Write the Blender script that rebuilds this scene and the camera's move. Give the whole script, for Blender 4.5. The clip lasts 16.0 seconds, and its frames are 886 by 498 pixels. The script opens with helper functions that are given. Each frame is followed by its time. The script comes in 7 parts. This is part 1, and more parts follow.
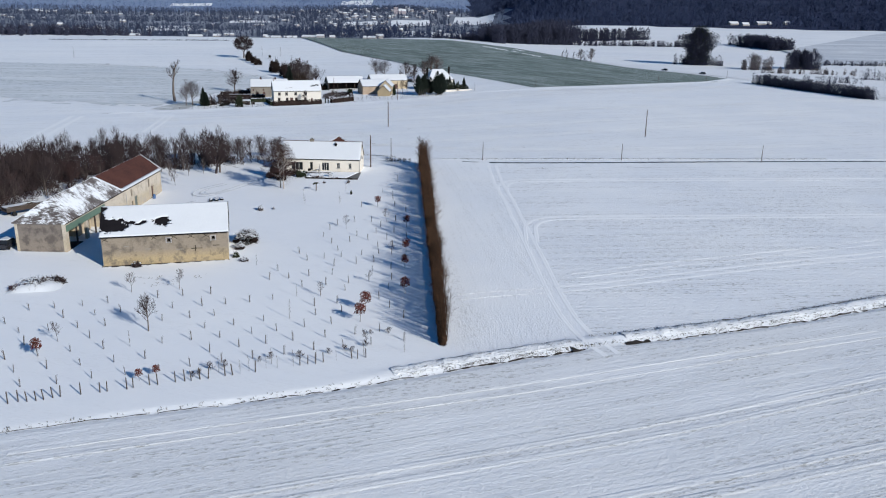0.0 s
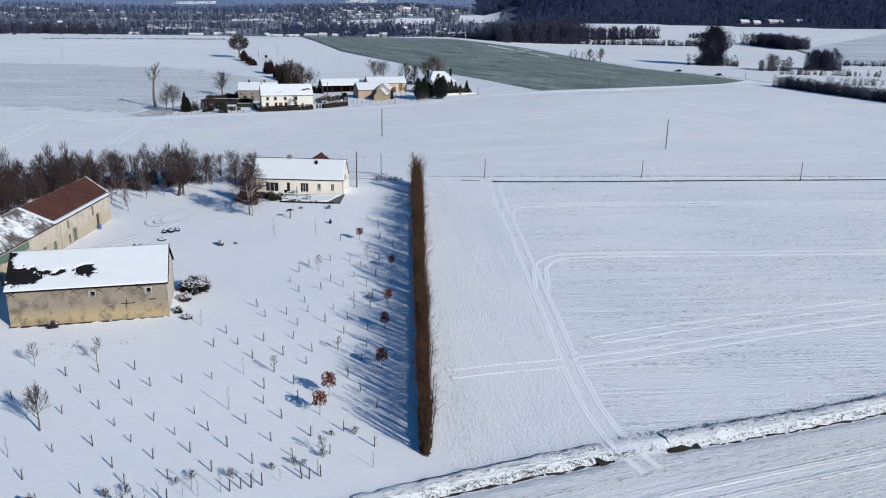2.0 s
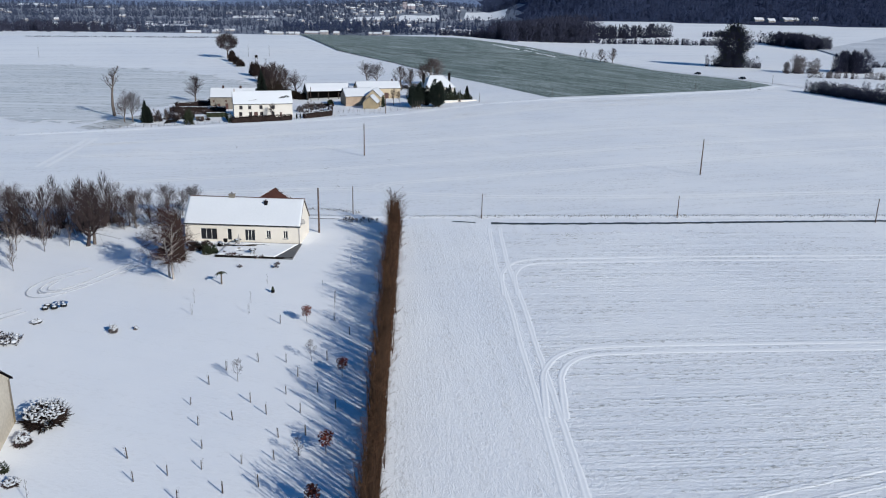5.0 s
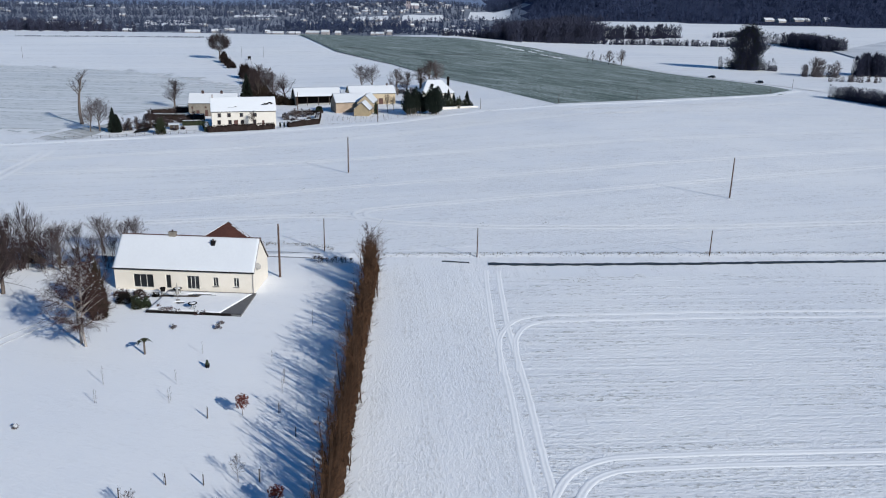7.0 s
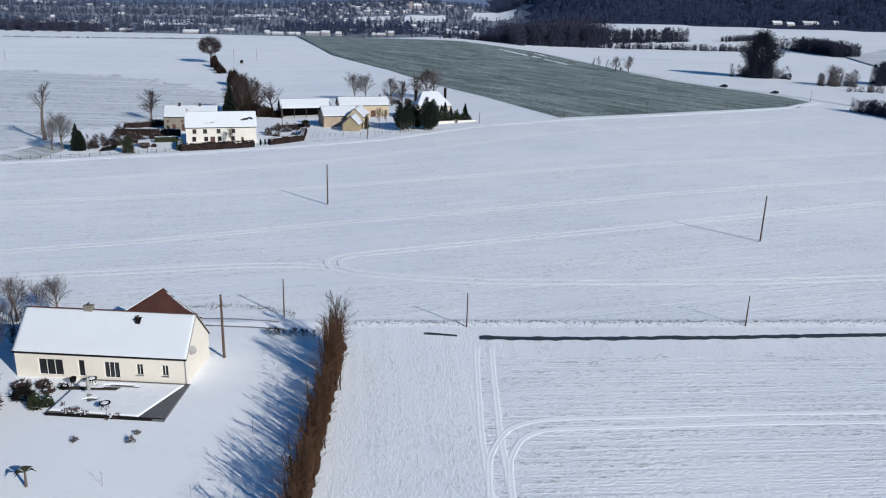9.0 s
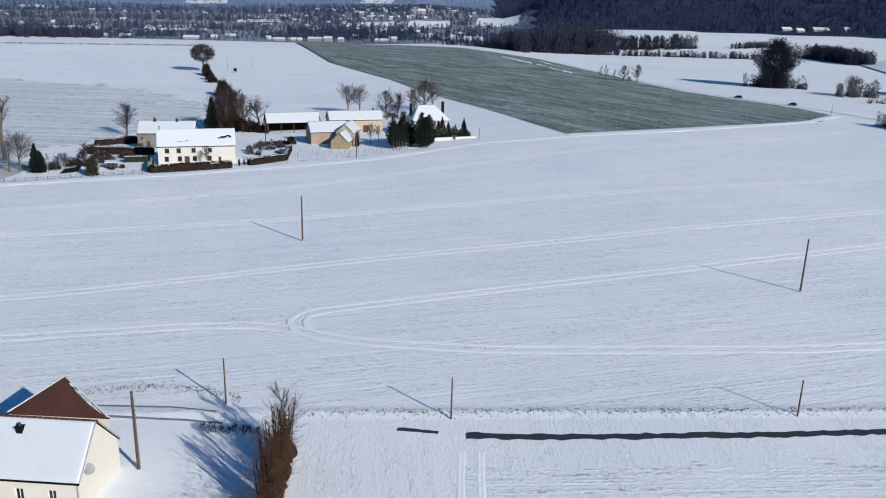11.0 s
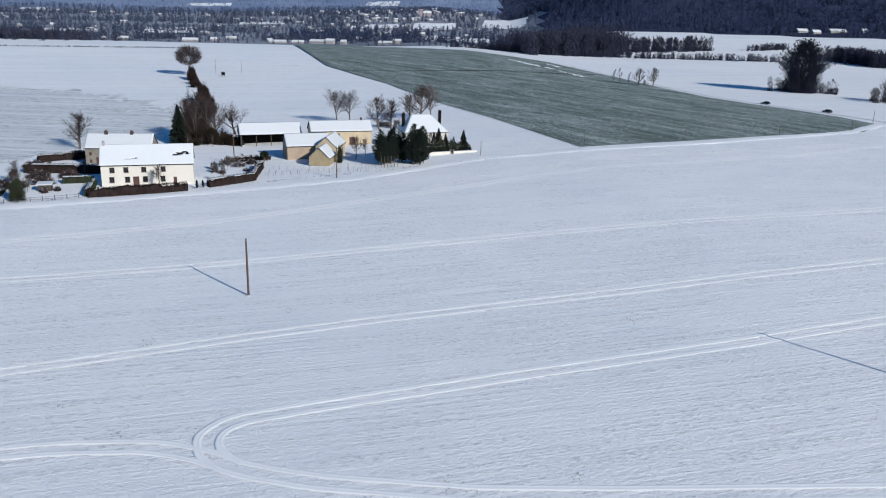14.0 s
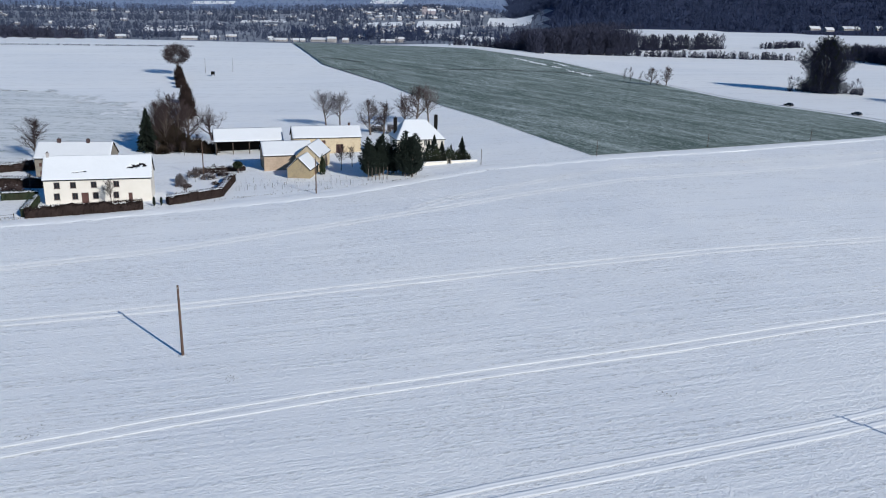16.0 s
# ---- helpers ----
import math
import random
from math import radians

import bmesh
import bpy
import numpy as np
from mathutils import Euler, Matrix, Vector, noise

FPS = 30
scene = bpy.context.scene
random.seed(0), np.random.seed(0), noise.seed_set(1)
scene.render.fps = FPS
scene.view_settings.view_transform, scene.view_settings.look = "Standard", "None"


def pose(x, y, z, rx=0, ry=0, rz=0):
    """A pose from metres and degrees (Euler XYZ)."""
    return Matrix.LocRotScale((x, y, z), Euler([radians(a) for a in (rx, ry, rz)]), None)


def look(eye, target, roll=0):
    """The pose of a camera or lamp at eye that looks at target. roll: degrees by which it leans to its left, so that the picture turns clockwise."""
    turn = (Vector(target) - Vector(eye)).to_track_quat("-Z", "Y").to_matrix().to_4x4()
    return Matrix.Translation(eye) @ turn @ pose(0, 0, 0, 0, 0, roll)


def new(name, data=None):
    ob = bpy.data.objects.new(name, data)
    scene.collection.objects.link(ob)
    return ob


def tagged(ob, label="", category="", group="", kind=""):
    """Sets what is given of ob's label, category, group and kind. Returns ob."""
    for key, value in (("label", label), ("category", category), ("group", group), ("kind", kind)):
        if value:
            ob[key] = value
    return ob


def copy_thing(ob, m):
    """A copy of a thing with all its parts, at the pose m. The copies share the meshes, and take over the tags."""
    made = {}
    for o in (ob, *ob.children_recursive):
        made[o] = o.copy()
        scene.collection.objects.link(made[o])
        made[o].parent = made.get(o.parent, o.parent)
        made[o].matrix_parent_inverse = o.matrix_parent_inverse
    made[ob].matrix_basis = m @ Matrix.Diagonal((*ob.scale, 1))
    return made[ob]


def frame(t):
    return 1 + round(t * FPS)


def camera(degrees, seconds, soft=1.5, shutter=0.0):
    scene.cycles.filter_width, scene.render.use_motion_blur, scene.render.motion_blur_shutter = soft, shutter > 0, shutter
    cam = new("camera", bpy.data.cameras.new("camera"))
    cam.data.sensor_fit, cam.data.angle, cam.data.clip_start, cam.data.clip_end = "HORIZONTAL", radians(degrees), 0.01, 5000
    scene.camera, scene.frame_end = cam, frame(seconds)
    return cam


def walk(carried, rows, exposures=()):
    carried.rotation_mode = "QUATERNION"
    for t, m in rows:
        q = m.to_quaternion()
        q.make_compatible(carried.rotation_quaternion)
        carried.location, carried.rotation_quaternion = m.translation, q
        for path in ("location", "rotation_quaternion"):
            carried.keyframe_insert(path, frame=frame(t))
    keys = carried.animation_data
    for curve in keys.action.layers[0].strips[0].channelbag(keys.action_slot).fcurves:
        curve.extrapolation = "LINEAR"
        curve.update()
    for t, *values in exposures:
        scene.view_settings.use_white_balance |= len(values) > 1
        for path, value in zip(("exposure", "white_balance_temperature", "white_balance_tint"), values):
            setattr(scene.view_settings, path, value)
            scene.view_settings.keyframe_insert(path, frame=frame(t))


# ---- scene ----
cam = camera(59.1, 16.0, 1.1)
PATH = [
    (0, (-7.831, -86.157, 37.894), (-7.659, -84.25, 37.317), 1.03),
    (0.5, (-6.773, -79.909, 37.958), (-6.604, -78.002, 37.38), 0.99),
    (1, (-5.7, -73.528, 38.017), (-5.534, -71.621, 37.437), 1.01),
    (1.5, (-4.619, -67.113, 38.076), (-4.457, -65.206, 37.495), 1.03),
    (2, (-3.534, -60.72, 38.141), (-3.376, -58.813, 37.559), 1.02),
    (2.5, (-2.423, -54.313, 38.226), (-2.269, -52.406, 37.643), 1.00),
    (3, (-1.28, -47.858, 38.367), (-1.129, -45.951, 37.783), 1.01),
    (3.5, (-0.139, -41.372, 38.505), (0.01, -39.465, 37.919), 1.05),
    (4, (0.975, -34.851, 38.515), (1.123, -32.945, 37.928), 1.03),
    (6.5, (6.321, -3.879, 38.416), (6.456, -1.973, 37.825), 1.26),
    (7, (7.435, 2.444, 38.374), (7.568, 4.35, 37.784), 1.22),
    (7.5, (8.473, 8.441, 38.736), (8.605, 10.347, 38.145), 1.28),
    (8, (9.514, 14.177, 39.359), (9.644, 16.083, 38.768), 1.33),
    (8.5, (10.521, 19.777, 40.127), (10.649, 21.684, 39.535), 1.40),
    (9, (11.392, 25.225, 40.991), (11.519, 27.132, 40.399), 1.54),
    (11.5, (16.339, 52.379, 42.041), (16.451, 54.29, 41.462), 1.60),
    (12, (17.128, 58.111, 41.795), (17.238, 60.022, 41.217), 1.62),
    (12.5, (17.732, 63.793, 41.419), (17.841, 65.705, 40.843), 1.66),
    (13, (18.467, 69.473, 41.001), (18.574, 71.386, 40.426), 1.66),
    (13.5, (19.415, 75.19, 40.616), (19.518, 77.103, 40.041), 1.61),
    (14, (20.38, 81.046, 40.223), (20.477, 82.959, 39.648), 1.52),
    (14.5, (21.212, 87.1, 39.843), (21.306, 89.013, 39.267), 1.46),
    (15, (22.059, 93.244, 39.495), (22.149, 95.157, 38.918), 1.42),
    (15.5, (22.931, 99.481, 39.231), (23.019, 101.394, 38.654), 1.45),
    (16, (23.921, 105.9, 39.002), (24.005, 107.813, 38.423), 1.47),
]
walk(cam, [(t, look(eye, target, roll)) for t, eye, target, roll in PATH], [(0, 0.10, 6420, 6), (16, 0.10, 6420, 6)])

# ---------- light ----------
SUN_EL, SUN_AZ = 25.0, 138.5          # degrees; azimuth from +y towards +x
world = bpy.data.worlds.new("world")
scene.world = world
world.use_nodes = True
sky = world.node_tree.nodes.new("ShaderNodeTexSky")
sky.sky_type, sky.sun_disc = "NISHITA", False
sky.sun_elevation, sky.sun_rotation = radians(SUN_EL), radians(SUN_AZ)
sky.air_density, sky.dust_density, sky.ozone_density = 1.0, 0.0, 4.0
back = world.node_tree.nodes["Background"]
deep = world.node_tree.nodes.new("ShaderNodeHueSaturation")
deep.inputs["Saturation"].default_value = 1.27
deep.inputs["Hue"].default_value = 0.504
world.node_tree.links.new(sky.outputs[0], deep.inputs["Color"])
world.node_tree.links.new(deep.outputs[0], back.inputs[0])
back.inputs[1].default_value = 0.078
sun_data = bpy.data.lights.new("sun", "SUN")
sun_data.energy, sun_data.angle, sun_data.color = 4.40, radians(0.5), (1.0, 0.95, 0.89)
sun = new("sun", sun_data)
toward = Vector((math.sin(radians(SUN_AZ)), math.cos(radians(SUN_AZ)), math.tan(radians(SUN_EL))))
sun.matrix_world = look(toward * 300, (0, 0, 0))
scene.view_settings.exposure = 0.0


# ---------- materials ----------
def nodes_of(name):
    m = bpy.data.materials.new(name)
    m.use_nodes = True
    nt = m.node_tree
    return m, nt, nt.nodes["Principled BSDF"]


def nd(nt, kind, **inputs):
    n = nt.nodes.new(kind)
    for k, v in inputs.items():
        n.inputs[k.replace("_", " ")].default_value = v
    return n


def wire(nt, a, b):
    nt.links.new(a, b)


def ramp(nt, fac, lo, hi, c0=(0, 0, 0, 1), c1=(1, 1, 1, 1)):
    r = nt.nodes.new("ShaderNodeValToRGB")
    r.color_ramp.elements[0].position, r.color_ramp.elements[1].position = lo, hi
    r.color_ramp.elements[0].color, r.color_ramp.elements[1].color = c0, c1
    wire(nt, fac, r.inputs[0])
    return r.outputs[0]


def mix(nt, fac, a, b):
    n = nt.nodes.new("ShaderNodeMix")
    n.data_type = "RGBA"
    for sock, val in ((n.inputs["Factor"], fac), (n.inputs["A"], a), (n.inputs["B"], b)):
        if isinstance(val, bpy.types.NodeSocket):
            wire(nt, val, sock)
        else:
            sock.default_value = val
    return n.outputs["Result"]


def place(nt, scale=(1, 1, 1), turn=0.0):
    """World position, turned about z and then stretched."""
    g = nt.nodes.new("ShaderNodeNewGeometry")
    out = g.outputs["Position"]
    for r, s in (((0, 0, radians(turn)), (1, 1, 1)), ((0, 0, 0), scale)):
        m = nt.nodes.new("ShaderNodeMapping")
        wire(nt, out, m.inputs[0])
        m.inputs["Rotation"].default_value = r
        m.inputs["Scale"].default_value = s
        out = m.outputs[0]
    return out


def noise_at(nt, co, scale, detail=4.0, rough=0.6, dist=0.0):
    n = nd(nt, "ShaderNodeTexNoise", Scale=scale, Detail=detail, Roughness=rough, Distortion=dist)
    wire(nt, co, n.inputs["Vector"])
    return n.outputs["Fac"]


def bump(nt, bsdf, height, strength, dist, before=None):
    b = nd(nt, "ShaderNodeBump", Strength=strength, Distance=dist)
    wire(nt, height, b.inputs["Height"])
    if before is not None:
        wire(nt, before, b.inputs["Normal"])
    wire(nt, b.outputs[0], bsdf.inputs["Normal"])
    return b.outputs[0]


def rgba(c, k=1.0):
    return (min(c[0] * k, 1), min(c[1] * k, 1), min(c[2] * k, 1), 1)


SNOW = (0.80, 0.82, 0.86)


def plain(name, c, rough=0.8, var=0.25, fine=8.0, coarse=0.6, relief=0.3, metal=0.0, second=None, dist=0.02):
    """A surface with grain and larger stains."""
    m, nt, b = nodes_of(name)
    co = place(nt)
    a = noise_at(nt, co, fine, 5)
    s = noise_at(nt, co, coarse, 3)
    second = second or tuple(v * (1 - 1.4 * var) for v in c)
    col = mix(nt, ramp(nt, s, 0.35, 0.7), rgba(c), rgba(second))
    col = mix(nt, ramp(nt, a, 0.3, 0.75), col, rgba(c, 1 + var))
    wire(nt, col, b.inputs["Base Color"])
    b.inputs["Roughness"].default_value, b.inputs["Metallic"].default_value = rough, metal
    b.inputs["Specular IOR Level"].default_value = 0.5 if rough < 0.8 else 0.15 if rough < 0.9 else 0.0
    if relief:
        bump(nt, b, a, relief, dist)
    return m


def snow_field(name, turn, spacing, furrow=0.35, speck=0.3, clod=0.5, soil=(0.20, 0.19, 0.17), bare=0.0, thin=0.0, k=1.0):
    """Snow over sown ground: broken rows along the direction `turn`, with soil showing here and there."""
    m, nt, b = nodes_of(name)
    co = place(nt, turn=turn)
    wide = noise_at(nt, co, 0.035 * k, 4)
    patchy = noise_at(nt, place(nt, (0.35, 1.0, 1), turn), 0.09 * k, 4)
    lump = noise_at(nt, co, 2.6 * k, 6, 0.7)
    rows = noise_at(nt, place(nt, (0.025, 1.0, 1), turn), 1.5 / spacing, 3, 0.55)
    grain = noise_at(nt, place(nt, (0.45, 1.3, 1) if k == 1.0 else (0.30, 1.2, 1), turn), 2.6 * k, 5, 0.7)
    streak = noise_at(nt, place(nt, (0.05, 1.0, 1), turn), 0.5 * k, 5, 0.6)
    add = nd(nt, "ShaderNodeMath")
    add.operation = "ADD"
    wire(nt, streak, add.inputs[0]), wire(nt, patchy, add.inputs[1])
    spots = ramp(nt, grain, 0.51, 0.61)
    gate = ramp(nt, add.outputs[0], 0.88 - bare, 1.0 - bare * 0.5)
    mul = nd(nt, "ShaderNodeMath")
    mul.operation = "MULTIPLY"
    wire(nt, spots, mul.inputs[0]), wire(nt, gate, mul.inputs[1])
    mul2 = nd(nt, "ShaderNodeMath")
    mul2.operation = "MULTIPLY"
    aligned = nd(nt, "ShaderNodeMath")
    aligned.operation = "MULTIPLY"
    wire(nt, mul.outputs[0], aligned.inputs[0]), wire(nt, ramp(nt, rows, 0.44, 0.56), aligned.inputs[1])
    wire(nt, aligned.outputs[0], mul2.inputs[0])
    mul2.inputs[1].default_value = speck
    tone = mix(nt, ramp(nt, wide, 0.35, 0.65), rgba(SNOW), rgba((0.86, 0.87, 0.89)))
    tone = mix(nt, mul2.outputs[0], tone, rgba(soil))
    if thin:
        tone = mix(nt, ramp(nt, add.outputs[0], 0.75, 1.25, (thin * 0.3,) * 3 + (1,), (thin,) * 3 + (1,)), tone, rgba(soil))
    wire(nt, tone, b.inputs["Base Color"])
    b.inputs["Roughness"].default_value = 0.65
    n1 = bump(nt, b, lump, clod, 0.20)
    n2 = bump(nt, b, grain, clod, 0.16, n1)
    n3 = bump(nt, b, streak, furrow, 0.28, n2)
    bump(nt, b, rows, furrow, 0.30, n3)
    return m


M_SOUTH = snow_field("snow_on_south_field", -14.5, 0.7, 0.20, 0.55, 0.42, thin=0.13)
M_YARD = snow_field("snow_on_meadow", 20, 3.0, 0.08, 0.06, 0.2)
M_EAST = snow_field("snow_on_east_field", -1.0, 0.7, 0.31, 0.65, 0.52)
M_HEAD = snow_field("snow_on_headland", 88, 2.4, 0.06, 0.25, 0.42)
M_NORTH = snow_field("snow_on_north_field", -13, 1.0, 0.27, 0.40, 0.50)
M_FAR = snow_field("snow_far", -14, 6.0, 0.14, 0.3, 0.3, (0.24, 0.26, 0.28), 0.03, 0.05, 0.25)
M_STUBBLE = snow_field("thin_snow_on_stubble", 6, 6.0, 0.3, 0.85, 0.4, (0.14, 0.18, 0.17), 0.42, 0.24, 0.5)
# blue-grey soil tone holds the slope's shade as well as thin snow
M_PALEFIELD = snow_field("thin_snow_and_shade_on_slope", 20, 6.0, 0.3, 0.6, 0.4, (0.17, 0.21, 0.27), 0.2, 0.42, 0.3)
# brown-grey tone painted for tree shadow and twigs on snow
M_TWIGSHADE = snow_field("snow_with_twigs_and_shade", 40, 3.0, 0.3, 0.9, 0.4, (0.13, 0.13, 0.10), 0.24, 0.55, 0.5)
# distant ground: the blue of the haze is mixed into the base colour
M_WOODFLOOR = plain("wood_floor_with_haze_tint", (0.03, 0.038, 0.072), 0.95, 0.4, 0.4, 0.05, 0.2, second=(0.05, 0.06, 0.10))
M_VALLEY = plain("valley_fields_with_haze_tint", (0.14, 0.16, 0.20), 0.9, 0.3, 0.02, 0.006, 0.0, second=(0.34, 0.37, 0.43))
M_TRACK = snow_field("pressed_snow", 10, 1.0, 0.12, 0.1, 0.22)
M_SNOW = plain("fresh_snow", (0.59, 0.61, 0.65), 0.6, 0.03, 3, 0.3, 0.25, dist=0.04)
M_TARMAC = plain("wet_tarmac", (0.035, 0.037, 0.04), 0.45, 0.3, 14, 0.8, 0.4)
M_SLUSH = plain("slushy_road", (0.58, 0.60, 0.64), 0.5, 0.3, 2, 0.3, 0.3)
M_BARK = plain("grey_brown_bark", (0.115, 0.095, 0.085), 0.9, 0.3, 9, 1.0, 0.4)
M_TWIG = plain("dark_twigs", (0.050, 0.038, 0.039), 0.9, 0.3, 5, 0.4, 0.0)
M_TWIG_GREY = plain("grey_twigs", (0.105, 0.0922, 0.0973), 0.9, 0.25, 5, 0.4, 0.0)
M_TWIG_RED = plain("reddish_twigs", (0.068, 0.042, 0.040), 0.9, 0.3, 5, 0.4, 0.0)
M_HEDGE = plain("hornbeam_twigs", (0.088, 0.048, 0.029), 0.9, 0.35, 4, 0.25, 0.0, second=(0.05, 0.031, 0.024))
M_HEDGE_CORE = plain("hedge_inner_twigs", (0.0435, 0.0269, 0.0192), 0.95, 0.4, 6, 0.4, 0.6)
M_BIRCH = plain("white_birch_bark", (0.34, 0.31, 0.29), 0.8, 0.35, 7, 2, 0.3, second=(0.12, 0.1, 0.09))
M_LEAFBROWN = plain("withered_leaves", (0.11, 0.026, 0.018), 0.8, 0.35, 6, 1, 0.0, second=(0.075, 0.032, 0.026))
M_GREEN = plain("conifer_needles", (0.0141, 0.0205, 0.0166), 0.85, 0.4, 4, 0.5, 0.0)
M_EVERGREEN = plain("clipped_evergreen", (0.023, 0.032, 0.0205), 0.9, 0.4, 5, 0.6, 0.0, second=(0.0384, 0.0307, 0.023))
M_BEECHHEDGE = plain("clipped_beech_hedge", (0.0282, 0.0205, 0.0192), 0.9, 0.4, 5, 0.6, 0.0)
M_IVYBROWN = plain("brown_thicket", (0.0307, 0.023, 0.0179), 0.9, 0.35, 1.0, 0.3, 0.0, second=(0.0179, 0.0166, 0.0141))
M_GRASS = plain("dry_grass", (0.12, 0.10, 0.075), 0.9, 0.3, 5, 0.5, 0.0, second=(0.09, 0.085, 0.06))
M_WOOD = plain("weathered_post_wood", (0.06, 0.047, 0.04), 0.85, 0.3, 16, 2, 0.4)
M_POLE = plain("brown_pole_wood", (0.085, 0.055, 0.045), 0.85, 0.25, 12, 1.5, 0.3)
M_CONCRETE = plain("grey_concrete", (0.30, 0.29, 0.28), 0.85, 0.2, 10, 1, 0.3)
M_CREAM = plain("cream_render", (0.66, 0.61, 0.545), 0.85, 0.05, 20, 0.7, 0.2, second=(0.60, 0.55, 0.475))
M_WHITE = plain("white_limewash", (0.60, 0.565, 0.52), 0.85, 0.06, 20, 0.5, 0.2, second=(0.52, 0.485, 0.44))
M_OCHRE = plain("ochre_stone_wall", (0.45, 0.375, 0.27), 0.9, 0.15, 3, 0.5, 0.5, second=(0.35, 0.28, 0.20))
M_STONE = plain("grey_stone_wall", (0.20, 0.18, 0.155), 0.9, 0.3, 2.5, 0.5, 0.6, second=(0.13, 0.115, 0.10), dist=0.05)
M_TILE = plain("red_brown_roof_tiles", (0.078, 0.033, 0.026), 0.85, 0.3, 6, 0.3, 0.6, second=(0.030, 0.015, 0.014))
M_SLATE = plain("dark_slate", (0.013, 0.012, 0.014), 0.92, 0.3, 5, 0.6, 0.5)
# opaque panes: the darkness behind the glass is put into their colour
M_GLASS = plain("dark_window_glass", (0.02, 0.022, 0.026), 0.08, 0.1, 1, 0.3, 0.0)
M_FRAME = plain("white_window_frame", (0.72, 0.71, 0.68), 0.6, 0.08, 10, 1, 0.1)
M_SHUTTER = plain("dark_red_brown_shutter", (0.07, 0.03, 0.025), 0.7, 0.2, 14, 1, 0.2)
M_DOORGREY = plain("grey_green_door", (0.11, 0.125, 0.11), 0.75, 0.2, 12, 1, 0.3)
M_BLACK = plain("near_black", (0.012, 0.011, 0.011), 0.9, 0.3, 6, 0.7, 0.2)
M_BRICK = plain("brick", (0.07, 0.05, 0.05), 0.9, 0.25, 12, 1, 0.4)
M_BLUE = plain("blue_tarpaulin", (0.03, 0.085, 0.21), 0.5, 0.2, 6, 1, 0.3)
M_METAL = plain("grey_metal", (0.38, 0.38, 0.39), 0.45, 0.1, 10, 1, 0.1, metal=0.7)
M_CAR = plain("dark_car_paint", (0.02, 0.02, 0.025), 0.25, 0.1, 3, 0.5, 0.0)
M_RUBBER = plain("black_rubber", (0.015, 0.015, 0.015), 0.8, 0.1, 6, 1, 0.0)
# far woods and hills carry aerial haze as a blue, paler tint
M_FARWOOD = plain("far_twigs_with_haze_tint", (0.031, 0.042, 0.082), 0.95, 0.3, 0.2, 0.02, 0.0, second=(0.024, 0.033, 0.07))
M_NEARWOOD = plain("wood_twigs_with_haze_tint", (0.0358, 0.0384, 0.0614), 0.95, 0.3, 0.5, 0.05, 0.0)
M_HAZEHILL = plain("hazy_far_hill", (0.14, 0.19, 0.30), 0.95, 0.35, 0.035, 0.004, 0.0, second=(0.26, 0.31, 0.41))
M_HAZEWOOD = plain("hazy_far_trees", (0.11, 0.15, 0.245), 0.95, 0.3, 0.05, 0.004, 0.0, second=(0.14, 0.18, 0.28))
M_PINKSTONE = plain("pinkish_church_stone", (0.30, 0.27, 0.30), 0.9, 0.15, 0.3, 0.05, 0.0)
M_CHURN = plain("churned_snow", (0.52, 0.53, 0.56), 0.6, 0.1, 5, 0.5, 0.4)
M_BANK = plain("windblown_snow", (0.87, 0.88, 0.90), 0.6, 0.05, 3, 0.3, 0.4, dist=0.05)
# valley trees, haze painted in as blue
M_VALLEYWOOD = plain("valley_twigs_with_haze_tint", (0.048, 0.060, 0.10), 0.95, 0.3, 0.2, 0.02, 0.0, second=(0.036, 0.046, 0.08))
M_DITCHBANK = snow_field("ditch_bank_snow", -15, 0.5, 0.3, 0.9, 1.0, (0.10, 0.09, 0.08), 0.10)
M_DRIVE = plain("thawed_drive", (0.14, 0.14, 0.15), 0.7, 0.3, 6, 0.8, 0.3, second=(0.3, 0.3, 0.32))
M_DARKBROWN = plain("dark_brown", (0.035, 0.03, 0.027), 0.8, 0.3, 6, 0.8, 0.5)
M_PALEWALL = plain("pale_house_wall", (0.34, 0.32, 0.32), 0.9, 0.1, 0.5, 0.05, 0.0)


def wheat_material():
    """Winter wheat: fine drilled rows, snow caught between them, paler worn patches."""
    m, nt, b = nodes_of("winter_wheat_in_snow")
    rows = noise_at(nt, place(nt, (0.14, 1.0, 1), 62), 1.3, 6, 0.75)
    fine = noise_at(nt, place(nt, (0.30, 1.0, 1), 66), 1.8, 6, 0.8)
    big = noise_at(nt, place(nt, (0.15, 1.0, 1), 62), 0.16, 6, 0.7)
    total = fine
    for tex, k in ((rows, 0.6), (big, 0.4)):
        weak = nd(nt, "ShaderNodeMath")
        weak.operation = "MULTIPLY_ADD"
        weak.inputs[1].default_value = k
        wire(nt, tex, weak.inputs[0])
        wire(nt, total, weak.inputs[2])
        total = weak.outputs[0]
    half = nd(nt, "ShaderNodeMath")
    half.operation = "MULTIPLY"
    half.inputs[1].default_value = 0.5
    wire(nt, total, half.inputs[0])
    snowy = ramp(nt, half.outputs[0], 0.475, 0.60)
    green = mix(nt, ramp(nt, big, 0.35, 0.7), rgba((0.046, 0.078, 0.062)), rgba((0.078, 0.112, 0.094)))
    wire(nt, mix(nt, snowy, green, rgba((0.50, 0.56, 0.56))), b.inputs["Base Color"])
    b.inputs["Roughness"].default_value = 0.9
    bump(nt, b, fine, 0.3, 0.1)
    return m


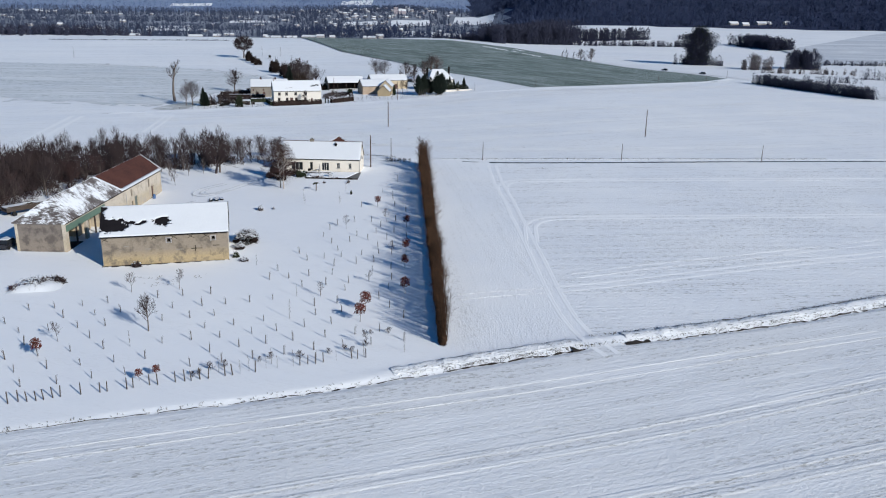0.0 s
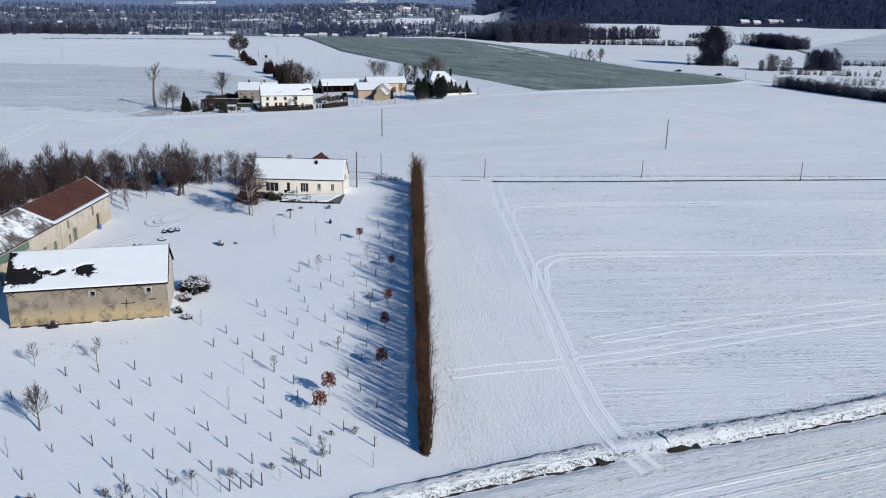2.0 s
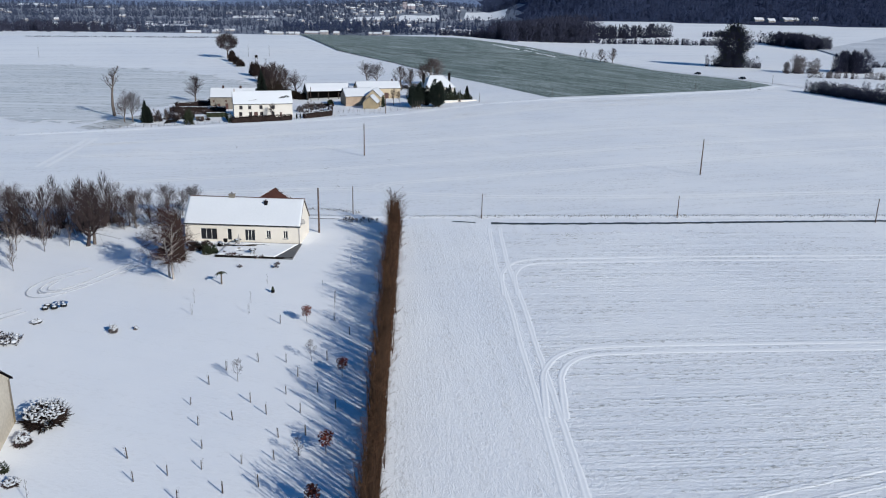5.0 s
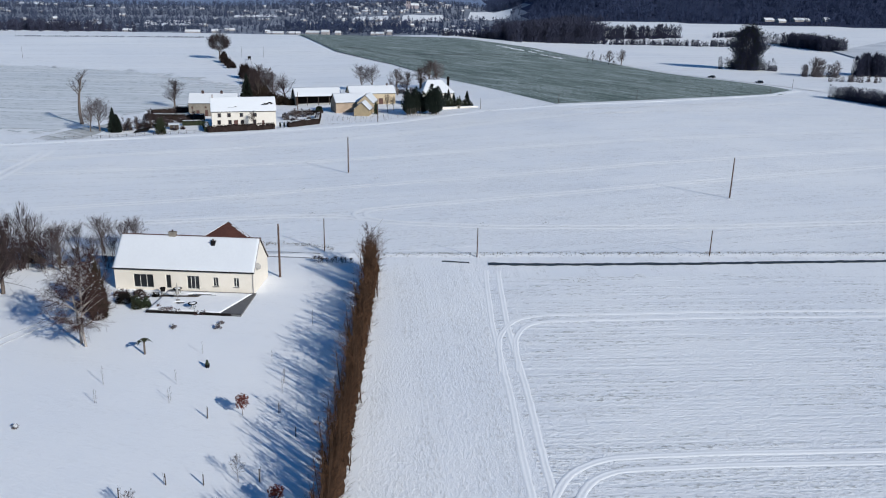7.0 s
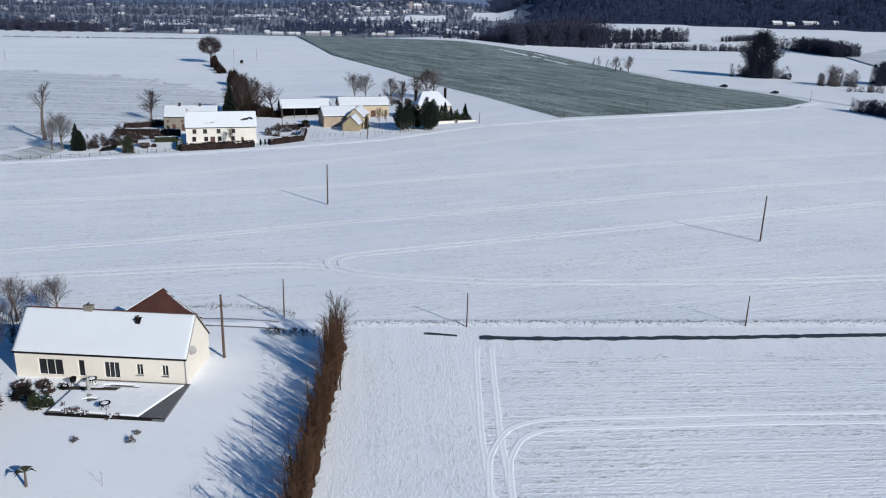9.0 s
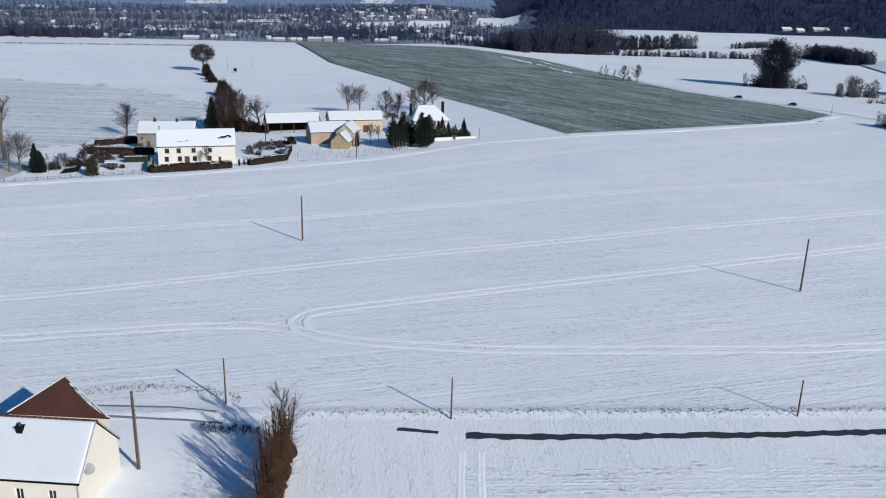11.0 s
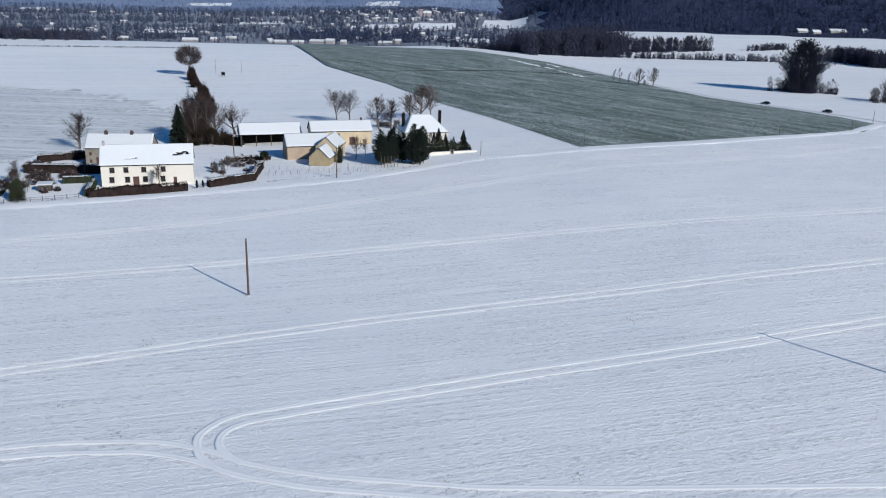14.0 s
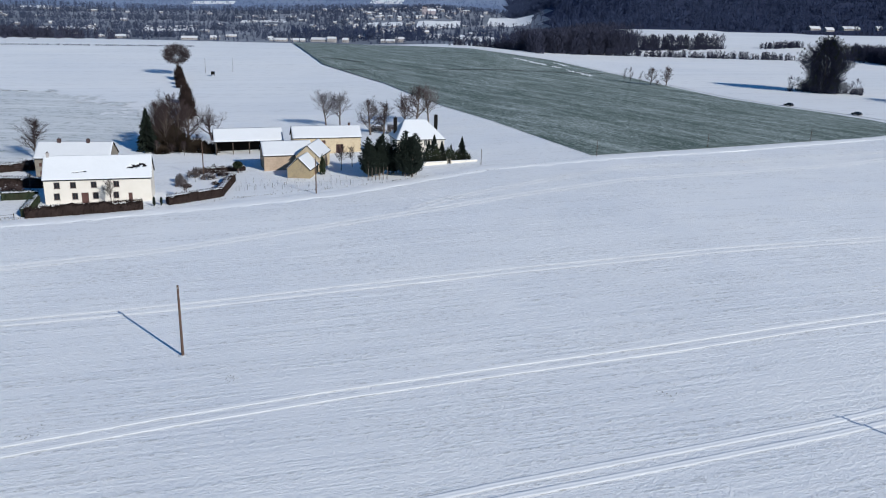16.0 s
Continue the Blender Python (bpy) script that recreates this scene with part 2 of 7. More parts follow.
def stone_stucco(name, upper, lower, z_low, dark=0.5):
    """Old rubble wall: pale render above, ochre stone near its foot, dark blotches."""
    m, nt, b = nodes_of(name)
    co = place(nt)
    blot = noise_at(nt, co, 0.55, 5, 0.65)
    fine = noise_at(nt, co, 5.0, 5, 0.7)
    sep = nt.nodes.new("ShaderNodeSeparateXYZ")
    wire(nt, co, sep.inputs[0])
    wob = nd(nt, "ShaderNodeMath")
    wob.operation = "MULTIPLY_ADD"
    wire(nt, blot, wob.inputs[0])
    wob.inputs[1].default_value = -2.2
    wire(nt, sep.outputs[2], wob.inputs[2])
    low = ramp(nt, wob.outputs[0], 0.5, 0.62)
    shift = nd(nt, "ShaderNodeMapRange")
    shift.inputs[1].default_value, shift.inputs[2].default_value = z_low - 1.3, z_low + 0.2
    wire(nt, wob.outputs[0], shift.inputs[0])
    col = mix(nt, shift.outputs[0], rgba(lower), rgba(upper))
    col = mix(nt, ramp(nt, blot, 0.48, 0.62), col, rgba(tuple(v * dark for v in upper)))
    col = mix(nt, ramp(nt, fine, 0.35, 0.75), mix(nt, 0.35, col, rgba((0.10, 0.08, 0.07))), col)
    wire(nt, col, b.inputs["Base Color"])
    b.inputs["Roughness"].default_value = 0.92
    bump(nt, b, fine, 0.7, 0.06)
    return m


def patchy_slate():
    m, nt, b = nodes_of("slate_with_melting_snow")
    f = noise_at(nt, place(nt, (0.45, 1.5, 0.7), 4), 2.6, 7, 0.75)
    g = noise_at(nt, place(nt), 0.24, 3)
    add = nd(nt, "ShaderNodeMath")
    add.operation = "ADD"
    wire(nt, f, add.inputs[0]), wire(nt, g, add.inputs[1])
    cut = nd(nt, "ShaderNodeMath")
    cut.operation = "MULTIPLY"
    cut.inputs[1].default_value = 0.5
    wire(nt, add.outputs[0], cut.inputs[0])
    stone = mix(nt, f, rgba((0.06, 0.048, 0.045)), rgba((0.13, 0.11, 0.105)))
    wire(nt, mix(nt, ramp(nt, cut.outputs[0], 0.485, 0.55), stone, rgba(SNOW)), b.inputs["Base Color"])
    b.inputs["Roughness"].default_value = 0.85
    bump(nt, b, f, 0.4, 0.05)
    return m


M_WHEAT = wheat_material()
M_BARNWALL = stone_stucco("old_barn_wall", (0.255, 0.212, 0.165), (0.39, 0.30, 0.17), -0.4)
M_GABLE = plain("cream_lime_render", (0.50, 0.45, 0.38), 0.9, 0.2, 3, 0.4, 0.4, second=(0.40, 0.35, 0.29))
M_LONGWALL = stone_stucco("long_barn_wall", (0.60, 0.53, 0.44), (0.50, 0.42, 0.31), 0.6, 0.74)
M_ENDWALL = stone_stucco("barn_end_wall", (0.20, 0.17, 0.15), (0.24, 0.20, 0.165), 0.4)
M_PATCHY = patchy_slate()


# ---------- building blocks ----------
class Geo:
    """Gathers vertices and faces for one mesh."""

    def __init__(self):
        self.v, self.f, self.smooth = [], [], False

    def add(self, verts, faces):
        k = len(self.v)
        self.v.extend(verts)
        self.f.extend([tuple(i + k for i in face) for face in faces])
        return self

    def box(self, x0, y0, z0, x1, y1, z1):
        p = [(x, y, z) for z in (z0, z1) for x, y in ((x0, y0), (x1, y0), (x1, y1), (x0, y1))]
        return self.add(p, [(3, 2, 1, 0), (4, 5, 6, 7), (0, 1, 5, 4), (1, 2, 6, 5), (2, 3, 7, 6), (3, 0, 4, 7)])

    def slab(self, poly, thick):
        """A sheet with the given outline and a thickness straight down."""
        n = len(poly)
        low = [(x, y, z - thick) for x, y, z in poly]
        return self.add(list(poly) + low, [tuple(range(n)), tuple(range(2 * n - 1, n - 1, -1))] +
                        [(i, i + n, (i + 1) % n + n, (i + 1) % n) for i in range(n)])

    def tube(self, p, q, r0, r1, n=5, cap=False):
        p, q = Vector(p), Vector(q)
        d = q - p
        if d.length < 1e-6:
            return self
        a = d.orthogonal().normalized()
        b = d.normalized().cross(a)
        ring = [a * math.cos(i * 2 * math.pi / n) + b * math.sin(i * 2 * math.pi / n) for i in range(n)]
        if r1 <= 0:
            return self.add([tuple(p + c * r0) for c in ring] + [tuple(q)], [(i, (i + 1) % n, n) for i in range(n)])
        verts = [tuple(p + c * r0) for c in ring] + [tuple(q + c * r1) for c in ring]
        faces = [(i, (i + 1) % n, (i + 1) % n + n, i + n) for i in range(n)]
        if cap:
            faces += [tuple(range(n, 2 * n)), tuple(range(n - 1, -1, -1))]
        return self.add(verts, faces)

    def mesh(self, name):
        me = bpy.data.meshes.new(name)
        me.from_pydata(self.v, [], self.f)
        if self.smooth:
            me.polygons.foreach_set("use_smooth", [True] * len(me.polygons))
        me.update()
        return me


def part(name, geo, material, parent, label="", at=None):
    me = geo if isinstance(geo, bpy.types.Mesh) else geo.mesh(name)
    if not me.materials:
        me.materials.append(material)
    ob = new(name, me)
    ob.parent = parent
    if at is not None:
        ob.matrix_basis = at
    return tagged(ob, label)


def thing(name, m, label, category, group="", kind=""):
    ob = new(name)
    ob.matrix_world = m
    ob.empty_display_size = 0.3
    return tagged(ob, label, category, group, kind)


def solo(name, geo, material, label, category="", group="", kind="", m=None):
    """A thing of one single mesh."""
    ob = part(name, geo, material, None)
    if m is not None:
        ob.matrix_world = m
    return tagged(ob, label, category, group, kind)


def ss(a, b, x):
    t = min(max((x - a) / (b - a), 0.0), 1.0)
    return t * t * (3 - 2 * t)


def wob(x, y, s, seed=0.0):
    return noise.noise(Vector((x * s, y * s, seed)))


# ---------- ground ----------
def ditch_y(x):
    return -2.3 + 0.262 * x + 0.5 * math.sin((x * 0.97 - 1) * 0.11)


def gz(x, y):
    """Height of the ground."""
    z = ss(100, 300, y) * (-0.5 + (0.035 * min(x, 75) if x > 0 else 0.02 * max(x, -40)))
    z += min(0.0, -2.35 + 0.0205 * (max(y, -60.0) - 5))
    z -= 0.6 * math.exp(-((x + 60) / 16) ** 2 - ((y - 88) / 22) ** 2)
    z -= 0.7 * math.exp(-((x + 3) / 60) ** 2 - ((y - 195) / 40) ** 2)
    z += 7 * ss(450, 850, y) * (1 - 0.8 * ss(60, 220, x))
    if -60 < x < 120 and -40 < y < 40:
        e = (y - ditch_y(x)) * 0.96
        open_ = 1 - (ss(18.1, 18.9, x) - ss(23.4, 24.2, x))
        far_w = ss(-60, -5, x)
        z -= open_ * (0.10 + 0.3 * far_w) * math.exp(-(e / 0.45) ** 2) * (0.8 + 0.6 * wob(x, y, 0.4))
        z += 0.26 * ss(-16, 2, x) * math.exp(-((e - 1.9) / 1.1) ** 2) * (0.7 + 0.9 * wob(x, y, 0.6) + 0.5 * wob(x, y, 1.7))
    if y > 120 and y < 135 and x > -40:
        z += 0.22 * math.exp(-((y - 123.4) / 0.7) ** 2)
    d, az = math.hypot(x - 20, y - 50), math.degrees(math.atan2(x - 20, y - 50))
    if d > 600:
        z -= 16 * ss(900, 1250, y) * (1 - ss(6, 12, az))
        z += ss(6, 15, az) * 19 * ss(680, 1300, d) + ss(7.0, 15.5, az) * 190 * ss(1280 + 45 * min(max(15.5 - az, 0.0), 9.0), 2600, d)
        z += 44 * ss(1300, 2700, d) * (1 - 0.6 * ss(8, 13, az)) + 20 * ss(1400, 2300, d) * math.exp(-((az - 0.5) / 8.0) ** 2)
        z += (190 + 60 * wob(x, y, 0.0011, 3)) * ss(2700, 4600, d)
        z += 8 * ss(1800, 2600, d) * wob(x, y, 0.0017, 5)
    return z


def lines(lo, hi, fine_lo, fine_hi, step, grow_by=1.18):
    vals = list(np.arange(fine_lo, fine_hi + 1e-6, step))
    s, x = step, vals[-1]
    while x < hi:
        s *= grow_by
        x += min(s, 55)
        vals.append(min(x, hi))
    s, x = step, vals[0]
    while x > lo:
        s *= grow_by
        x -= min(s, 55)
        vals.insert(0, max(x, lo))
    return vals


def build_ground():
    xs = lines(-4700, 4700, -66, 104, 0.85, 1.12)
    ys = lines(-700, 0, -36, 23.5, 0.5, 1.05)[:-1]
    ys = [y for y in ys if y < 23.6] + list(np.arange(24, 116, 1.2)) + [y for y in lines(115, 4900, 116, 130, 0.7, 1.05) if y >= 116]
    nx, ny = len(xs), len(ys)
    verts = [(x, y, gz(x, y)) for y in ys for x in xs]
    faces, slot = [], []
    for j in range(ny - 1):
        yc = (ys[j] + ys[j + 1]) / 2
        for i in range(nx - 1):
            xc = (xs[i] + xs[i + 1]) / 2
            k = j * nx + i
            faces.append((k, k + 1, k + nx + 1, k + nx))
            d, az = math.hypot(xc - 20, yc - 50), math.degrees(math.atan2(xc - 20, yc - 50))
            if yc < ditch_y(xc):
                s = 0
            elif yc < 123:
                if xc < 1.9 + 0.037 * yc:
                    s = 1
                elif xc < 20 + 0.015 * (yc - 40) + 0.8 * wob(xc, yc, 0.2) or yc > 113 + wob(xc, yc, 0.2):
                    s = 3
                else:
                    s = 2
            elif yc < 420 and d < 500:
                s = 4
            else:
                s = 5
                if yc > 950 and az < 9.6:
                    s = 6
                if d > 2500:
                    s = 8
                if (az >= 9.3 and 1300 < d < 4700) or (az > 6.4 and 2150 < d < 4700):
                    s = 7
            slot.append(s)
    me = bpy.data.meshes.new("ground")
    me.from_pydata(verts, [], faces)
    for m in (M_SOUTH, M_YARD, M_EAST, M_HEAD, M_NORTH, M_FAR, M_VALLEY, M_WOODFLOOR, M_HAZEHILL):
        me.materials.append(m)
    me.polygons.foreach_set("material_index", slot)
    me.polygons.foreach_set("use_smooth", [True] * len(slot))
    me.update()
    tagged(new("ground", me), "snow-covered farmland with faint sown rows and a ditch", kind="structure")


build_ground()


def strip(name, line, half, material, label, lift=0.03, ragged=0.0, step=2.0, profile=None, category=""):
    """A band along a line on the ground; profile: (offset in half widths, height)."""
    prof = profile or ((-1, 0), (1, 0))
    pts = []
    for (x0, y0), (x1, y1) in zip(line, line[1:]):
        n = max(1, int(math.hypot(x1 - x0, y1 - y0) / step))
        pts += [(x0 + (x1 - x0) * i / n, y0 + (y1 - y0) * i / n) for i in range(n)]
    pts.append(line[-1])
    for _ in range(3):
        pts = [pts[0]] + [tuple((a[k] + 2 * b[k] + c[k]) / 4 for k in (0, 1)) for a, b, c in zip(pts, pts[1:], pts[2:])] + [pts[-1]]
    g = Geo()
    g.smooth = True
    w = len(prof)
    for i, (x, y) in enumerate(pts):
        ax, ay = pts[max(i - 1, 0)]
        bx, by = pts[min(i + 1, len(pts) - 1)]
        L = math.hypot(bx - ax, by - ay) or 1
        ux, uy = -(by - ay) / L, (bx - ax) / L
        for off, h in prof:
            o = off * half * (1 + ragged * wob(x, y, 0.9, off)) 
            px, py = x + ux * o, y + uy * o
            g.v.append((px, py, gz(px, py) + lift + h))
    for i in range(len(pts) - 1):
        for j in range(w - 1):
            k = i * w + j
            g.f.append((k + 1, k, k + w, k + w + 1))
    return solo(name, g, material, label, category, kind="structure")


def sheet(name, outline, material, label, lift=0.06, cell=12.0, rise=0.002):
    """A field laid over the ground: the cells of a grid that lie inside an outline."""
    bm = bmesh.new()
    vs = [bm.verts.new((x, y, 0)) for x, y in outline]
    bm.faces.new(vs)
    xs, ys = [p[0] for p in outline], [p[1] for p in outline]
    for axis, lo, hi in ((0, min(xs), max(xs)), (1, min(ys), max(ys))):
        c = lo + cell
        while c < hi:
            co = (c, 0, 0) if axis == 0 else (0, c, 0)
            no = (1, 0, 0) if axis == 0 else (0, 1, 0)
            bmesh.ops.bisect_plane(bm, geom=bm.verts[:] + bm.edges[:] + bm.faces[:], plane_co=co, plane_no=no)
            c += cell
    for v in bm.verts:
        v.co.z = gz(v.co.x, v.co.y) + lift + max(0.0, (v.co.y - 400) * rise)
    bmesh.ops.recalc_face_normals(bm, faces=bm.faces)
    me = bpy.data.meshes.new(name)
    bm.to_mesh(me)
    bm.free()
    if me.polygons and me.polygons[0].normal.z < 0:
        me.flip_normals()
    return solo(name, me, material, label, kind="structure")


RUT = ((-1, -0.04), (-0.58, 0.008), (-0.3, -0.012), (0.3, -0.012), (0.58, 0.008), (1, -0.04))
LIFT = [0.03]


def ruts(line, gauge=2.0, half=0.56, material=None):
    for side in (-0.5, 0.5):
        out = []
        for i, (x, y) in enumerate(line):
            ax, ay = line[max(i - 1, 0)]
            bx, by = line[min(i + 1, len(line) - 1)]
            L = math.hypot(bx - ax, by - ay)
            out.append((x - (by - ay) / L * gauge * side, y + (bx - ax) / L * gauge * side))
        strip("tyre_track", out, half, material or (M_SOUTH if line[0][1] < -20 else M_NORTH if line[0][1] > 150 else M_TRACK), "pressed tyre track in the snow", LIFT[0], 0.25, 1.0, RUT)
        LIFT[0] += 0.004


def drift(line, half, label="low ridge of drifted snow on the wheat"):
    """Broken ridge of snow: many low heaps strewn along a line."""
    r = random.Random(int(line[0][0] * 7))
    g = Geo()
    g.smooth = True
    for (x0, y0), (x1, y1) in zip(line, line[1:]):
        for _ in range(int(math.hypot(x1 - x0, y1 - y0) * 1.6)):
            f = r.random()
            x, y, w = x0 + (x1 - x0) * f + r.gauss(0, half * 0.7), y0 + (y1 - y0) * f + r.gauss(0, half), r.uniform(0.5, 1.7)
            z = gz(x, y) + 0.05 + max(0.0, (y - 400) / 500)
            k = len(g.v)
            n = 7
            for q in range(n):
                a = q * 2 * math.pi / n
                g.v.append((x + w * math.cos(a) * r.uniform(0.7, 1.2), y + 1.5 * w * math.sin(a) * r.uniform(0.7, 1.2), z - 0.2))
            g.v.append((x, y, z + 0.22 * w))
            g.f += [(k + q, k + (q + 1) % n, k + n) for q in range(n)]
    solo("snow_drift", g, M_BANK, label, kind="structure")


def inside(poly, x, y):
    hit = False
    for (x0, y0), (x1, y1) in zip(poly, poly[1:] + poly[:1]):
        if (y0 > y) != (y1 > y) and x < x0 + (x1 - x0) * (y - y0) / (y1 - y0):
            hit = not hit
    return hit


def ragged_field(name, outline, material, label, lift=0.05, cell=2.5, wander=7.0):
    """A field with a wandering, broken edge, as thin snow has."""
    xs, ys = [p[0] for p in outline], [p[1] for p in outline]
    g = Geo()
    g.smooth = True
    seen = {}

    def vid(i, j):
        if (i, j) not in seen:
            x, y = min(xs) + i * cell, min(ys) + j * cell
            x, y = x + cell * 0.35 * wob(x, y, 0.7, 1), y + cell * 0.35 * wob(x, y, 0.7, 2)
            seen[i, j] = len(g.v)
            g.v.append((x, y, gz(x, y) + lift + max(0.0, (y - 400) / 500)))
        return seen[i, j]
    for i in range(int((max(xs) - min(xs)) / cell)):
        for j in range(int((max(ys) - min(ys)) / cell)):
            x, y = min(xs) + (i + 0.5) * cell, min(ys) + (j + 0.5) * cell
            dx = wander * (wob(x, y, 0.05, 4) + 0.8 * wob(x, y, 0.2, 5) + 0.8 * wob(x, y, 0.45, 6))
            if inside(outline, x + dx, y + 1.5 * dx):
                g.f.append((vid(i, j), vid(i + 1, j), vid(i + 1, j + 1), vid(i, j + 1)))
    return solo(name, g, material, label, kind="structure")


WHEAT = [(74, 319), (53, 395), (38, 440), (8.5, 546), (-22, 622), (-38, 662), (-68, 790), (-100, 940), (10, 880), (72, 812), (131, 712), (157, 602), (170, 522), (176, 488), (186, 462), (197, 440), (207, 412), (210, 388), (191, 366), (155, 354), (117, 337)]
sheet("wheat_field", WHEAT, M_WHEAT, "green winter wheat field dusted with snow", 0.08, 25)
ragged_field("stubble_field", [(-300, 283), (-172, 281), (-132, 260), (-106, 249), (-97, 255), (-88, 300), (-66, 345), (-62, 395), (-84, 422), (-126, 470), (-170, 494), (-220, 508), (-300, 512)], M_STUBBLE, "grey-green stubble field showing through thin snow", 0.07, 2.5, 9.0)
# shadow and twigs below the lone tree, laid on as a darker sheet
sheet("grass_patch", [(-98, 240), (-86, 233), (-83, 252), (-85, 276), (-93, 262), (-96, 250)], M_TWIGSHADE, "brownish patch of painted shade and twigs under a lone tree", 0.05, 6)
sheet("thin_snow_field", [(430, 748), (720, 1010), (700, 800), (412, 552), (362, 556), (400, 640)], M_PALEFIELD, "field under thin snow, shade in its grey-blue tone", 0.3, 30)
sheet("meadow", [(212, 279), (231, 290), (311, 270), (396, 279), (396, 222), (247, 262)], M_STUBBLE, "grey-green meadow dusted with snow", 0.05, 25)

ruts([(22.9, 115.5), (22.4, 109.7), (21.4, 95), (21.1, 77), (20.5, 65), (20.3, 57), (19.5, 37), (18.8, 22), (18.8, 13), (19.6, 6), (21.5, 1)], 1.9, 0.42, M_BANK)
ruts([(20.9, 82), (21.7, 91), (24, 95.8), (27, 97.1), (50, 98), (96, 98.4), (140, 99)], 2.0, 0.38, M_BANK)
ruts([(20.4, 48), (21.9, 58), (24, 61.8), (27.4, 63.7), (39, 64.2), (56, 64.2), (75, 64.5), (140, 65)], 2.0, 0.42, M_BANK)
ruts([(19.6, 24), (30, 26.4), (40, 29.2), (50, 32), (57, 33.7), (82, 39.5), (130, 52)], 2.0, 0.42)
ruts([(23.3, 29.7), (35, 33.4), (46, 36.2), (58.8, 39.3), (84, 46), (130, 58)], 2.0, 0.36, M_EAST)
ruts([(4.1, 21.4), (9.4, 22.5), (18.2, 23.8)], 2.0, 0.4, M_HEAD)
ruts([(-42.6, -18.4), (-28, -15.1), (-11.5, -11.5), (7.2, -7.4), (30, -1.4), (60, 6)], 1.8, 0.34, M_SOUTH)
ruts([(-36, -29.8), (-19, -25.9), (-5.5, -22.9), (11, -19), (28, -14.6), (52, -7.2), (90, 2)], 2.0, 0.5)
ruts([(-6, -33), (16.4, -27.9), (28, -25.4), (42.3, -21.9), (80, -12)], 2.0, 0.5)
ruts([(-60, 139), (-24, 146.1), (-12.8, 148.3), (-3.8, 148.6), (2.3, 146.6), (5, 144.6), (12.3, 142.4), (26.8, 140.3), (40, 140), (69.5, 140.2), (130, 146)], 2.0, 0.42, M_BANK)
ruts([(5, 144.6), (2, 147), (0.9, 150.5), (2.6, 153.6), (11.2, 156.8), (32.8, 163.9), (65.4, 173.4), (95.7, 183.2), (160, 204)], 2.0, 0.42, M_BANK)
ruts([(-60, 153), (-34, 162), (-13.5, 170.8), (0.1, 176.5), (16.4, 182.2), (35.4, 187.6), (57, 193.3), (88.5, 202.6), (190, 233)], 2.0, 0.36, M_BANK)
ruts([(-80, 187), (-47, 197.3), (-29.4, 202.4), (-9.3, 208.3), (13.4, 215.4), (39.4, 222.3), (68.5, 229.2), (110, 239.5), (240, 275)], 2.0, 0.36, M_BANK)
ruts([(-90, 203), (-55, 218.8), (-17.3, 235.2), (8, 250), (29.3, 262), (46.8, 272.5), (73.7, 286), (98.9, 294.8), (140, 310.8), (187, 337)], 2.0, 0.5, M_BANK)
ruts([(24, 262), (31, 270), (46.8, 281.8), (61.9, 292), (78.6, 302.7), (112.6, 313.3), (168, 335)], 2.0)
ruts([(-104, 128), (-107, 145), (-111, 168), (-117, 214)], 3.6, 0.8, M_BANK)
ruts([(-81, 172), (-82.5, 190), (-85, 219)], 2.4, 0.6, M_BANK)
ruts([(-54, 63.2), (-50.9, 70.5), (-47.4, 75.9), (-45.1, 78.3)], 1.5, 0.11, M_CHURN)
ruts([(-35.8, 96.1), (-37.8, 92.8), (-39.9, 88.6), (-42.3, 85.2), (-44.6, 82.8), (-46.4, 83.4), (-47.4, 86.1), (-46.5, 89.8), (-42.1, 94.3)], 1.5, 0.09, M_CHURN)
ruts([(-40.4, 88.2), (-42.6, 85.6), (-44.4, 84.2), (-45.6, 84.9), (-46.2, 86.6), (-45.2, 89.4)], 0.9, 0.07, M_CHURN)
strip("farm_track", [(-110, 226), (-53, 250.6), (-15, 267), (8, 277.5), (25, 290), (42, 303), (65.5, 311), (119, 332.5), (185.5, 365), (210, 388)], 1.7, M_TRACK, "snow-covered farm lane with tyre marks", 0.16, 0.6, 2, ((-1.6, -0.2), (-1, 0.02), (-0.6, -0.03), (-0.25, 0.03), (0.25, 0.03), (0.6, -0.03), (1, 0.02), (1.6, -0.2)))
drift([(100, 716), (110, 690), (118, 662), (124, 645)], 1.8)
drift([(127, 690), (133, 662)], 1.5)
drift([(126, 630), (131, 610), (134, 590)], 1.8)
strip("wheat_tramline", [(-22, 622), (12, 618), (49, 614), (90, 611), (120, 609), (152, 613)], 0.9, M_DARKBROWN, "dark wheel mark across the wheat", 0.68, 0.5, 4)
strip("wheat_tramline", [(-52, 718), (-30, 698), (-10, 672)], 0.8, M_DARKBROWN, "dark wheel mark across the wheat", 0.9, 0.5, 4)
strip("country_road", [(78, 834), (138, 716), (164, 604), (177, 523), (183, 489), (192, 464), (203, 444), (214, 416), (222, 385), (229, 350), (249, 294), (313, 190)], 1.7, M_TRACK, "snow-packed country road between the fields", 0.16, 0.1, 8)
strip("road", [(22.7, 118.5), (30, 118.1), (39.9, 118.2), (55.7, 118.4), (65.6, 118.8), (79.4, 119.3), (118.9, 120.3), (259.2, 123.5)], 0.55, M_TARMAC, "wet black strip of tarmac cleared of snow", 0.06, 0.6, 0.6)
strip("road_patch", [(15.5, 119.8), (17.6, 119.5), (19.8, 119.1)], 0.35, M_TARMAC, "thawed patch of tarmac", 0.03, 0.6, 0.5)
strip("driveway_rut", [(-19, 125.2), (-16.6, 125.1), (-8.3, 124.7), (-3.9, 123.3)], 0.2, M_DRIVE, "dark thawed wheel rut on the drive", 0.03, 0.4, 0.7)
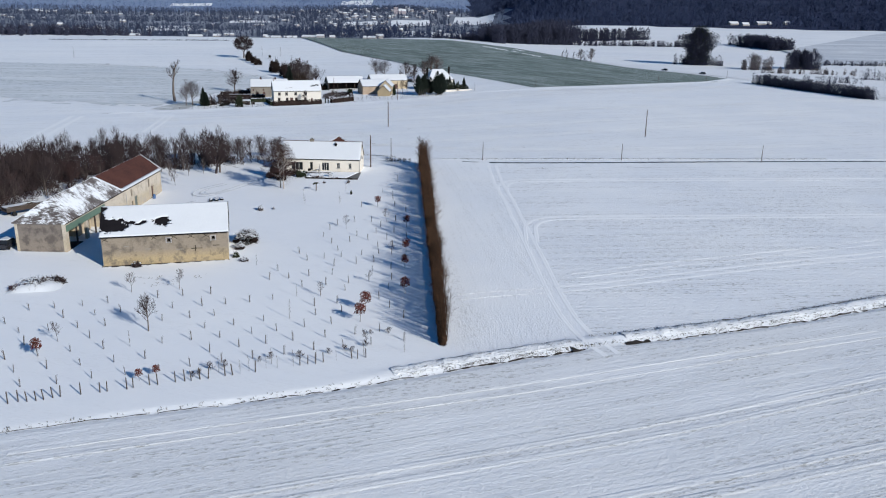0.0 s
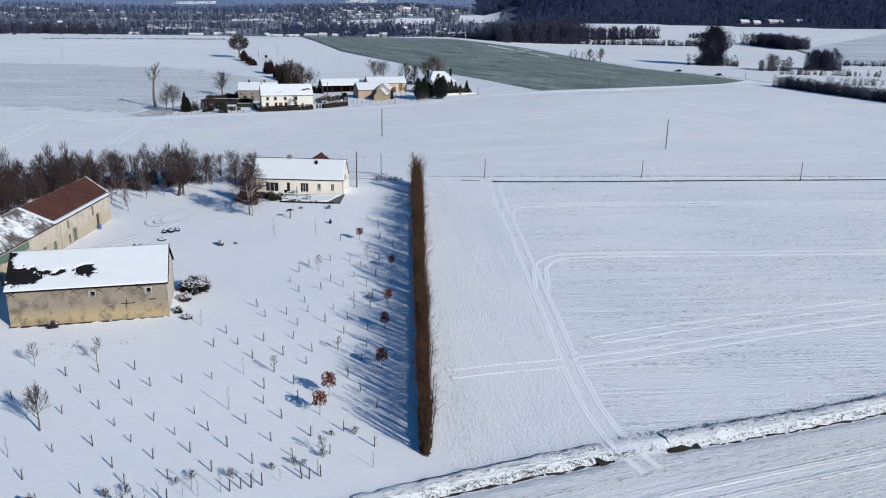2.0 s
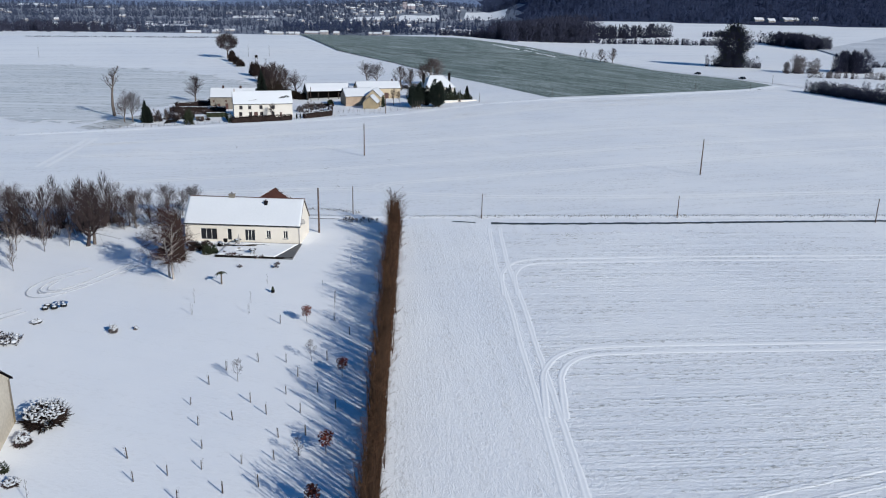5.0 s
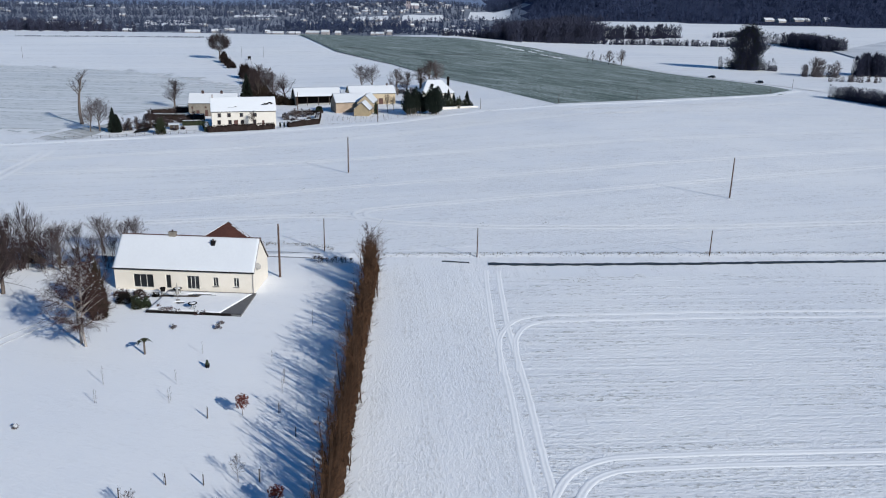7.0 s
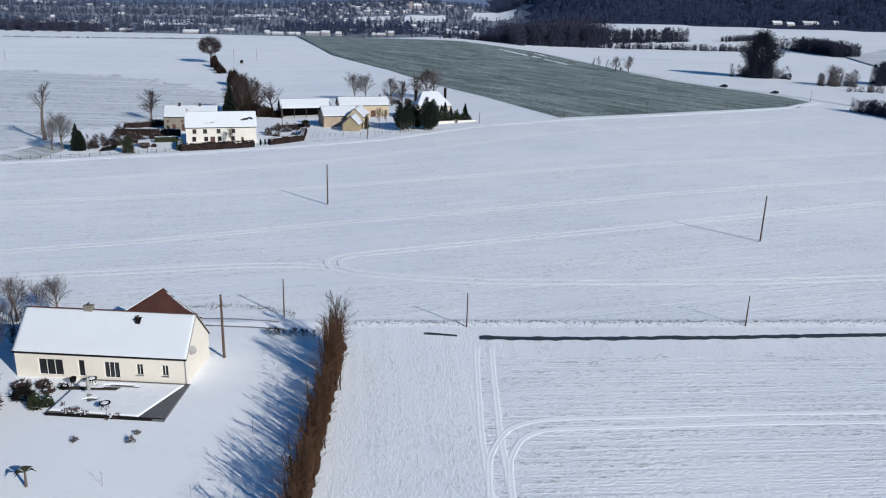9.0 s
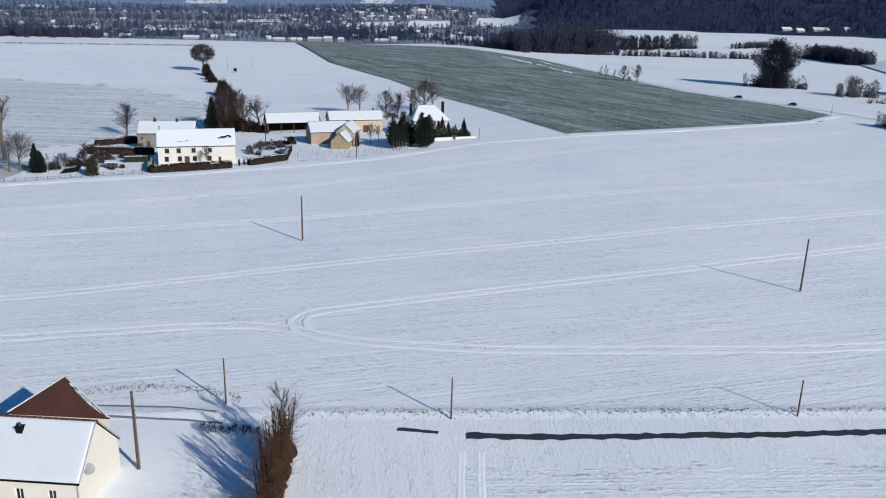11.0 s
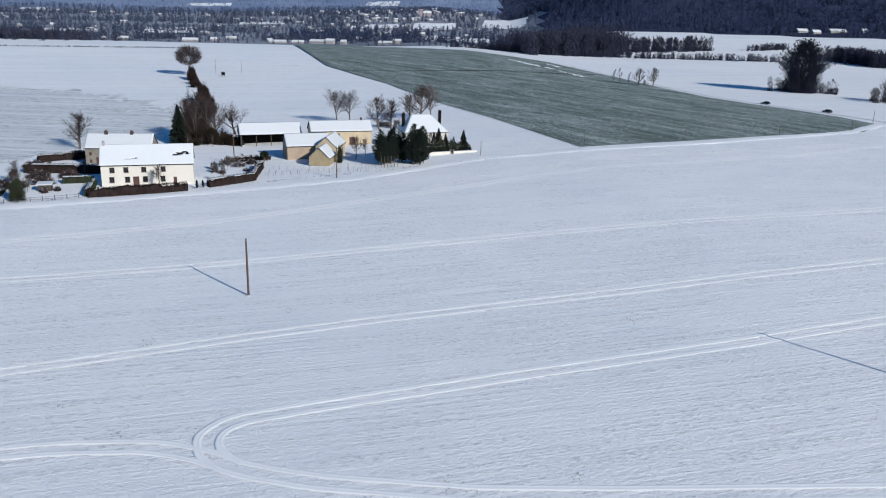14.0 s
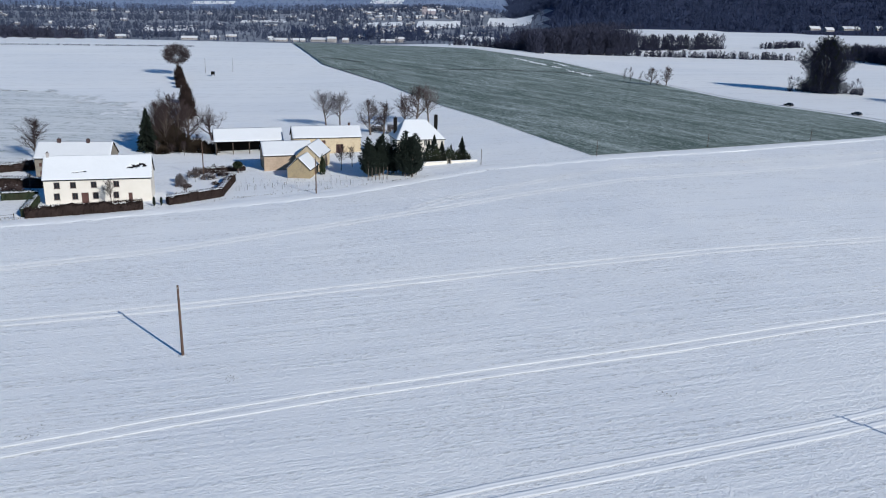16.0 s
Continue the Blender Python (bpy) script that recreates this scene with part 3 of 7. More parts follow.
strip("driveway_rut", [(-17.8, 122.9), (-15.7, 122.7), (-7, 121.9), (-2.8, 121.2)], 0.2, M_DRIVE, "dark thawed wheel rut on the drive", 0.03, 0.4, 0.7)


# ---------- buildings ----------
def pierced(L, H, t, holes, y0=0.0):
    """A wall along x from 0 to L, thickness t behind y0, with through openings (x0, z0, x1, z1)."""
    xs = sorted({0.0, L, *[h[0] for h in holes], *[h[2] for h in holes]})
    zs = sorted({0.0, H, *[h[1] for h in holes], *[h[3] for h in holes]})
    solid = {}
    for i in range(len(xs) - 1):
        for k in range(len(zs) - 1):
            x, z = (xs[i] + xs[i + 1]) / 2, (zs[k] + zs[k + 1]) / 2
            solid[i, k] = not any(h[0] < x < h[2] and h[1] < z < h[3] for h in holes)
    g, seen = Geo(), {}

    def vid(i, j, k):
        if (i, j, k) not in seen:
            seen[i, j, k] = len(g.v)
            g.v.append((xs[i], y0 + j * t, zs[k]))
        return seen[i, j, k]
    for (i, k), on in solid.items():
        if not on:
            continue
        g.f.append((vid(i, 0, k), vid(i + 1, 0, k), vid(i + 1, 0, k + 1), vid(i, 0, k + 1)))
        g.f.append((vid(i + 1, 1, k), vid(i, 1, k), vid(i, 1, k + 1), vid(i + 1, 1, k + 1)))
        if not solid.get((i - 1, k)):
            g.f.append((vid(i, 1, k), vid(i, 0, k), vid(i, 0, k + 1), vid(i, 1, k + 1)))
        if not solid.get((i + 1, k)):
            g.f.append((vid(i + 1, 0, k), vid(i + 1, 1, k), vid(i + 1, 1, k + 1), vid(i + 1, 0, k + 1)))
        if not solid.get((i, k - 1)):
            g.f.append((vid(i, 1, k), vid(i + 1, 1, k), vid(i + 1, 0, k), vid(i, 0, k)))
        if not solid.get((i, k + 1)):
            g.f.append((vid(i, 0, k + 1), vid(i + 1, 0, k + 1), vid(i + 1, 1, k + 1), vid(i, 1, k + 1)))
    return g


def glazing(parent, hole, depth, kind="window", leaves=2, frame_mat=None, pane_mat=None, shutters=None):
    """A window or a door set back in its opening: frame, panes, sill."""
    x0, z0, x1, z1 = hole
    frame_mat, pane_mat = frame_mat or M_FRAME, pane_mat or M_GLASS
    w = 0.07
    g = Geo()
    y = depth
    g.box(x0, y, z0, x0 + w, y + 0.08, z1).box(x1 - w, y, z0, x1, y + 0.08, z1)
    g.box(x0 + w, y, z1 - w, x1 - w, y + 0.08, z1).box(x0 + w, y, z0, x1 - w, y + 0.08, z0 + w)
    win = part(kind, g, frame_mat, parent)
    step = (x1 - x0 - 2 * w) / leaves
    for i in range(leaves):
        a = x0 + w + i * step
        part("pane", Geo().box(a + 0.03, y + 0.03, z0 + w, a + step - 0.03, y + 0.05, z1 - w), pane_mat, win)
        if i:
            part("mullion", Geo().box(a - 0.03, y + 0.01, z0 + w, a + 0.03, y + 0.07, z1 - w), frame_mat, win)
    if kind == "window":
        part("sill", Geo().box(x0 - 0.08, -0.08, z0 - 0.08, x1 + 0.08, depth, z0), M_CONCRETE, win)
    return win


def leaf_door(parent, hole, depth, material, name="door"):
    x0, z0, x1, z1 = hole
    d = part(name, Geo().box(x0, depth + 0.02, z0, x1, depth + 0.06, z1), material, parent)
    n = max(2, int((x1 - x0) / 0.3))
    s = (x1 - x0) / n
    for i in range(n):
        part("plank", Geo().box(x0 + i * s + 0.012, depth, z0, x0 + (i + 1) * s - 0.012, depth + 0.02, z1), material, d)
    part("rail", Geo().box(x0, depth - 0.03, z0 + 0.3, x1, depth - 0.002, z0 + 0.42), material, d)
    part("rail", Geo().box(x0, depth - 0.03, z1 - 0.45, x1, depth - 0.002, z1 - 0.33), material, d)
    return d


def snow_sheet(quad, keep=None, thick=0.14, cell=0.35, lift=0.01):
    """A soft layer of snow over a roof plane with the corners a, b (eave), c, d (ridge)."""
    a, b, c, d = (Vector(p) for p in quad)
    nu = max(2, int(max((b - a).length, (c - d).length) / cell))
    nv = max(2, int(max((d - a).length, (c - b).length) / cell))
    g = Geo()
    g.smooth = True
    idx = {}
    alive = {}
    for i in range(nu):
        for j in range(nv):
            alive[i, j] = keep is None or keep((i + 0.5) / nu, (j + 0.5) / nv)

    def pt(i, j, top):
        u, v = i / nu, j / nv
        p = (a * (1 - u) + b * u) * (1 - v) + (d * (1 - u) + c * u) * v
        edge = all(alive.get((i + di, j + dj), False) for di in (-1, 0) for dj in (-1, 0))
        h = lift + (thick * (0.85 + 0.3 * wob(p.x + p.z, p.y, 0.8)) if edge else thick * 0.35) if top else lift * 0.5
        return (p.x, p.y, p.z + h)

    def vid(i, j, top):
        if (i, j, top) not in idx:
            idx[i, j, top] = len(g.v)
            g.v.append(pt(i, j, top))
        return idx[i, j, top]

    for (i, j), on in alive.items():
        if not on:
            continue
        g.f.append((vid(i, j, 1), vid(i + 1, j, 1), vid(i + 1, j + 1, 1), vid(i, j + 1, 1)))
        for (p, q, n) in (((i, j), (i + 1, j), (i, j - 1)), ((i + 1, j), (i + 1, j + 1), (i + 1, j)),
                          ((i + 1, j + 1), (i, j + 1), (i, j + 1)), ((i, j + 1), (i, j), (i - 1, j))):
            if not alive.get(n, False):
                g.f.append((vid(*p, 0), vid(*q, 0), vid(*q, 1), vid(*p, 1)))
    return g


def blobs(*spots):
    """Bare patches on a roof: ellipses (u, v, ru, rv) with ragged edges."""
    def keep(u, v):
        for k, (a, b, ru, rv) in enumerate(spots):
            r = math.hypot((u - a) / ru, (v - b) / rv)
            if r < 1 + 0.5 * wob(u * 60, v * 30, 0.45, k) + 0.25 * wob(u * 60, v * 30, 1.3, k):
                return False
        return True
    return keep


def chimney(parent, x, y, z, h=1.1, w=0.6, d=0.45, material=None, snow=True):
    material = material or M_BRICK
    g = Geo().box(x - w / 2, y - d / 2, z - 1.0, x + w / 2, y + d / 2, z + h)
    g.box(x - w / 2 - 0.06, y - d / 2 - 0.06, z + h, x + w / 2 + 0.06, y + d / 2 + 0.06, z + h + 0.1)
    c = part("chimney", g, material, parent)
    part("chimney_pot", Geo().tube((x, y, z + h + 0.1), (x, y, z + h + 0.4), 0.13, 0.11, 8, True), M_BRICK, c)
    return c


def building(name, m, L, D, eave, ridge, wall, roof, label, category, over=0.3, hips=(0, 0), front=(), rear=(), ends=((), ()),
             snow=(True, True, True, True), keep=(None, None, None, None), roof_label="", group="", t=0.4, walls=(1, 1, 1, 1), cell=0.35, end_wall=None, end_side=0):
    """A house with a pitched roof: front wall on y = 0 facing -y, ridge along x. Openings are (x0, z0, x1, z1)."""
    b = thing(name, m, label, category, group)
    if walls[0]:
        b_front = part("wall", pierced(L, eave, t, front), wall, b)
    if walls[1]:
        part("wall", pierced(L, eave, t, rear, D - t), wall, b)
    for k, x0 in ((0, 0.0), (1, L - t)):
        if not walls[2 + k]:
            continue
        g = Geo()
        src = pierced(D - 2 * t, eave, t, ends[k])
        g.add([(x0 + q[1], t + q[0], q[2]) for q in src.v], [f[::-1] for f in src.f])
        if not hips[k]:
            zt = ridge - 0.08
            slope = (zt - eave) / (D / 2)
            p = [(x0, 0, eave), (x0, D, eave), (x0, D / 2, zt), (x0 + t, 0, eave), (x0 + t, D, eave), (x0 + t, D / 2, zt)]
            g.add(p, [(0, 2, 1), (3, 4, 5), (0, 3, 5, 2), (1, 2, 5, 4), (0, 1, 4, 3)])
        part("gable_wall" if not hips[k] else "wall", g, end_wall if end_wall and k == end_side else wall, b)
    drop = over * (ridge - eave) / (D / 2)
    ze, zr = eave - drop + 0.1, ridge + 0.1
    xl, xr = (-over if not hips[0] else hips[0]), (L + over if not hips[1] else L - hips[1])
    A, B, C, E = (-over, -over, ze), (L + over, -over, ze), (L + over, D + over, ze), (-over, D + over, ze)
    R0, R1 = (xl, D / 2, zr), (xr, D / 2, zr)
    planes = [(A, B, R1, R0), (C, E, R0, R1)]
    names = ["roof", "roof"]
    if hips[0]:
        planes.append((E, A, R0, R0))
    if hips[1]:
        planes.append((B, C, R1, R1))
    for k, q in enumerate(planes):
        poly = q if q[2] != q[3] else q[:3]
        r = part("roof", Geo().slab(poly, 0.16), roof, b, roof_label)
        if snow[k]:
            part("snow_layer", snow_sheet(q, keep[k], cell=cell if keep[k] else 0.35), M_SNOW, r, "smooth layer of fresh snow")
    part("gutter", Geo().tube((-over, -over - 0.06, ze - 0.1), (L + over, -over - 0.06, ze - 0.1), 0.07, 0.07, 6, True), M_SLATE, b)
    return b


def turned(x, y, deg, z=None):
    return pose(x, y, gz(x, y) if z is None else z, 0, 0, deg)


# cream house with its terrace
HX, HY, HA = -31.1, 108.35, -6.7
hl, hd = 19.7, 7.2
holes = [(2.6, 0.3, 5.5, 2.3), (7.2, 0.3, 8.0, 2.35), (10.2, 0.3, 12.0, 2.3), (13.9, 0.85, 14.7, 2.2), (16.8, 0.85, 17.6, 2.2)]
house = building("house", turned(HX, HY, HA), hl, hd, 3.2, 6.95, M_CREAM, M_SLATE, "long low cream-rendered house with a snow-covered roof", "house",
                 over=0.15, front=holes, roof_label="dark roof under snow")
for h, n, k in zip(holes, (3, 1, 3, 2, 2), ("glass_door", "door", "glass_door", "window", "window")):
    glazing(house, h, 0.16, k, n)
chimney(house, 7.3, hd / 2, 6.9, 0.55, 1.0, 0.6, M_STONE)
chimney(house, 13.4, hd / 2 - 0.9, 6.2, 0.35, 0.55, 0.45, M_SLATE)
ridge_tiles = Geo()
for i in range(40):
    ridge_tiles.tube((i * 0.5, hd / 2, 7.0), (i * 0.5 + 0.46, hd / 2, 7.0), 0.13, 0.15, 6, True)
part("ridge_tiles", ridge_tiles, M_TILE, house, "row of dark ridge tiles")
verge = Geo().tube((hl + 0.15, -0.15, 3.15), (hl + 0.15, hd / 2, 7.1), 0.07, 0.07, 5).tube((hl + 0.15, hd + 0.15, 3.15), (hl + 0.15, hd / 2, 7.1), 0.07, 0.07, 5)
part("verge", verge, M_PALEWALL, house)
part("downpipe", Geo().tube((hl - 0.1, -0.06, 0), (hl - 0.1, -0.06, 3.1), 0.05, 0.05, 6), M_PALEWALL, house)
dish = thing("satellite_dish", turned(HX, HY, HA) @ pose(hl, 1.6, 3.4, 0, 60, -30), "grey satellite dish on a cream gable wall", "satellite dish")
g = Geo()
for i in range(16):
    a0, a1 = i * math.pi / 8, (i + 1) * math.pi / 8
    for r0, r1 in ((0.0, 0.25), (0.25, 0.5)):
        g.add([(r * math.cos(a), r * math.sin(a), 0.25 + 0.5 * r * r) for r, a in ((r0, a0), (r1, a0), (r1, a1), (r0, a1))], [(0, 1, 2, 3)])
part("reflector", g, M_CONCRETE, dish)
part("arm", Geo().tube((0, 0, 0), (0, 0, 0.26), 0.03, 0.03, 6).tube((0, -0.45, 0.35), (0, 0, 0.75), 0.015, 0.015, 4), M_METAL, dish)

annex = thing("annex", pose(-17.0, 116.0, gz(-17.0, 116.0)), "cream annex with a brown-tiled roof slope, snow on its edges", "annex")
AX, FR, FL, NB = (0.0, 2.3, 6.95), (5.5, -2.0, 4.75), (-4.5, -1.0, 4.75), (-0.2, 3.2, 4.6)
part("wall", Geo().add([(5.3, -1.9, 0), (-4.3, -0.9, 0), (-0.2, 3.1, 0), (5.3, -1.9, 4.7), (-4.3, -0.9, 4.7), (-0.2, 3.1, 4.7)], [(0, 3, 4, 1), (1, 4, 5, 2), (2, 5, 3, 0), (3, 5, 4)]), M_CREAM, annex)
rf = part("roof", Geo().slab([FL, FR, AX], 0.15), M_TILE, annex, "brown tiles thawed free of snow")
part("roof", Geo().slab([FR, NB, AX], 0.1), M_SNOW, annex, "snow-covered slope")
part("roof", Geo().slab([NB, FL, AX], 0.1), M_SNOW, annex, "snow-covered slope")
for q in ((FR, (5.2, -1.95, 4.8), (0.0, 2.05, 6.95), AX), ((-4.2, -1.0, 4.8), FL, AX, (-0.05, 2.1, 6.95))):
    part("snow_ridge", snow_sheet(q, None, 0.12, 0.2), M_SNOW, rf, "strip of snow along the verge")
part("snow_patch", snow_sheet(((3.0, -0.6, 5.35), (4.6, -1.6, 4.95), (1.0, 1.5, 6.6), (0.4, 1.6, 6.6)), lambda u, v: wob(u * 8, v * 12, 0.6) < 0.12, 0.08, 0.15), M_SNOW, rf, "ragged patch of snow")

TER = turned(HX, HY, HA)
terrace = thing("terrace", TER @ pose(0, 0, -0.16), "snow-covered paved terrace with a dark edging wall", "terrace", kind="structure")
part("slab", Geo().slab([(7.6, -0.01, 0.25), (7.6, -7.5, 0.25), (20.2, -8.0, 0.25), (20.0, -0.01, 0.25)], 0.3), plain("dark_paving", (0.10, 0.10, 0.105), 0.6, 0.3, 8, 0.6, 0.3), terrace, "dark paving")
g = snow_sheet(((7.7, -7.4, 0.26), (17.4, -7.7, 0.26), (19.5, -0.4, 0.26), (7.7, -0.4, 0.26)), blobs((0.42, 0.86, 0.2, 0.03), (0.3, 0.4, 0.05, 0.05)), 0.1, 0.25)
part("snow_layer", g, M_YARD, terrace, "smooth layer of snow")
part("edging", Geo().box(7.6, -7.95, -0.2, 20.2, -7.82, 0.3), M_BLACK, terrace, "low dark edging wall")

bed = thing("flower_bed", TER @ pose(0, 0, 0.16), "dark bare flower bed along the terrace", "flower bed")
part("soil", snow_sheet(((7.4, -2.9, 0.02), (12.6, -2.5, 0.02), (12.9, -1.9, 0.02), (7.4, -2.2, 0.02)), blobs((0.5, 0.9, 0.2, 0.2)), 0.12, 0.2), M_DARKBROWN, bed)
part("border", Geo().tube((7.3, -2.95, 0.08), (12.7, -2.55, 0.08), 0.06, 0.06, 5, True), M_WOOD, bed)

# near barn
R0 = random.Random(3)
BA = 9.6
BM = turned(-51.0, 36.4, BA)
bholes = [(9.8, 3.55, 10.4, 4.2), (16.7, 3.6, 17.3, 4.25)]
barn = building("barn", BM, 19.3, 10.0, 5.0, 8.55, M_BARNWALL, M_SLATE, "old stone barn with a snowy roof and thawed patches", "barn", over=0.25, front=bholes,
                keep=(blobs((0.10, 0.36, 0.12, 0.20), (0.05, 0.36, 0.07, 0.2), (0.24, 0.42, 0.03, 0.06), (0.29, 0.38, 0.035, 0.035), (0.335, 0.43, 0.03, 0.05), (0.475, 0.44, 0.065, 0.14), (0.01, 0.62, 0.025, 0.28), (0.012, 0.9, 0.035, 0.1)), None, None, None), roof_label="dark slate roof", t=0.6, cell=0.14, end_wall=M_GABLE, end_side=1)
for h in bholes:
    glazing(barn, h, 0.25, "window", 1, M_STONE, M_BLACK)
for x in (0.5, 7.9, 10.9, 13.5, 15.9):
    g = Geo()
    for k in (1, -1):
        g.tube((x - 0.5, -0.05, 4.4 - 0.32 * k), (x + 0.5, -0.05, 4.4 + 0.32 * k), 0.035, 0.035, 5, True)
    part("wall_anchor", g, M_BLACK, barn, "rusty iron cross anchor")
part("wall_anchor", Geo().box(13.5, -0.06, 2.25, 15.2, -0.01, 2.33).box(14.1, -0.06, 1.8, 14.19, -0.012, 2.8), M_BLACK, barn, "iron wall anchor")
part("wall_anchor", Geo().box(16.9, -0.06, 2.6, 17.9, -0.01, 2.7), M_BLACK, barn, "iron wall anchor")
for h in bholes:
    part("window_surround", Geo().box(h[0] - 0.16, -0.04, h[1] - 0.16, h[0], 0.02, h[3] + 0.16).box(h[2], -0.04, h[1] - 0.16, h[2] + 0.16, 0.02, h[3] + 0.16).box(h[0], -0.04, h[3], h[2], 0.02, h[3] + 0.16), M_PALEWALL, barn, "pale stone surround")
for x, z, w in ((11.1, 2.2, 1.2), (3.2, 3.1, 0.8), (6.4, 2.5, 0.9)):
    part("stone_lintel", Geo().box(x, -0.05, z, x + w, 0.01, z + 0.16), M_STONE, barn)
part("wall_cap", Geo().box(-0.05, -0.08, 4.72, 19.35, -0.005, 4.86), M_CONCRETE, barn, "pale mortar band under the eave")
g = Geo()
for k in range(26):
    f, q = k / 26, (k + 1) / 26
    for a, b in (((19.55, -0.25 + 5.25 * f, 4.95 + 3.75 * f), (19.6 + R0.uniform(-0.05, 0.05), -0.25 + 5.25 * q, 5.0 + 3.75 * q)),):
        g.tube(a, b, 0.05 + R0.uniform(0, 0.04), 0.045, 5, True)
part("verge", g, M_SLATE, barn, "ragged dark verge tiles")

part("bare_ground", snow_sheet(((-0.3, -0.55, -0.1), (19.5, -0.55, -0.1), (19.5, 0.05, 0.0), (-0.3, 0.05, 0.0)), lambda u, v: wob(u * 26, v * 1.5, 0.9, 6) + 0.5 * v > 0.12, 0.12, 0.12), M_DARKBROWN, barn, "dark ragged strip along the wall")

# long barn: hipped end towards the south, front wall facing east
LM = pose(-59.3, 44.1, -1.55, 0, -0.35, 84.8) @ Matrix.Diagonal((0.956, 1, 1, 1))
openings = [(1.2, 0.0, 8.2, 3.4), (9.0, 0.0, 15.6, 3.4), (20.6, 0.0, 22.0, 2.2), (24.2, 0.0, 25.6, 2.1), (29.6, 0.3, 30.6, 1.9), (29.6, 2.9, 30.5, 4.4), (31.3, 0.0, 33.2, 2.5), (41.0, 0.0, 42.8, 2.6), (39.4, 2.7, 40.5, 4.5)]
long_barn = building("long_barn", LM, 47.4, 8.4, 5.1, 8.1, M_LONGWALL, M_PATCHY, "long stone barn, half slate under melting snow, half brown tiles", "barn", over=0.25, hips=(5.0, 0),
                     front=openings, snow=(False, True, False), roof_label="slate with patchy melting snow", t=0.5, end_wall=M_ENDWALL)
# dark slab added so the open bays read as shaded
part("floor", Geo().box(0.6, 0.1, 0.0, 16.1, 7.8, 0.06), M_DARKBROWN, long_barn, "dark floor slab standing for the shade in the open bays")
part("roof_tiles", Geo().slab([(25.4, -0.26, 5.06), (47.7, -0.26, 5.06), (47.7, 4.2, 8.25), (22.6, 4.2, 8.25)], 0.06), M_TILE, long_barn, "brown roof tiles, thawed free of snow")
part("snow_ridge", snow_sheet(((24.7, -0.3, 5.08), (25.5, -0.3, 5.08), (22.9, 4.2, 8.28), (22.1, 4.2, 8.28)), None, 0.16, 0.25), M_SNOW, long_barn, "band of snow on the roof")
part("snow_ridge", snow_sheet(((47.3, -0.3, 5.10), (47.8, -0.3, 5.10), (47.8, 4.2, 8.30), (47.55, 4.2, 8.30)), lambda u, v: wob(u * 4, v * 14, 0.7, 2) < 0.22, 0.12, 0.2), M_SNOW, long_barn, "band of snow on the verge")
part("snow_ridge", snow_sheet(((25.5, -0.34, 5.06), (47.0, -0.34, 5.06), (47.0, 0.2, 5.40), (25.2, 0.2, 5.40)), None, 0.12, 0.25), M_SNOW, long_barn, "band of snow along the eave")
for h in openings[4:6] + openings[8:9]:
    leaf_door(long_barn, h, 0.2, plain("grey_brown_boards", (0.12, 0.095, 0.075), 0.85, 0.2, 10, 1, 0.3), "shutter")
for h in openings[2:4] + openings[6:7]:
    leaf_door(long_barn, h, 0.25, M_DOORGREY)
leaf_door(long_barn, openings[7], 0.35, M_SHUTTER)
part("beam", Geo().box(0.4, -0.08, 3.4, 16.4, 0.0, 4.5), plain("green_painted_beam", (0.10, 0.16, 0.12), 0.7, 0.2, 8, 1, 0.2), long_barn, "long green-painted fascia beam")
for x in (4.6, 12.2):
    part("post", Geo().box(x - 0.12, 0.1, 0, x + 0.12, 0.34, 3.4), M_WOOD, long_barn)
part("partition", Geo().box(16.2, 0.5, 0, 16.6, 7.9, 4.3), M_LONGWALL, long_barn)
for k in range(4):
    part("bale", Geo().box(9.4 + 1.42 * k, 2.2 + 0.1 * (k % 2), 0, 10.78 + 1.42 * k, 7.0, 2.2), M_OCHRE, long_barn, "pale bale inside the open bay")
for k in range(3):
    part("bale", Geo().box(9.9 + 1.42 * k, 2.6 - 0.1 * (k % 2), 2.2, 11.28 + 1.42 * k, 6.8, 3.0), M_OCHRE, long_barn, "pale bale inside the open bay")
part("downpipe", Geo().tube((26.8, -0.08, 0), (26.8, -0.08, 4.2), 0.05, 0.05, 6), M_METAL, long_barn)
bucket = thing("barrel", turned(-55.1, 82.5, 0), "blue plastic barrel beside a barn door", "barrel")
part("body", Geo().tube((0, 0, 0), (0, 0, 0.45), 0.26, 0.3, 12).tube((0, 0, 0.45), (0, 0, 0.9), 0.3, 0.26, 12, True), M_BLUE, bucket)
part("lid", Geo().tube((0, 0, 0.9), (0, 0, 0.95), 0.24, 0.22, 12, True), M_BLUE, bucket)

# ---- the farm to the north ----
WM = turned(-51.8, 266.8, 13.2, -1.2)
wh = []
for x in (1.9, 5.0, 9.0, 13.4):
    wh.append((x, 3.3, x + 1.15, 4.6))
for x in (1.7, 5.2, 9.2, 13.2):
    wh.append((x, 0.9, x + 1.15, 2.3))
wh += [(7.0, 0.0, 8.4, 2.3), (16.2, 0.1, 17.0, 2.0)]
white_house = building("farmhouse", WM, 20.9, 8.2, 5.3, 9.3, M_WHITE, M_SLATE, "white two-storey farmhouse with a snowy roof", "house", over=0.25, front=wh,
                       ends=((), ((1.6, 0.0, 2.6, 2.4),)), keep=(blobs((0.80, 0.45, 0.035, 0.05), (0.85, 0.5, 0.04, 0.07), (0.905, 0.58, 0.03, 0.06), (0.93, 0.5, 0.02, 0.05), (0.37, 0.32, 0.03, 0.02), (0.30, 0.28, 0.03, 0.015)), None, None, None), roof_label="dark roof under snow", t=0.5, cell=0.16)
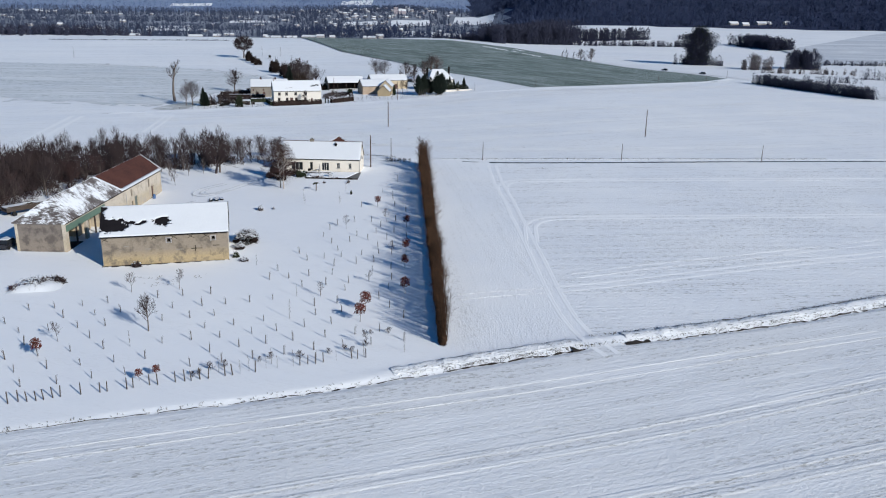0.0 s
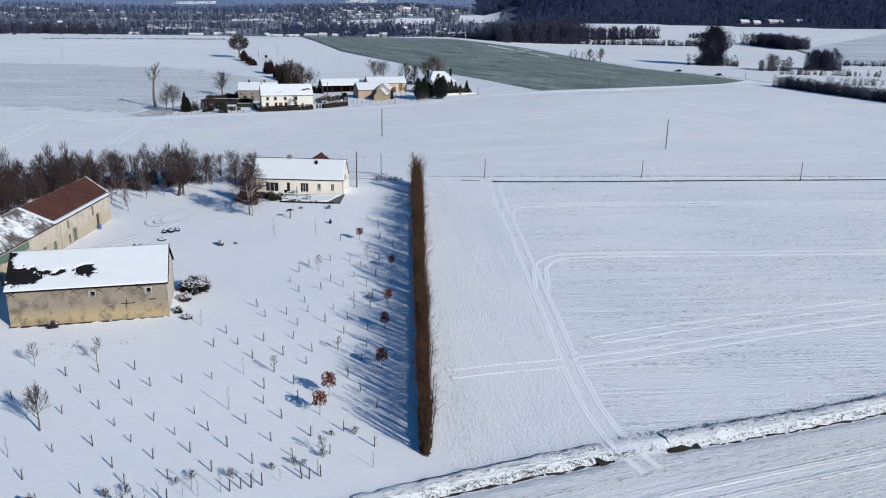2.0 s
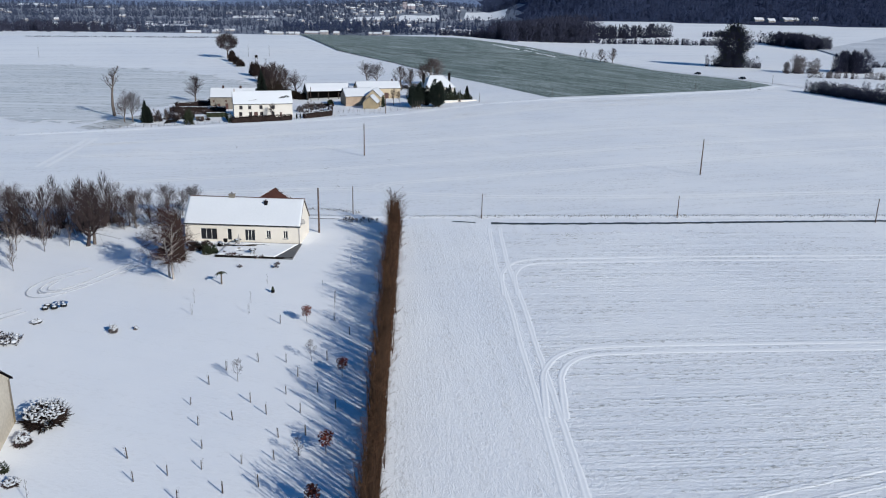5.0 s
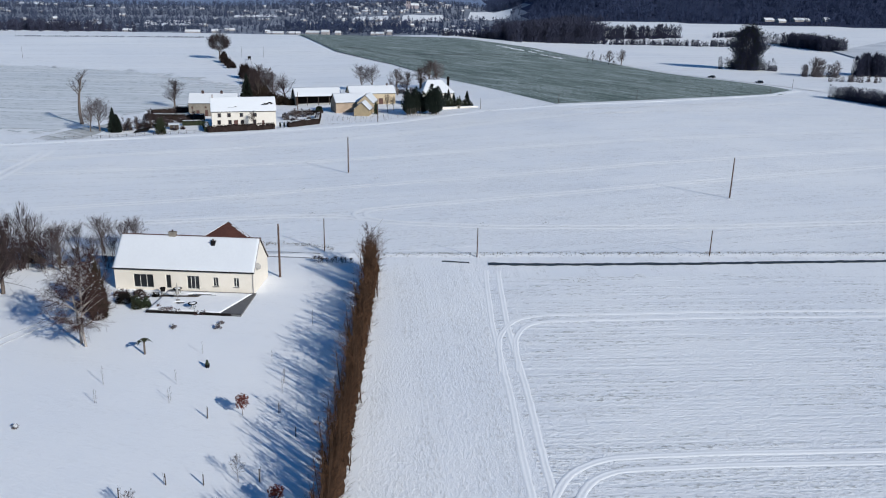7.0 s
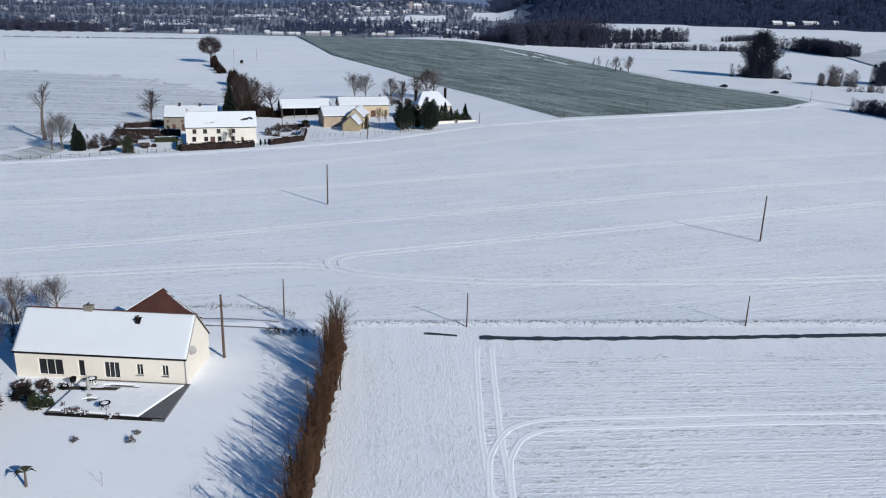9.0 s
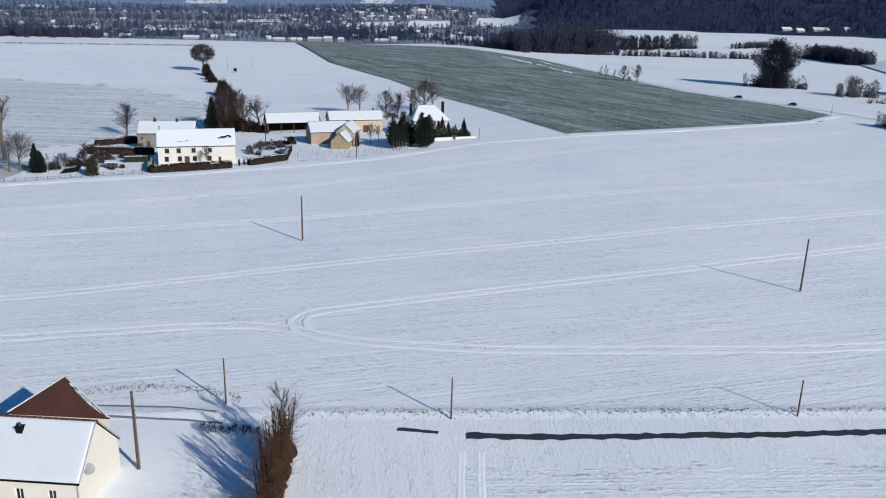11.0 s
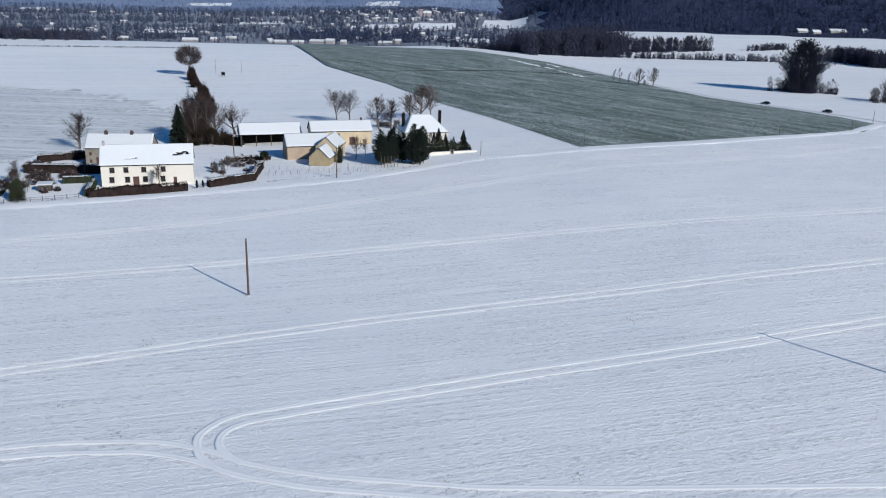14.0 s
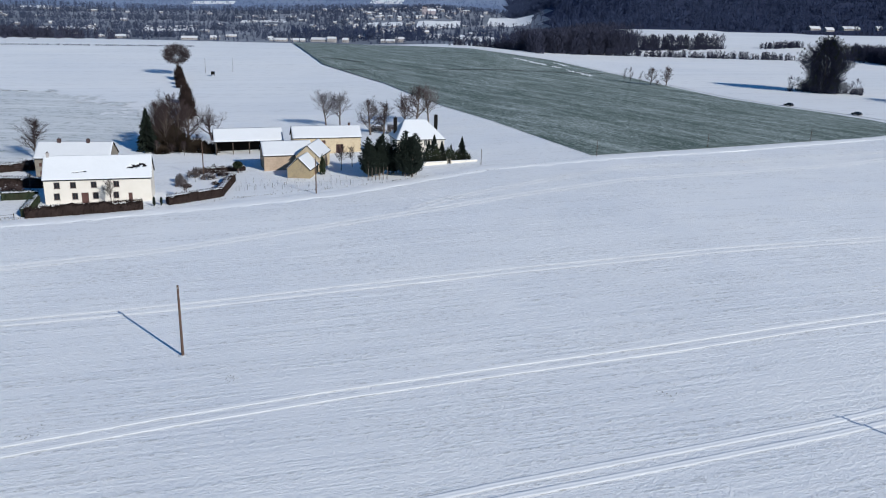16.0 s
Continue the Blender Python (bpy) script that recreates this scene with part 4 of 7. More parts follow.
for h in wh[:8]:
    glazing(white_house, h, 0.12, "window", 2, M_SHUTTER)
leaf_door(white_house, wh[8], 0.15, M_SHUTTER)
leaf_door(white_house, wh[9], 0.15, M_SHUTTER)
chimney(white_house, 0.6, 4.1, 9.2, 0.8, 0.5, 0.7, M_PALEWALL)

rh = [(0.9, 2.7, 1.6, 3.6), (5.6, 2.9, 6.3, 3.6), (2.6, 0.0, 3.7, 2.2), (5.6, 0.0, 6.7, 2.3), (0.9, 0.7, 1.6, 1.6)]
rear_house = building("stone_house", turned(-65.8, 293.6, 6.0), 17.0, 8.6, 4.8, 8.0, M_STONE, M_SLATE, "grey stone house with a snowy roof and two chimneys", "house", over=0.25, front=rh)
for h in rh:
    leaf_door(rear_house, h, 0.15, M_SHUTTER)
chimney(rear_house, 4.8, 4.0, 7.8, 0.9, 0.8, 0.6)
chimney(rear_house, 11.5, 4.0, 7.8, 0.8, 0.8, 0.6)

shed = building("cart_shed", turned(-31.2, 327.0, 17.0), 18.6, 7.5, 4.0, 6.9, M_STONE, M_SLATE, "open-fronted cart shed with a snowy roof", "shed", over=0.4, walls=(0, 1, 1, 1))
for k in range(5):
    part("post", Geo().box(0.1 + k * 4.55, 0.0, 0, 0.35 + k * 4.55, 0.25, 3.9), M_WOOD, shed)
part("tie_beam", Geo().box(0, 0.02, 3.7, 18.6, 0.24, 3.95), M_WOOD, shed)
# added black panel, stands for the shade inside the open shed
part("back_lining", Geo().box(0.5, 6.6, 0, 18.1, 6.9, 3.8), M_BLACK, shed, "black panel put in for the shed's dark interior")
ochre_barn = building("ochre_barn", turned(-13.4, 303.8, 17.0), 12.2, 9.0, 4.0, 6.8, plain("brown_stone_wall", (0.34, 0.265, 0.205), 0.9, 0.2, 3, 0.5, 0.5), M_SLATE, "brown stone barn with a snowy roof", "barn", over=0.3, front=[(4.5, 0, 4.6, 0.02)])
ob_holes = [(3.0, 0.0, 4.4, 2.3), (8.0, 3.0, 9.0, 4.0), (12.0, 0.0, 14.0, 2.8), (9.0, 0.0, 10.0, 2.1)]
ochre_back = building("ochre_house", turned(-9.3, 327.0, 15.0), 19.2, 7.5, 4.9, 7.6, M_OCHRE, M_SLATE, "ochre stone farm wing with a snowy roof", "house", over=0.3, front=ob_holes)
for h in ob_holes:
    leaf_door(ochre_back, h, 0.2, M_SHUTTER)
chimney(ochre_back, 16.5, 3.7, 7.5, 0.8)
ct = [(4.5, 0.0, 5.5, 1.9)]
cottage = building("cottage", turned(-0.7, 294.2, 82.0), 8.0, 5.6, 2.3, 5.0, plain("yellow_stone_gable", (0.30, 0.24, 0.155), 0.9, 0.2, 3, 0.6, 0.5, second=(0.19, 0.155, 0.115)), M_SLATE, "small yellow stone outbuilding with a thawed gable", "outbuilding", over=0.25, front=ct, keep=(None, blobs((0.1, 0.3, 0.15, 0.4), (0.45, 0.15, 0.2, 0.2)), None, None))
leaf_door(cottage, ct[0], 0.2, M_SHUTTER)
wing = building("ochre_wing", turned(0.6, 302.6, 82.0), 11.0, 6.0, 3.8, 6.6, M_OCHRE, M_SLATE, "ochre farm wing with brown doors, snowy roof", "house", over=0.25, front=[(1.0, 0, 2.6, 2.5), (4.0, 0, 5.6, 2.5), (7.0, 0, 8.6, 2.5)])
for x in (1.0, 4.0, 7.0):
    leaf_door(wing, (x, 0, x + 1.6, 2.5), 0.2, M_SHUTTER)
mh = [(1.0, 0.4, 2.0, 2.4), (4.5, 0.4, 5.5, 2.6), (7.6, 0.4, 8.6, 2.6), (9.6, 3.6, 10.5, 5.2), (7.6, 3.6, 8.5, 5.2)]
manor = building("manor_house", turned(20.0, 318.0, 14.0), 13.4, 9.5, 5.6, 10.2, M_WHITE, M_SLATE, "manor house with a steep snowy hipped roof and tall chimneys", "house", over=0.3, hips=(3.2, 4.4), front=mh)
for h in mh:
    glazing(manor, h, 0.15, "window", 2)
chimney(manor, 0.6, 5.0, 7.5, 3.2, 0.9, 0.6, M_BLACK)
chimney(manor, 12.2, 5.0, 7.5, 3.8, 0.9, 0.6, M_BLACK)
garden_wall = thing("garden_wall", turned(27.2, 308.0, 21.0), "low white garden wall with gate pillars and snow on top", "wall", kind="structure")
part("wall", Geo().box(0, 0, -0.3, 6.6, 0.3, 0.95).box(7.8, 0, -0.3, 15.5, 0.3, 0.95), M_WHITE, garden_wall)
for x in (6.6, 7.5):
    part("pillar", Geo().box(x, -0.08, -0.3, x + 0.34, 0.38, 1.5).box(x - 0.05, -0.13, 1.5, x + 0.39, 0.43, 1.6), M_STONE, garden_wall)
part("coping", Geo().box(-0.05, -0.06, 0.95, 6.6, 0.36, 1.03).box(7.85, -0.06, 0.95, 15.5, 0.36, 1.03), M_SNOW, garden_wall, "strip of snow on the wall")


# ---------- plants ----------
def rnd_dir(r, up=0.0):
    a = r.uniform(0, 2 * math.pi)
    return Vector((math.cos(a), math.sin(a), up))


def grow(seed, H, bole=0.3, spread=0.5, limbs=11, forks=6, twigs=6, r0=0.16, rise=0.75, twig_r=0.016, crook=0.08, droop=0.0, crown=0.95):
    """A bare tree: trunk and limbs in one mesh, fine twigs in another."""
    r = random.Random(seed)
    T, C = Geo(), Geo()
    T.smooth = True

    def limb(p, d, L, rad, lev):
        n = (4, 3, 2, 1)[lev]
        pts = [p.copy()]
        for i in range(n):
            bend = Vector((r.uniform(-1, 1), r.uniform(-1, 1), r.uniform(-0.2, 0.8) - droop * lev))
            d = (d + bend * crook * (1 + 0.6 * lev)).normalized()
            pts.append(pts[-1] + d * L / n)
        g = T if lev < 2 else C
        for i in range(n):
            a, b = rad * (1 - 0.8 * i / n), rad * (1 - 0.8 * (i + 1) / n)
            if i == n - 1 and lev >= 1:
                b = 0
            g.tube(pts[i], pts[i + 1], a, b, (7, 5, 3, 3)[lev])
        if lev == 3:
            return
        count = (limbs, forks, twigs)[lev]
        low = bole if lev == 0 else 0.18
        for k in range(count):
            f = min(low + (1 - low) * (k + r.random()) / count, 0.985)
            s = f * n
            i = min(int(s), n - 1)
            q = pts[i].lerp(pts[i + 1], s - i)
            along = (pts[i + 1] - pts[i]).normalized()
            side = rnd_dir(r)
            if lev:
                side = (side - along * side.dot(along)).normalized()
            way = (side * (1 - 0.4 * f) + along * rise * (0.5 + 0.7 * f) + Vector((0, 0, 0.2 - droop))).normalized()
            if lev == 0:
                ll = H * spread * math.sqrt(max(0.08, 1 - ((f - low) / (1 - low)) ** 2)) * r.uniform(0.75, 1.1)
            else:
                ll = L * (0.72 - 0.34 * f) * r.uniform(0.7, 1.2)
            limb(q, way, ll, max(rad * (0.42 if lev else 0.5) * (1 - 0.6 * f), twig_r * (1, 1, 0.8, 0.6)[lev + 1]), lev + 1)
    limb(Vector((0, 0, -0.15)), Vector((0, 0, 1)), H * crown * 0.9, r0, 0)
    return T.mesh("trunk"), C.mesh("crown")


def tree_kind(name, meshes, bark, twig, label, category="tree"):
    t = thing(name, pose(0, 0, 0), label, category)
    part("trunk", meshes[0], bark, t)
    part("crown", meshes[1], twig, t)
    return t


def stand(ob, x, y, s=1.0, turn=0.0, lean=0.0, z=None, label="", group=""):
    """A copy of a model plant standing at x, y."""
    c = copy_thing(ob, pose(x, y, gz(x, y) - 0.03 if z is None else z, lean, 0, turn))
    c.scale = (s, s, s) if not isinstance(s, tuple) else s
    return tagged(c, label, "", group)


def discard(ob):
    for o in [*ob.children_recursive, ob]:
        bpy.data.objects.remove(o)


R = random.Random(11)
kinds = {
    "broad": tree_kind("tree", grow(1, 10, 0.26, 0.50, 18, 11, 9, 0.24, 0.9, 0.027, 0.1, 0.0, 0.82), M_BARK, M_TWIG_GREY, "bare broad-crowned tree in the snow"),
    "round": tree_kind("tree", grow(2, 9, 0.18, 0.46, 19, 11, 9, 0.28, 0.75, 0.030), M_BARK, M_TWIG, "bare round-crowned tree with dense twigs"),
    "slim": tree_kind("tree", grow(3, 9, 0.15, 0.26, 15, 8, 7, 0.11, 1.6, 0.022), M_BARK, M_TWIG_GREY, "slim bare tree with upright branches"),
    "belt": tree_kind("tree", grow(4, 9.6, 0.12, 0.50, 14, 10, 8, 0.13, 1.3, 0.020, 0.09, 0.0, 0.72), M_BARK, M_TWIG, "bare tree in a dense row of trees"),
    "red": tree_kind("tree", grow(5, 8.8, 0.10, 0.50, 14, 10, 8, 0.11, 1.2, 0.020, 0.09, 0.0, 0.70), M_TWIG_RED, M_TWIG_RED, "bare reddish-twigged tree in a dense row of trees"),
    "small": tree_kind("fruit_tree", grow(6, 4.6, 0.30, 0.42, 14, 9, 7, 0.09, 0.9, 0.021), M_BARK, M_TWIG, "small bare orchard tree with a rounded crown"),
    "sapling": tree_kind("sapling", grow(7, 3.0, 0.35, 0.34, 10, 7, 6, 0.035, 1.0, 0.014), M_BARK, M_TWIG_GREY, "thin young orchard tree, bare"),
    "whip": tree_kind("sapling", grow(8, 2.6, 0.3, 0.16, 6, 3, 3, 0.025, 1.6, 0.009), M_BARK, M_TWIG_GREY, "thin bare sapling standing in the snow"),
    "scrub": tree_kind("shrub", grow(9, 3.0, 0.02, 0.60, 16, 7, 5, 0.05, 1.0, 0.030), M_TWIG, M_TWIG, "low tangled bare shrub"),
}


def leafy(seed, H, name, label, leaf=M_LEAFBROWN, n=270, size=0.13, bole=0.4):
    t = tree_kind(name, grow(seed, H, bole, 0.30, 10, 6, 5, 0.04, 0.8, 0.011), M_BARK, M_TWIG_RED, label)
    r = random.Random(seed)
    g = Geo()
    for _ in range(n):
        d = rnd_dir(r) * (r.random() ** 0.6) * H * 0.27
        p = Vector((d.x, d.y, H * (bole + 0.05 + (1 - bole) * (0.55 - (d.length / H) * 0.6) * r.uniform(0.0, 1.7))))
        a, b = rnd_dir(r, r.uniform(-1, 1)) * size * r.uniform(0.6, 1.2), rnd_dir(r, r.uniform(-1, 1)) * size * 0.6
        c = a.cross(b).normalized() * size * 0.2
        g.add([tuple(p - a), tuple(p + b), tuple(p + a), tuple(p - b + c)], [(0, 1, 2, 3), (3, 2, 1, 0)][:1])
    part("leaves", g, leaf, t)
    return t


kinds["brown"] = leafy(21, 2.6, "young_oak", "young oak still holding withered red-brown leaves")


def conifer(seed, H, W, label, column=False, low=0.04, full=False):
    t = thing("conifer", pose(0, 0, 0), label, "conifer")
    part("trunk", Geo().tube((0, 0, -0.2), (0, 0, H * 0.95), H * 0.022, 0.01, 7), M_BARK, t)
    r = random.Random(seed)
    g = Geo()
    n = int(H * (150 if full else 95))
    for i in range(n):
        f = r.random() ** 0.85
        z = H * (low + (1 - low) * f)
        wide = W * ((1 - f) ** 0.5 * min(1, 0.6 + 2 * f) if full else (1 - f) ** 0.75 if not column else (1 - f) ** 0.35 * min(1, 0.4 + 3 * f)) * r.uniform(0.5, 1.2) * (1 + 0.3 * wob(f * 9, seed, 1.0))
        d = rnd_dir(r)
        base = Vector((0, 0, z)) + d * wide * 0.15
        tip = d * wide + Vector((0, 0, z + (-0.14 * wide if not column else 0.5 * wide + 0.3)))
        side = d.cross(Vector((0, 0, 1))) * (0.10 + 0.13 * wide)
        mid = base.lerp(tip, 0.55) + Vector((0, 0, 0.12 * wide))
        low_ = base.lerp(tip, 0.5) - Vector((0, 0, 0.12 + 0.10 * wide))
        g.add([tuple(base), tuple(mid + side), tuple(tip), tuple(mid - side), tuple(low_)], [(0, 1, 2), (0, 2, 3), (0, 4, 1), (1, 4, 2), (2, 4, 3), (3, 4, 0)])
    part("crown", g, M_GREEN, t)
    return t


def dark_clump(seed, H, W, label):
    """Several evergreen stems grown together into one wide uneven dark mass."""
    t = thing("conifer", pose(0, 0, 0), label, "conifer")
    r = random.Random(seed)
    g = Geo()
    for k in range(7):
        x, y, h = r.uniform(-0.5, 0.5) * W, r.uniform(-0.4, 0.4) * W, H * r.uniform(0.6, 1.0)
        part("trunk", Geo().tube((x, y, -0.2), (x, y, h * 0.7), 0.14, 0.05, 6), M_BARK, t)
        for _ in range(380):
            u = r.uniform(-1, 1)
            wide = W * 0.78 * math.sqrt(1 - u * u) * (0.8 if u > 0 else 1.0) * r.uniform(0.4, 1.12)
            d = rnd_dir(r)
            tip = Vector((x, y, h * (0.56 + 0.44 * u))) + d * wide
            base = tip - d * r.uniform(0.5, 1.0) - Vector((0, 0, r.uniform(0.2, 0.7)))
            side = d.cross(Vector((0, 0, 1))) * r.uniform(0.1, 0.3)
            mid = base.lerp(tip, 0.5)
            low_ = mid - Vector((0, 0, 0.25))
            g.add([tuple(base), tuple(mid + side), tuple(tip), tuple(mid - side), tuple(low_)], [(0, 1, 2), (0, 2, 3), (0, 4, 1), (1, 4, 2), (2, 4, 3), (3, 4, 0)])
    part("crown", g, M_GREEN, t)
    return t


kinds["dark"] = dark_clump(35, 11.5, 3.6, "wide dark evergreen with several uneven tops")
kinds["fir"] = conifer(31, 12, 2.6, "dark green fir tree in the snow")
kinds["cypress"] = conifer(32, 12, 4.0, "broad dense dark conifer", False, 0.0, True)
kinds["yew"] = conifer(33, 4.6, 1.0, "dark clipped columnar conifer in a garden", True, 0.0)


def clump_row(line, width, height, seed, per_m, size, g=None):
    """Rough hedge of short upright twigs along a line."""
    r = random.Random(seed)
    g = g or Geo()
    for (x0, y0), (x1, y1) in zip(line, line[1:]):
        L = math.hypot(x1 - x0, y1 - y0)
        for _ in range(int(L * per_m)):
            f = r.random()
            x, y = x0 + (x1 - x0) * f + r.gauss(0, width / 2.5), y0 + (y1 - y0) * f + r.gauss(0, width / 2.5)
            h = height * (0.45 + 0.55 * abs(wob(x, y, 0.35, seed)) + 0.4 * r.random())
            z = gz(x, y)
            p = Vector((x, y, z - 0.05 + r.random() * h * 0.5))
            q = p + Vector((r.gauss(0, 0.22), r.gauss(0, 0.22), 1)) * h * r.uniform(0.3, 0.6)
            g.tube(p, q, size * r.uniform(0.7, 1.2), 0, 3)
    return g


def clipped_hedge(p, q, width, height, material, label, snow=True, name="hedge"):
    """A trimmed hedge: rough leafy block, with snow lying on it."""
    L = math.hypot(q[0] - p[0], q[1] - p[1])
    a = math.degrees(math.atan2(q[1] - p[1], q[0] - p[0]))
    h = thing(name, turned(p[0], p[1], a), label, "hedge")
    r = random.Random(int(L * 31 + p[0]))
    dz = gz(*q) - gz(*p)
    g = Geo()
    n = max(2, int(L / 0.5))
    prof = [(-0.5, -0.2), (-0.52, 0.5), (-0.46, 0.9), (-0.25, 1.0), (0.25, 1.0), (0.46, 0.9), (0.52, 0.5), (0.5, -0.2)]
    for i in range(n + 1):
        for k, (y, z) in enumerate(prof):
            j = 0.14 * r.uniform(-1, 1)
            g.v.append((L * i / n + j, y * width * (1 + 0.3 * wob(L * i / n, k, 0.7, L)) + j, z * height * (0.9 + 0.3 * wob(L * i / n, 0, 0.45, L) + 0.12 * r.uniform(-1, 1)) + dz * i / n))
    w = len(prof)
    for i in range(n):
        for k in range(w - 1):
            g.f.append((i * w + k, i * w + k + 1, (i + 1) * w + k + 1, (i + 1) * w + k))
    g.f += [tuple(range(w)), tuple(n * w + k for k in range(w - 1, -1, -1))]
    for _ in range(int(L * 75)):
        x = r.uniform(0, L)
        side = r.choice((-1, 1, 0))
        y, z = (side * width * 0.5, r.uniform(0, height)) if side else (r.uniform(-0.5, 0.5) * width, height)
        p0 = Vector((x, y, z + dz * x / L))
        d = Vector((r.gauss(0, 0.5), side + r.gauss(0, 0.4), 0.5 + r.random())).normalized() * r.uniform(0.2, 0.55)
        g.tube(p0 - d * 0.5, p0 + d, 0.055, 0, 3)
    part("leaves", g, material, h)
    if snow:
        s = snow_sheet(((0, -width * 0.42, height), (L, -width * 0.42, height + dz), (L, width * 0.42, height + dz), (0, width * 0.42, height)), lambda u, v: wob(u * L, v * 3, 0.5, L) < 0.3, 0.12, 0.3)
        part("snow_cap", s, M_SNOW, h, "snow lying on top of the hedge")
    return h


# tall hornbeam hedge between orchard and field
def hedge_shrub(seed, H, dense):
    r = random.Random(seed)
    g, core = Geo(), Geo()
    for _ in range(14 if dense else 7):
        x, y = r.gauss(0, 0.25), r.uniform(-0.85, 0.85)
        d = Vector((r.gauss(0, 0.06), r.gauss(0, 0.08), 1))
        top = Vector((x, y, 0)) + d * H * (r.uniform(0.45, 0.88) if dense else r.uniform(0.28, 0.62))
        core.tube((x, y, -0.1), top, 0.055, 0.018, 4)
        for k in range(9):
            f = Vector((x, y, 0)).lerp(top, r.uniform(0.35, 1.0))
            core.tube(f, f + Vector((r.gauss(0, 0.24), r.gauss(0, 0.27), r.uniform(0.7, 1.0))) * r.uniform(0.6, 1.5), 0.02, 0, 3)
    for _ in range(430):
        z = H * 0.40 * r.random() ** 1.25
        wide = 0.58 * (1 - 0.35 * z / H)
        p = Vector((r.gauss(0, wide * 0.42), r.uniform(-0.9, 0.9), z))
        out = Vector((p.x * 0.55 + r.gauss(0, 0.22), r.gauss(0, 0.35), r.uniform(0.4, 1.5)))
        g.tube(p, p + out * r.uniform(0.4, 0.85), r.uniform(0.008, 0.016), 0, 3)
    for _ in range(26):
        p = Vector((r.gauss(0, 0.3), r.uniform(-0.9, 0.9), H * r.uniform(0.2, 0.7)))
        s = r.choice((1, 1, -1))
        q = p + Vector((s * r.uniform(0.3, 1.0), r.gauss(0, 0.4), r.uniform(0.5, 1.4)))
        g.tube(p, q, 0.013, 0.006, 3)
        for k in range(5):
            f = p.lerp(q, r.uniform(0.4, 1))
            g.tube(f, f + Vector((s * r.uniform(0.1, 0.6), r.gauss(0, 0.35), r.uniform(0, 0.7))), 0.008, 0, 3)
    return core.mesh("stems"), g.mesh("branchwork")


def build_tall_hedge():
    h = thing("tall_hedge", pose(0.42, 0, 0), "tall dense leafless hornbeam hedge with brown twigs", "hedge")
    models = [hedge_shrub(100 + k, 8.8, k > 2) for k in range(8)]
    r = random.Random(5)
    for i in range(76):
        y = 5.2 + i * 1.47
        stems, twigs = models[r.randrange(3, 8) if wob(0, y, 0.21, 4) > -0.16 else r.randrange(3)]
        s = r.uniform(0.72, 1.1) * (1.12 if i > 72 else 1.0) * (0.9 + 0.25 * wob(0, y, 0.12, 4))
        at = pose(0.0372 * y + r.gauss(0, 0.1), y, gz(0, y), 0, 0, r.choice((0, 180)) + r.uniform(-8, 8)) @ Matrix.Diagonal((1.0 + 0.006 * y, 1, s, 1))
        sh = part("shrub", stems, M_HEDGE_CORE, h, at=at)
        part("branchwork", twigs, M_HEDGE, sh)
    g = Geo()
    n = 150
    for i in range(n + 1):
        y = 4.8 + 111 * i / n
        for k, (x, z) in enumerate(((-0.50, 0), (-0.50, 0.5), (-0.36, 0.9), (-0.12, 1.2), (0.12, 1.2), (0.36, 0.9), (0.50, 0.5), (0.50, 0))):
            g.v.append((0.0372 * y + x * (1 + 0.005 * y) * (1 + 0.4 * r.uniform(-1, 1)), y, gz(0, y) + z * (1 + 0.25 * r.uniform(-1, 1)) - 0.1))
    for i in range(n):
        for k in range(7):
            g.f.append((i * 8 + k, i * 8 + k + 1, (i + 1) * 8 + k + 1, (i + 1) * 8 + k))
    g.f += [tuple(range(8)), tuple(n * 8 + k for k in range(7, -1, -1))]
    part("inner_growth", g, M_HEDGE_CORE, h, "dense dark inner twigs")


build_tall_hedge()
stand(kinds["slim"], 4.7, 115.6, (1.0, 1.0, 0.92), 30, label="slim bushy bare tree at the end of the tall hedge")

# orchard
def stake_model():
    t = thing("stake", pose(0, 0, 0), "dark wooden stake beside a tiny young tree in snow", "stake", "orchard stakes")
    part("post", Geo().tube((0, 0, -0.2), (0.03, 0, 1.25), 0.06, 0.05, 7, True), M_WOOD, t)
    part("tie", Geo().tube((0.02, 0, 0.95), (0.16, 0.04, 0.97), 0.018, 0.018, 4), M_BLACK, t)
    part("whip", Geo().tube((0.17, 0.04, -0.1), (0.20, 0.06, 1.5), 0.014, 0.006, 4).tube((0.19, 0.05, 1.0), (0.34, 0.2, 1.5), 0.008, 0, 3).tube((0.19, 0.05, 1.1), (0.02, -0.1, 1.65), 0.008, 0, 3), M_TWIG_GREY, t)
    return t


STK = stake_model()
STAKES_A = [(-56.4, 13.8), (-55.3, 18.6), (-52.1, 19.1), (-49.7, 15.6), (-48.6, 19.8), (-45.8, 16.3), (-45.5, 20.8), (-53.4, 10.8), (-50, 11.4), (-46.6, 12.1), (-43.3, 12.7), (-42.7, 17.3), (-39.1, 22.5), (-35.7, 23.2), (-36.4, 14.1), (-36.1, 18.5), (-51.3, 7.1), (-48.4, 3.8)]
STAKES_B = [(-51.8, 3), (-44, 8.8), (-45, 4.9), (-41.3, 5.5), (-34.6, 6.9), (-42.5, 1.1), (-38.9, 1.8), (-35.5, 2.5), (-49.4, -0.4), (-46, 0.3), (-47.2, -4), (-43.5, -3.5), (-40.1, -2.3), (-36.6, -1.6), (-33, -0.8), (-32.9, 14.8), (-31.2, 7.8), (-32.2, 19.2)]
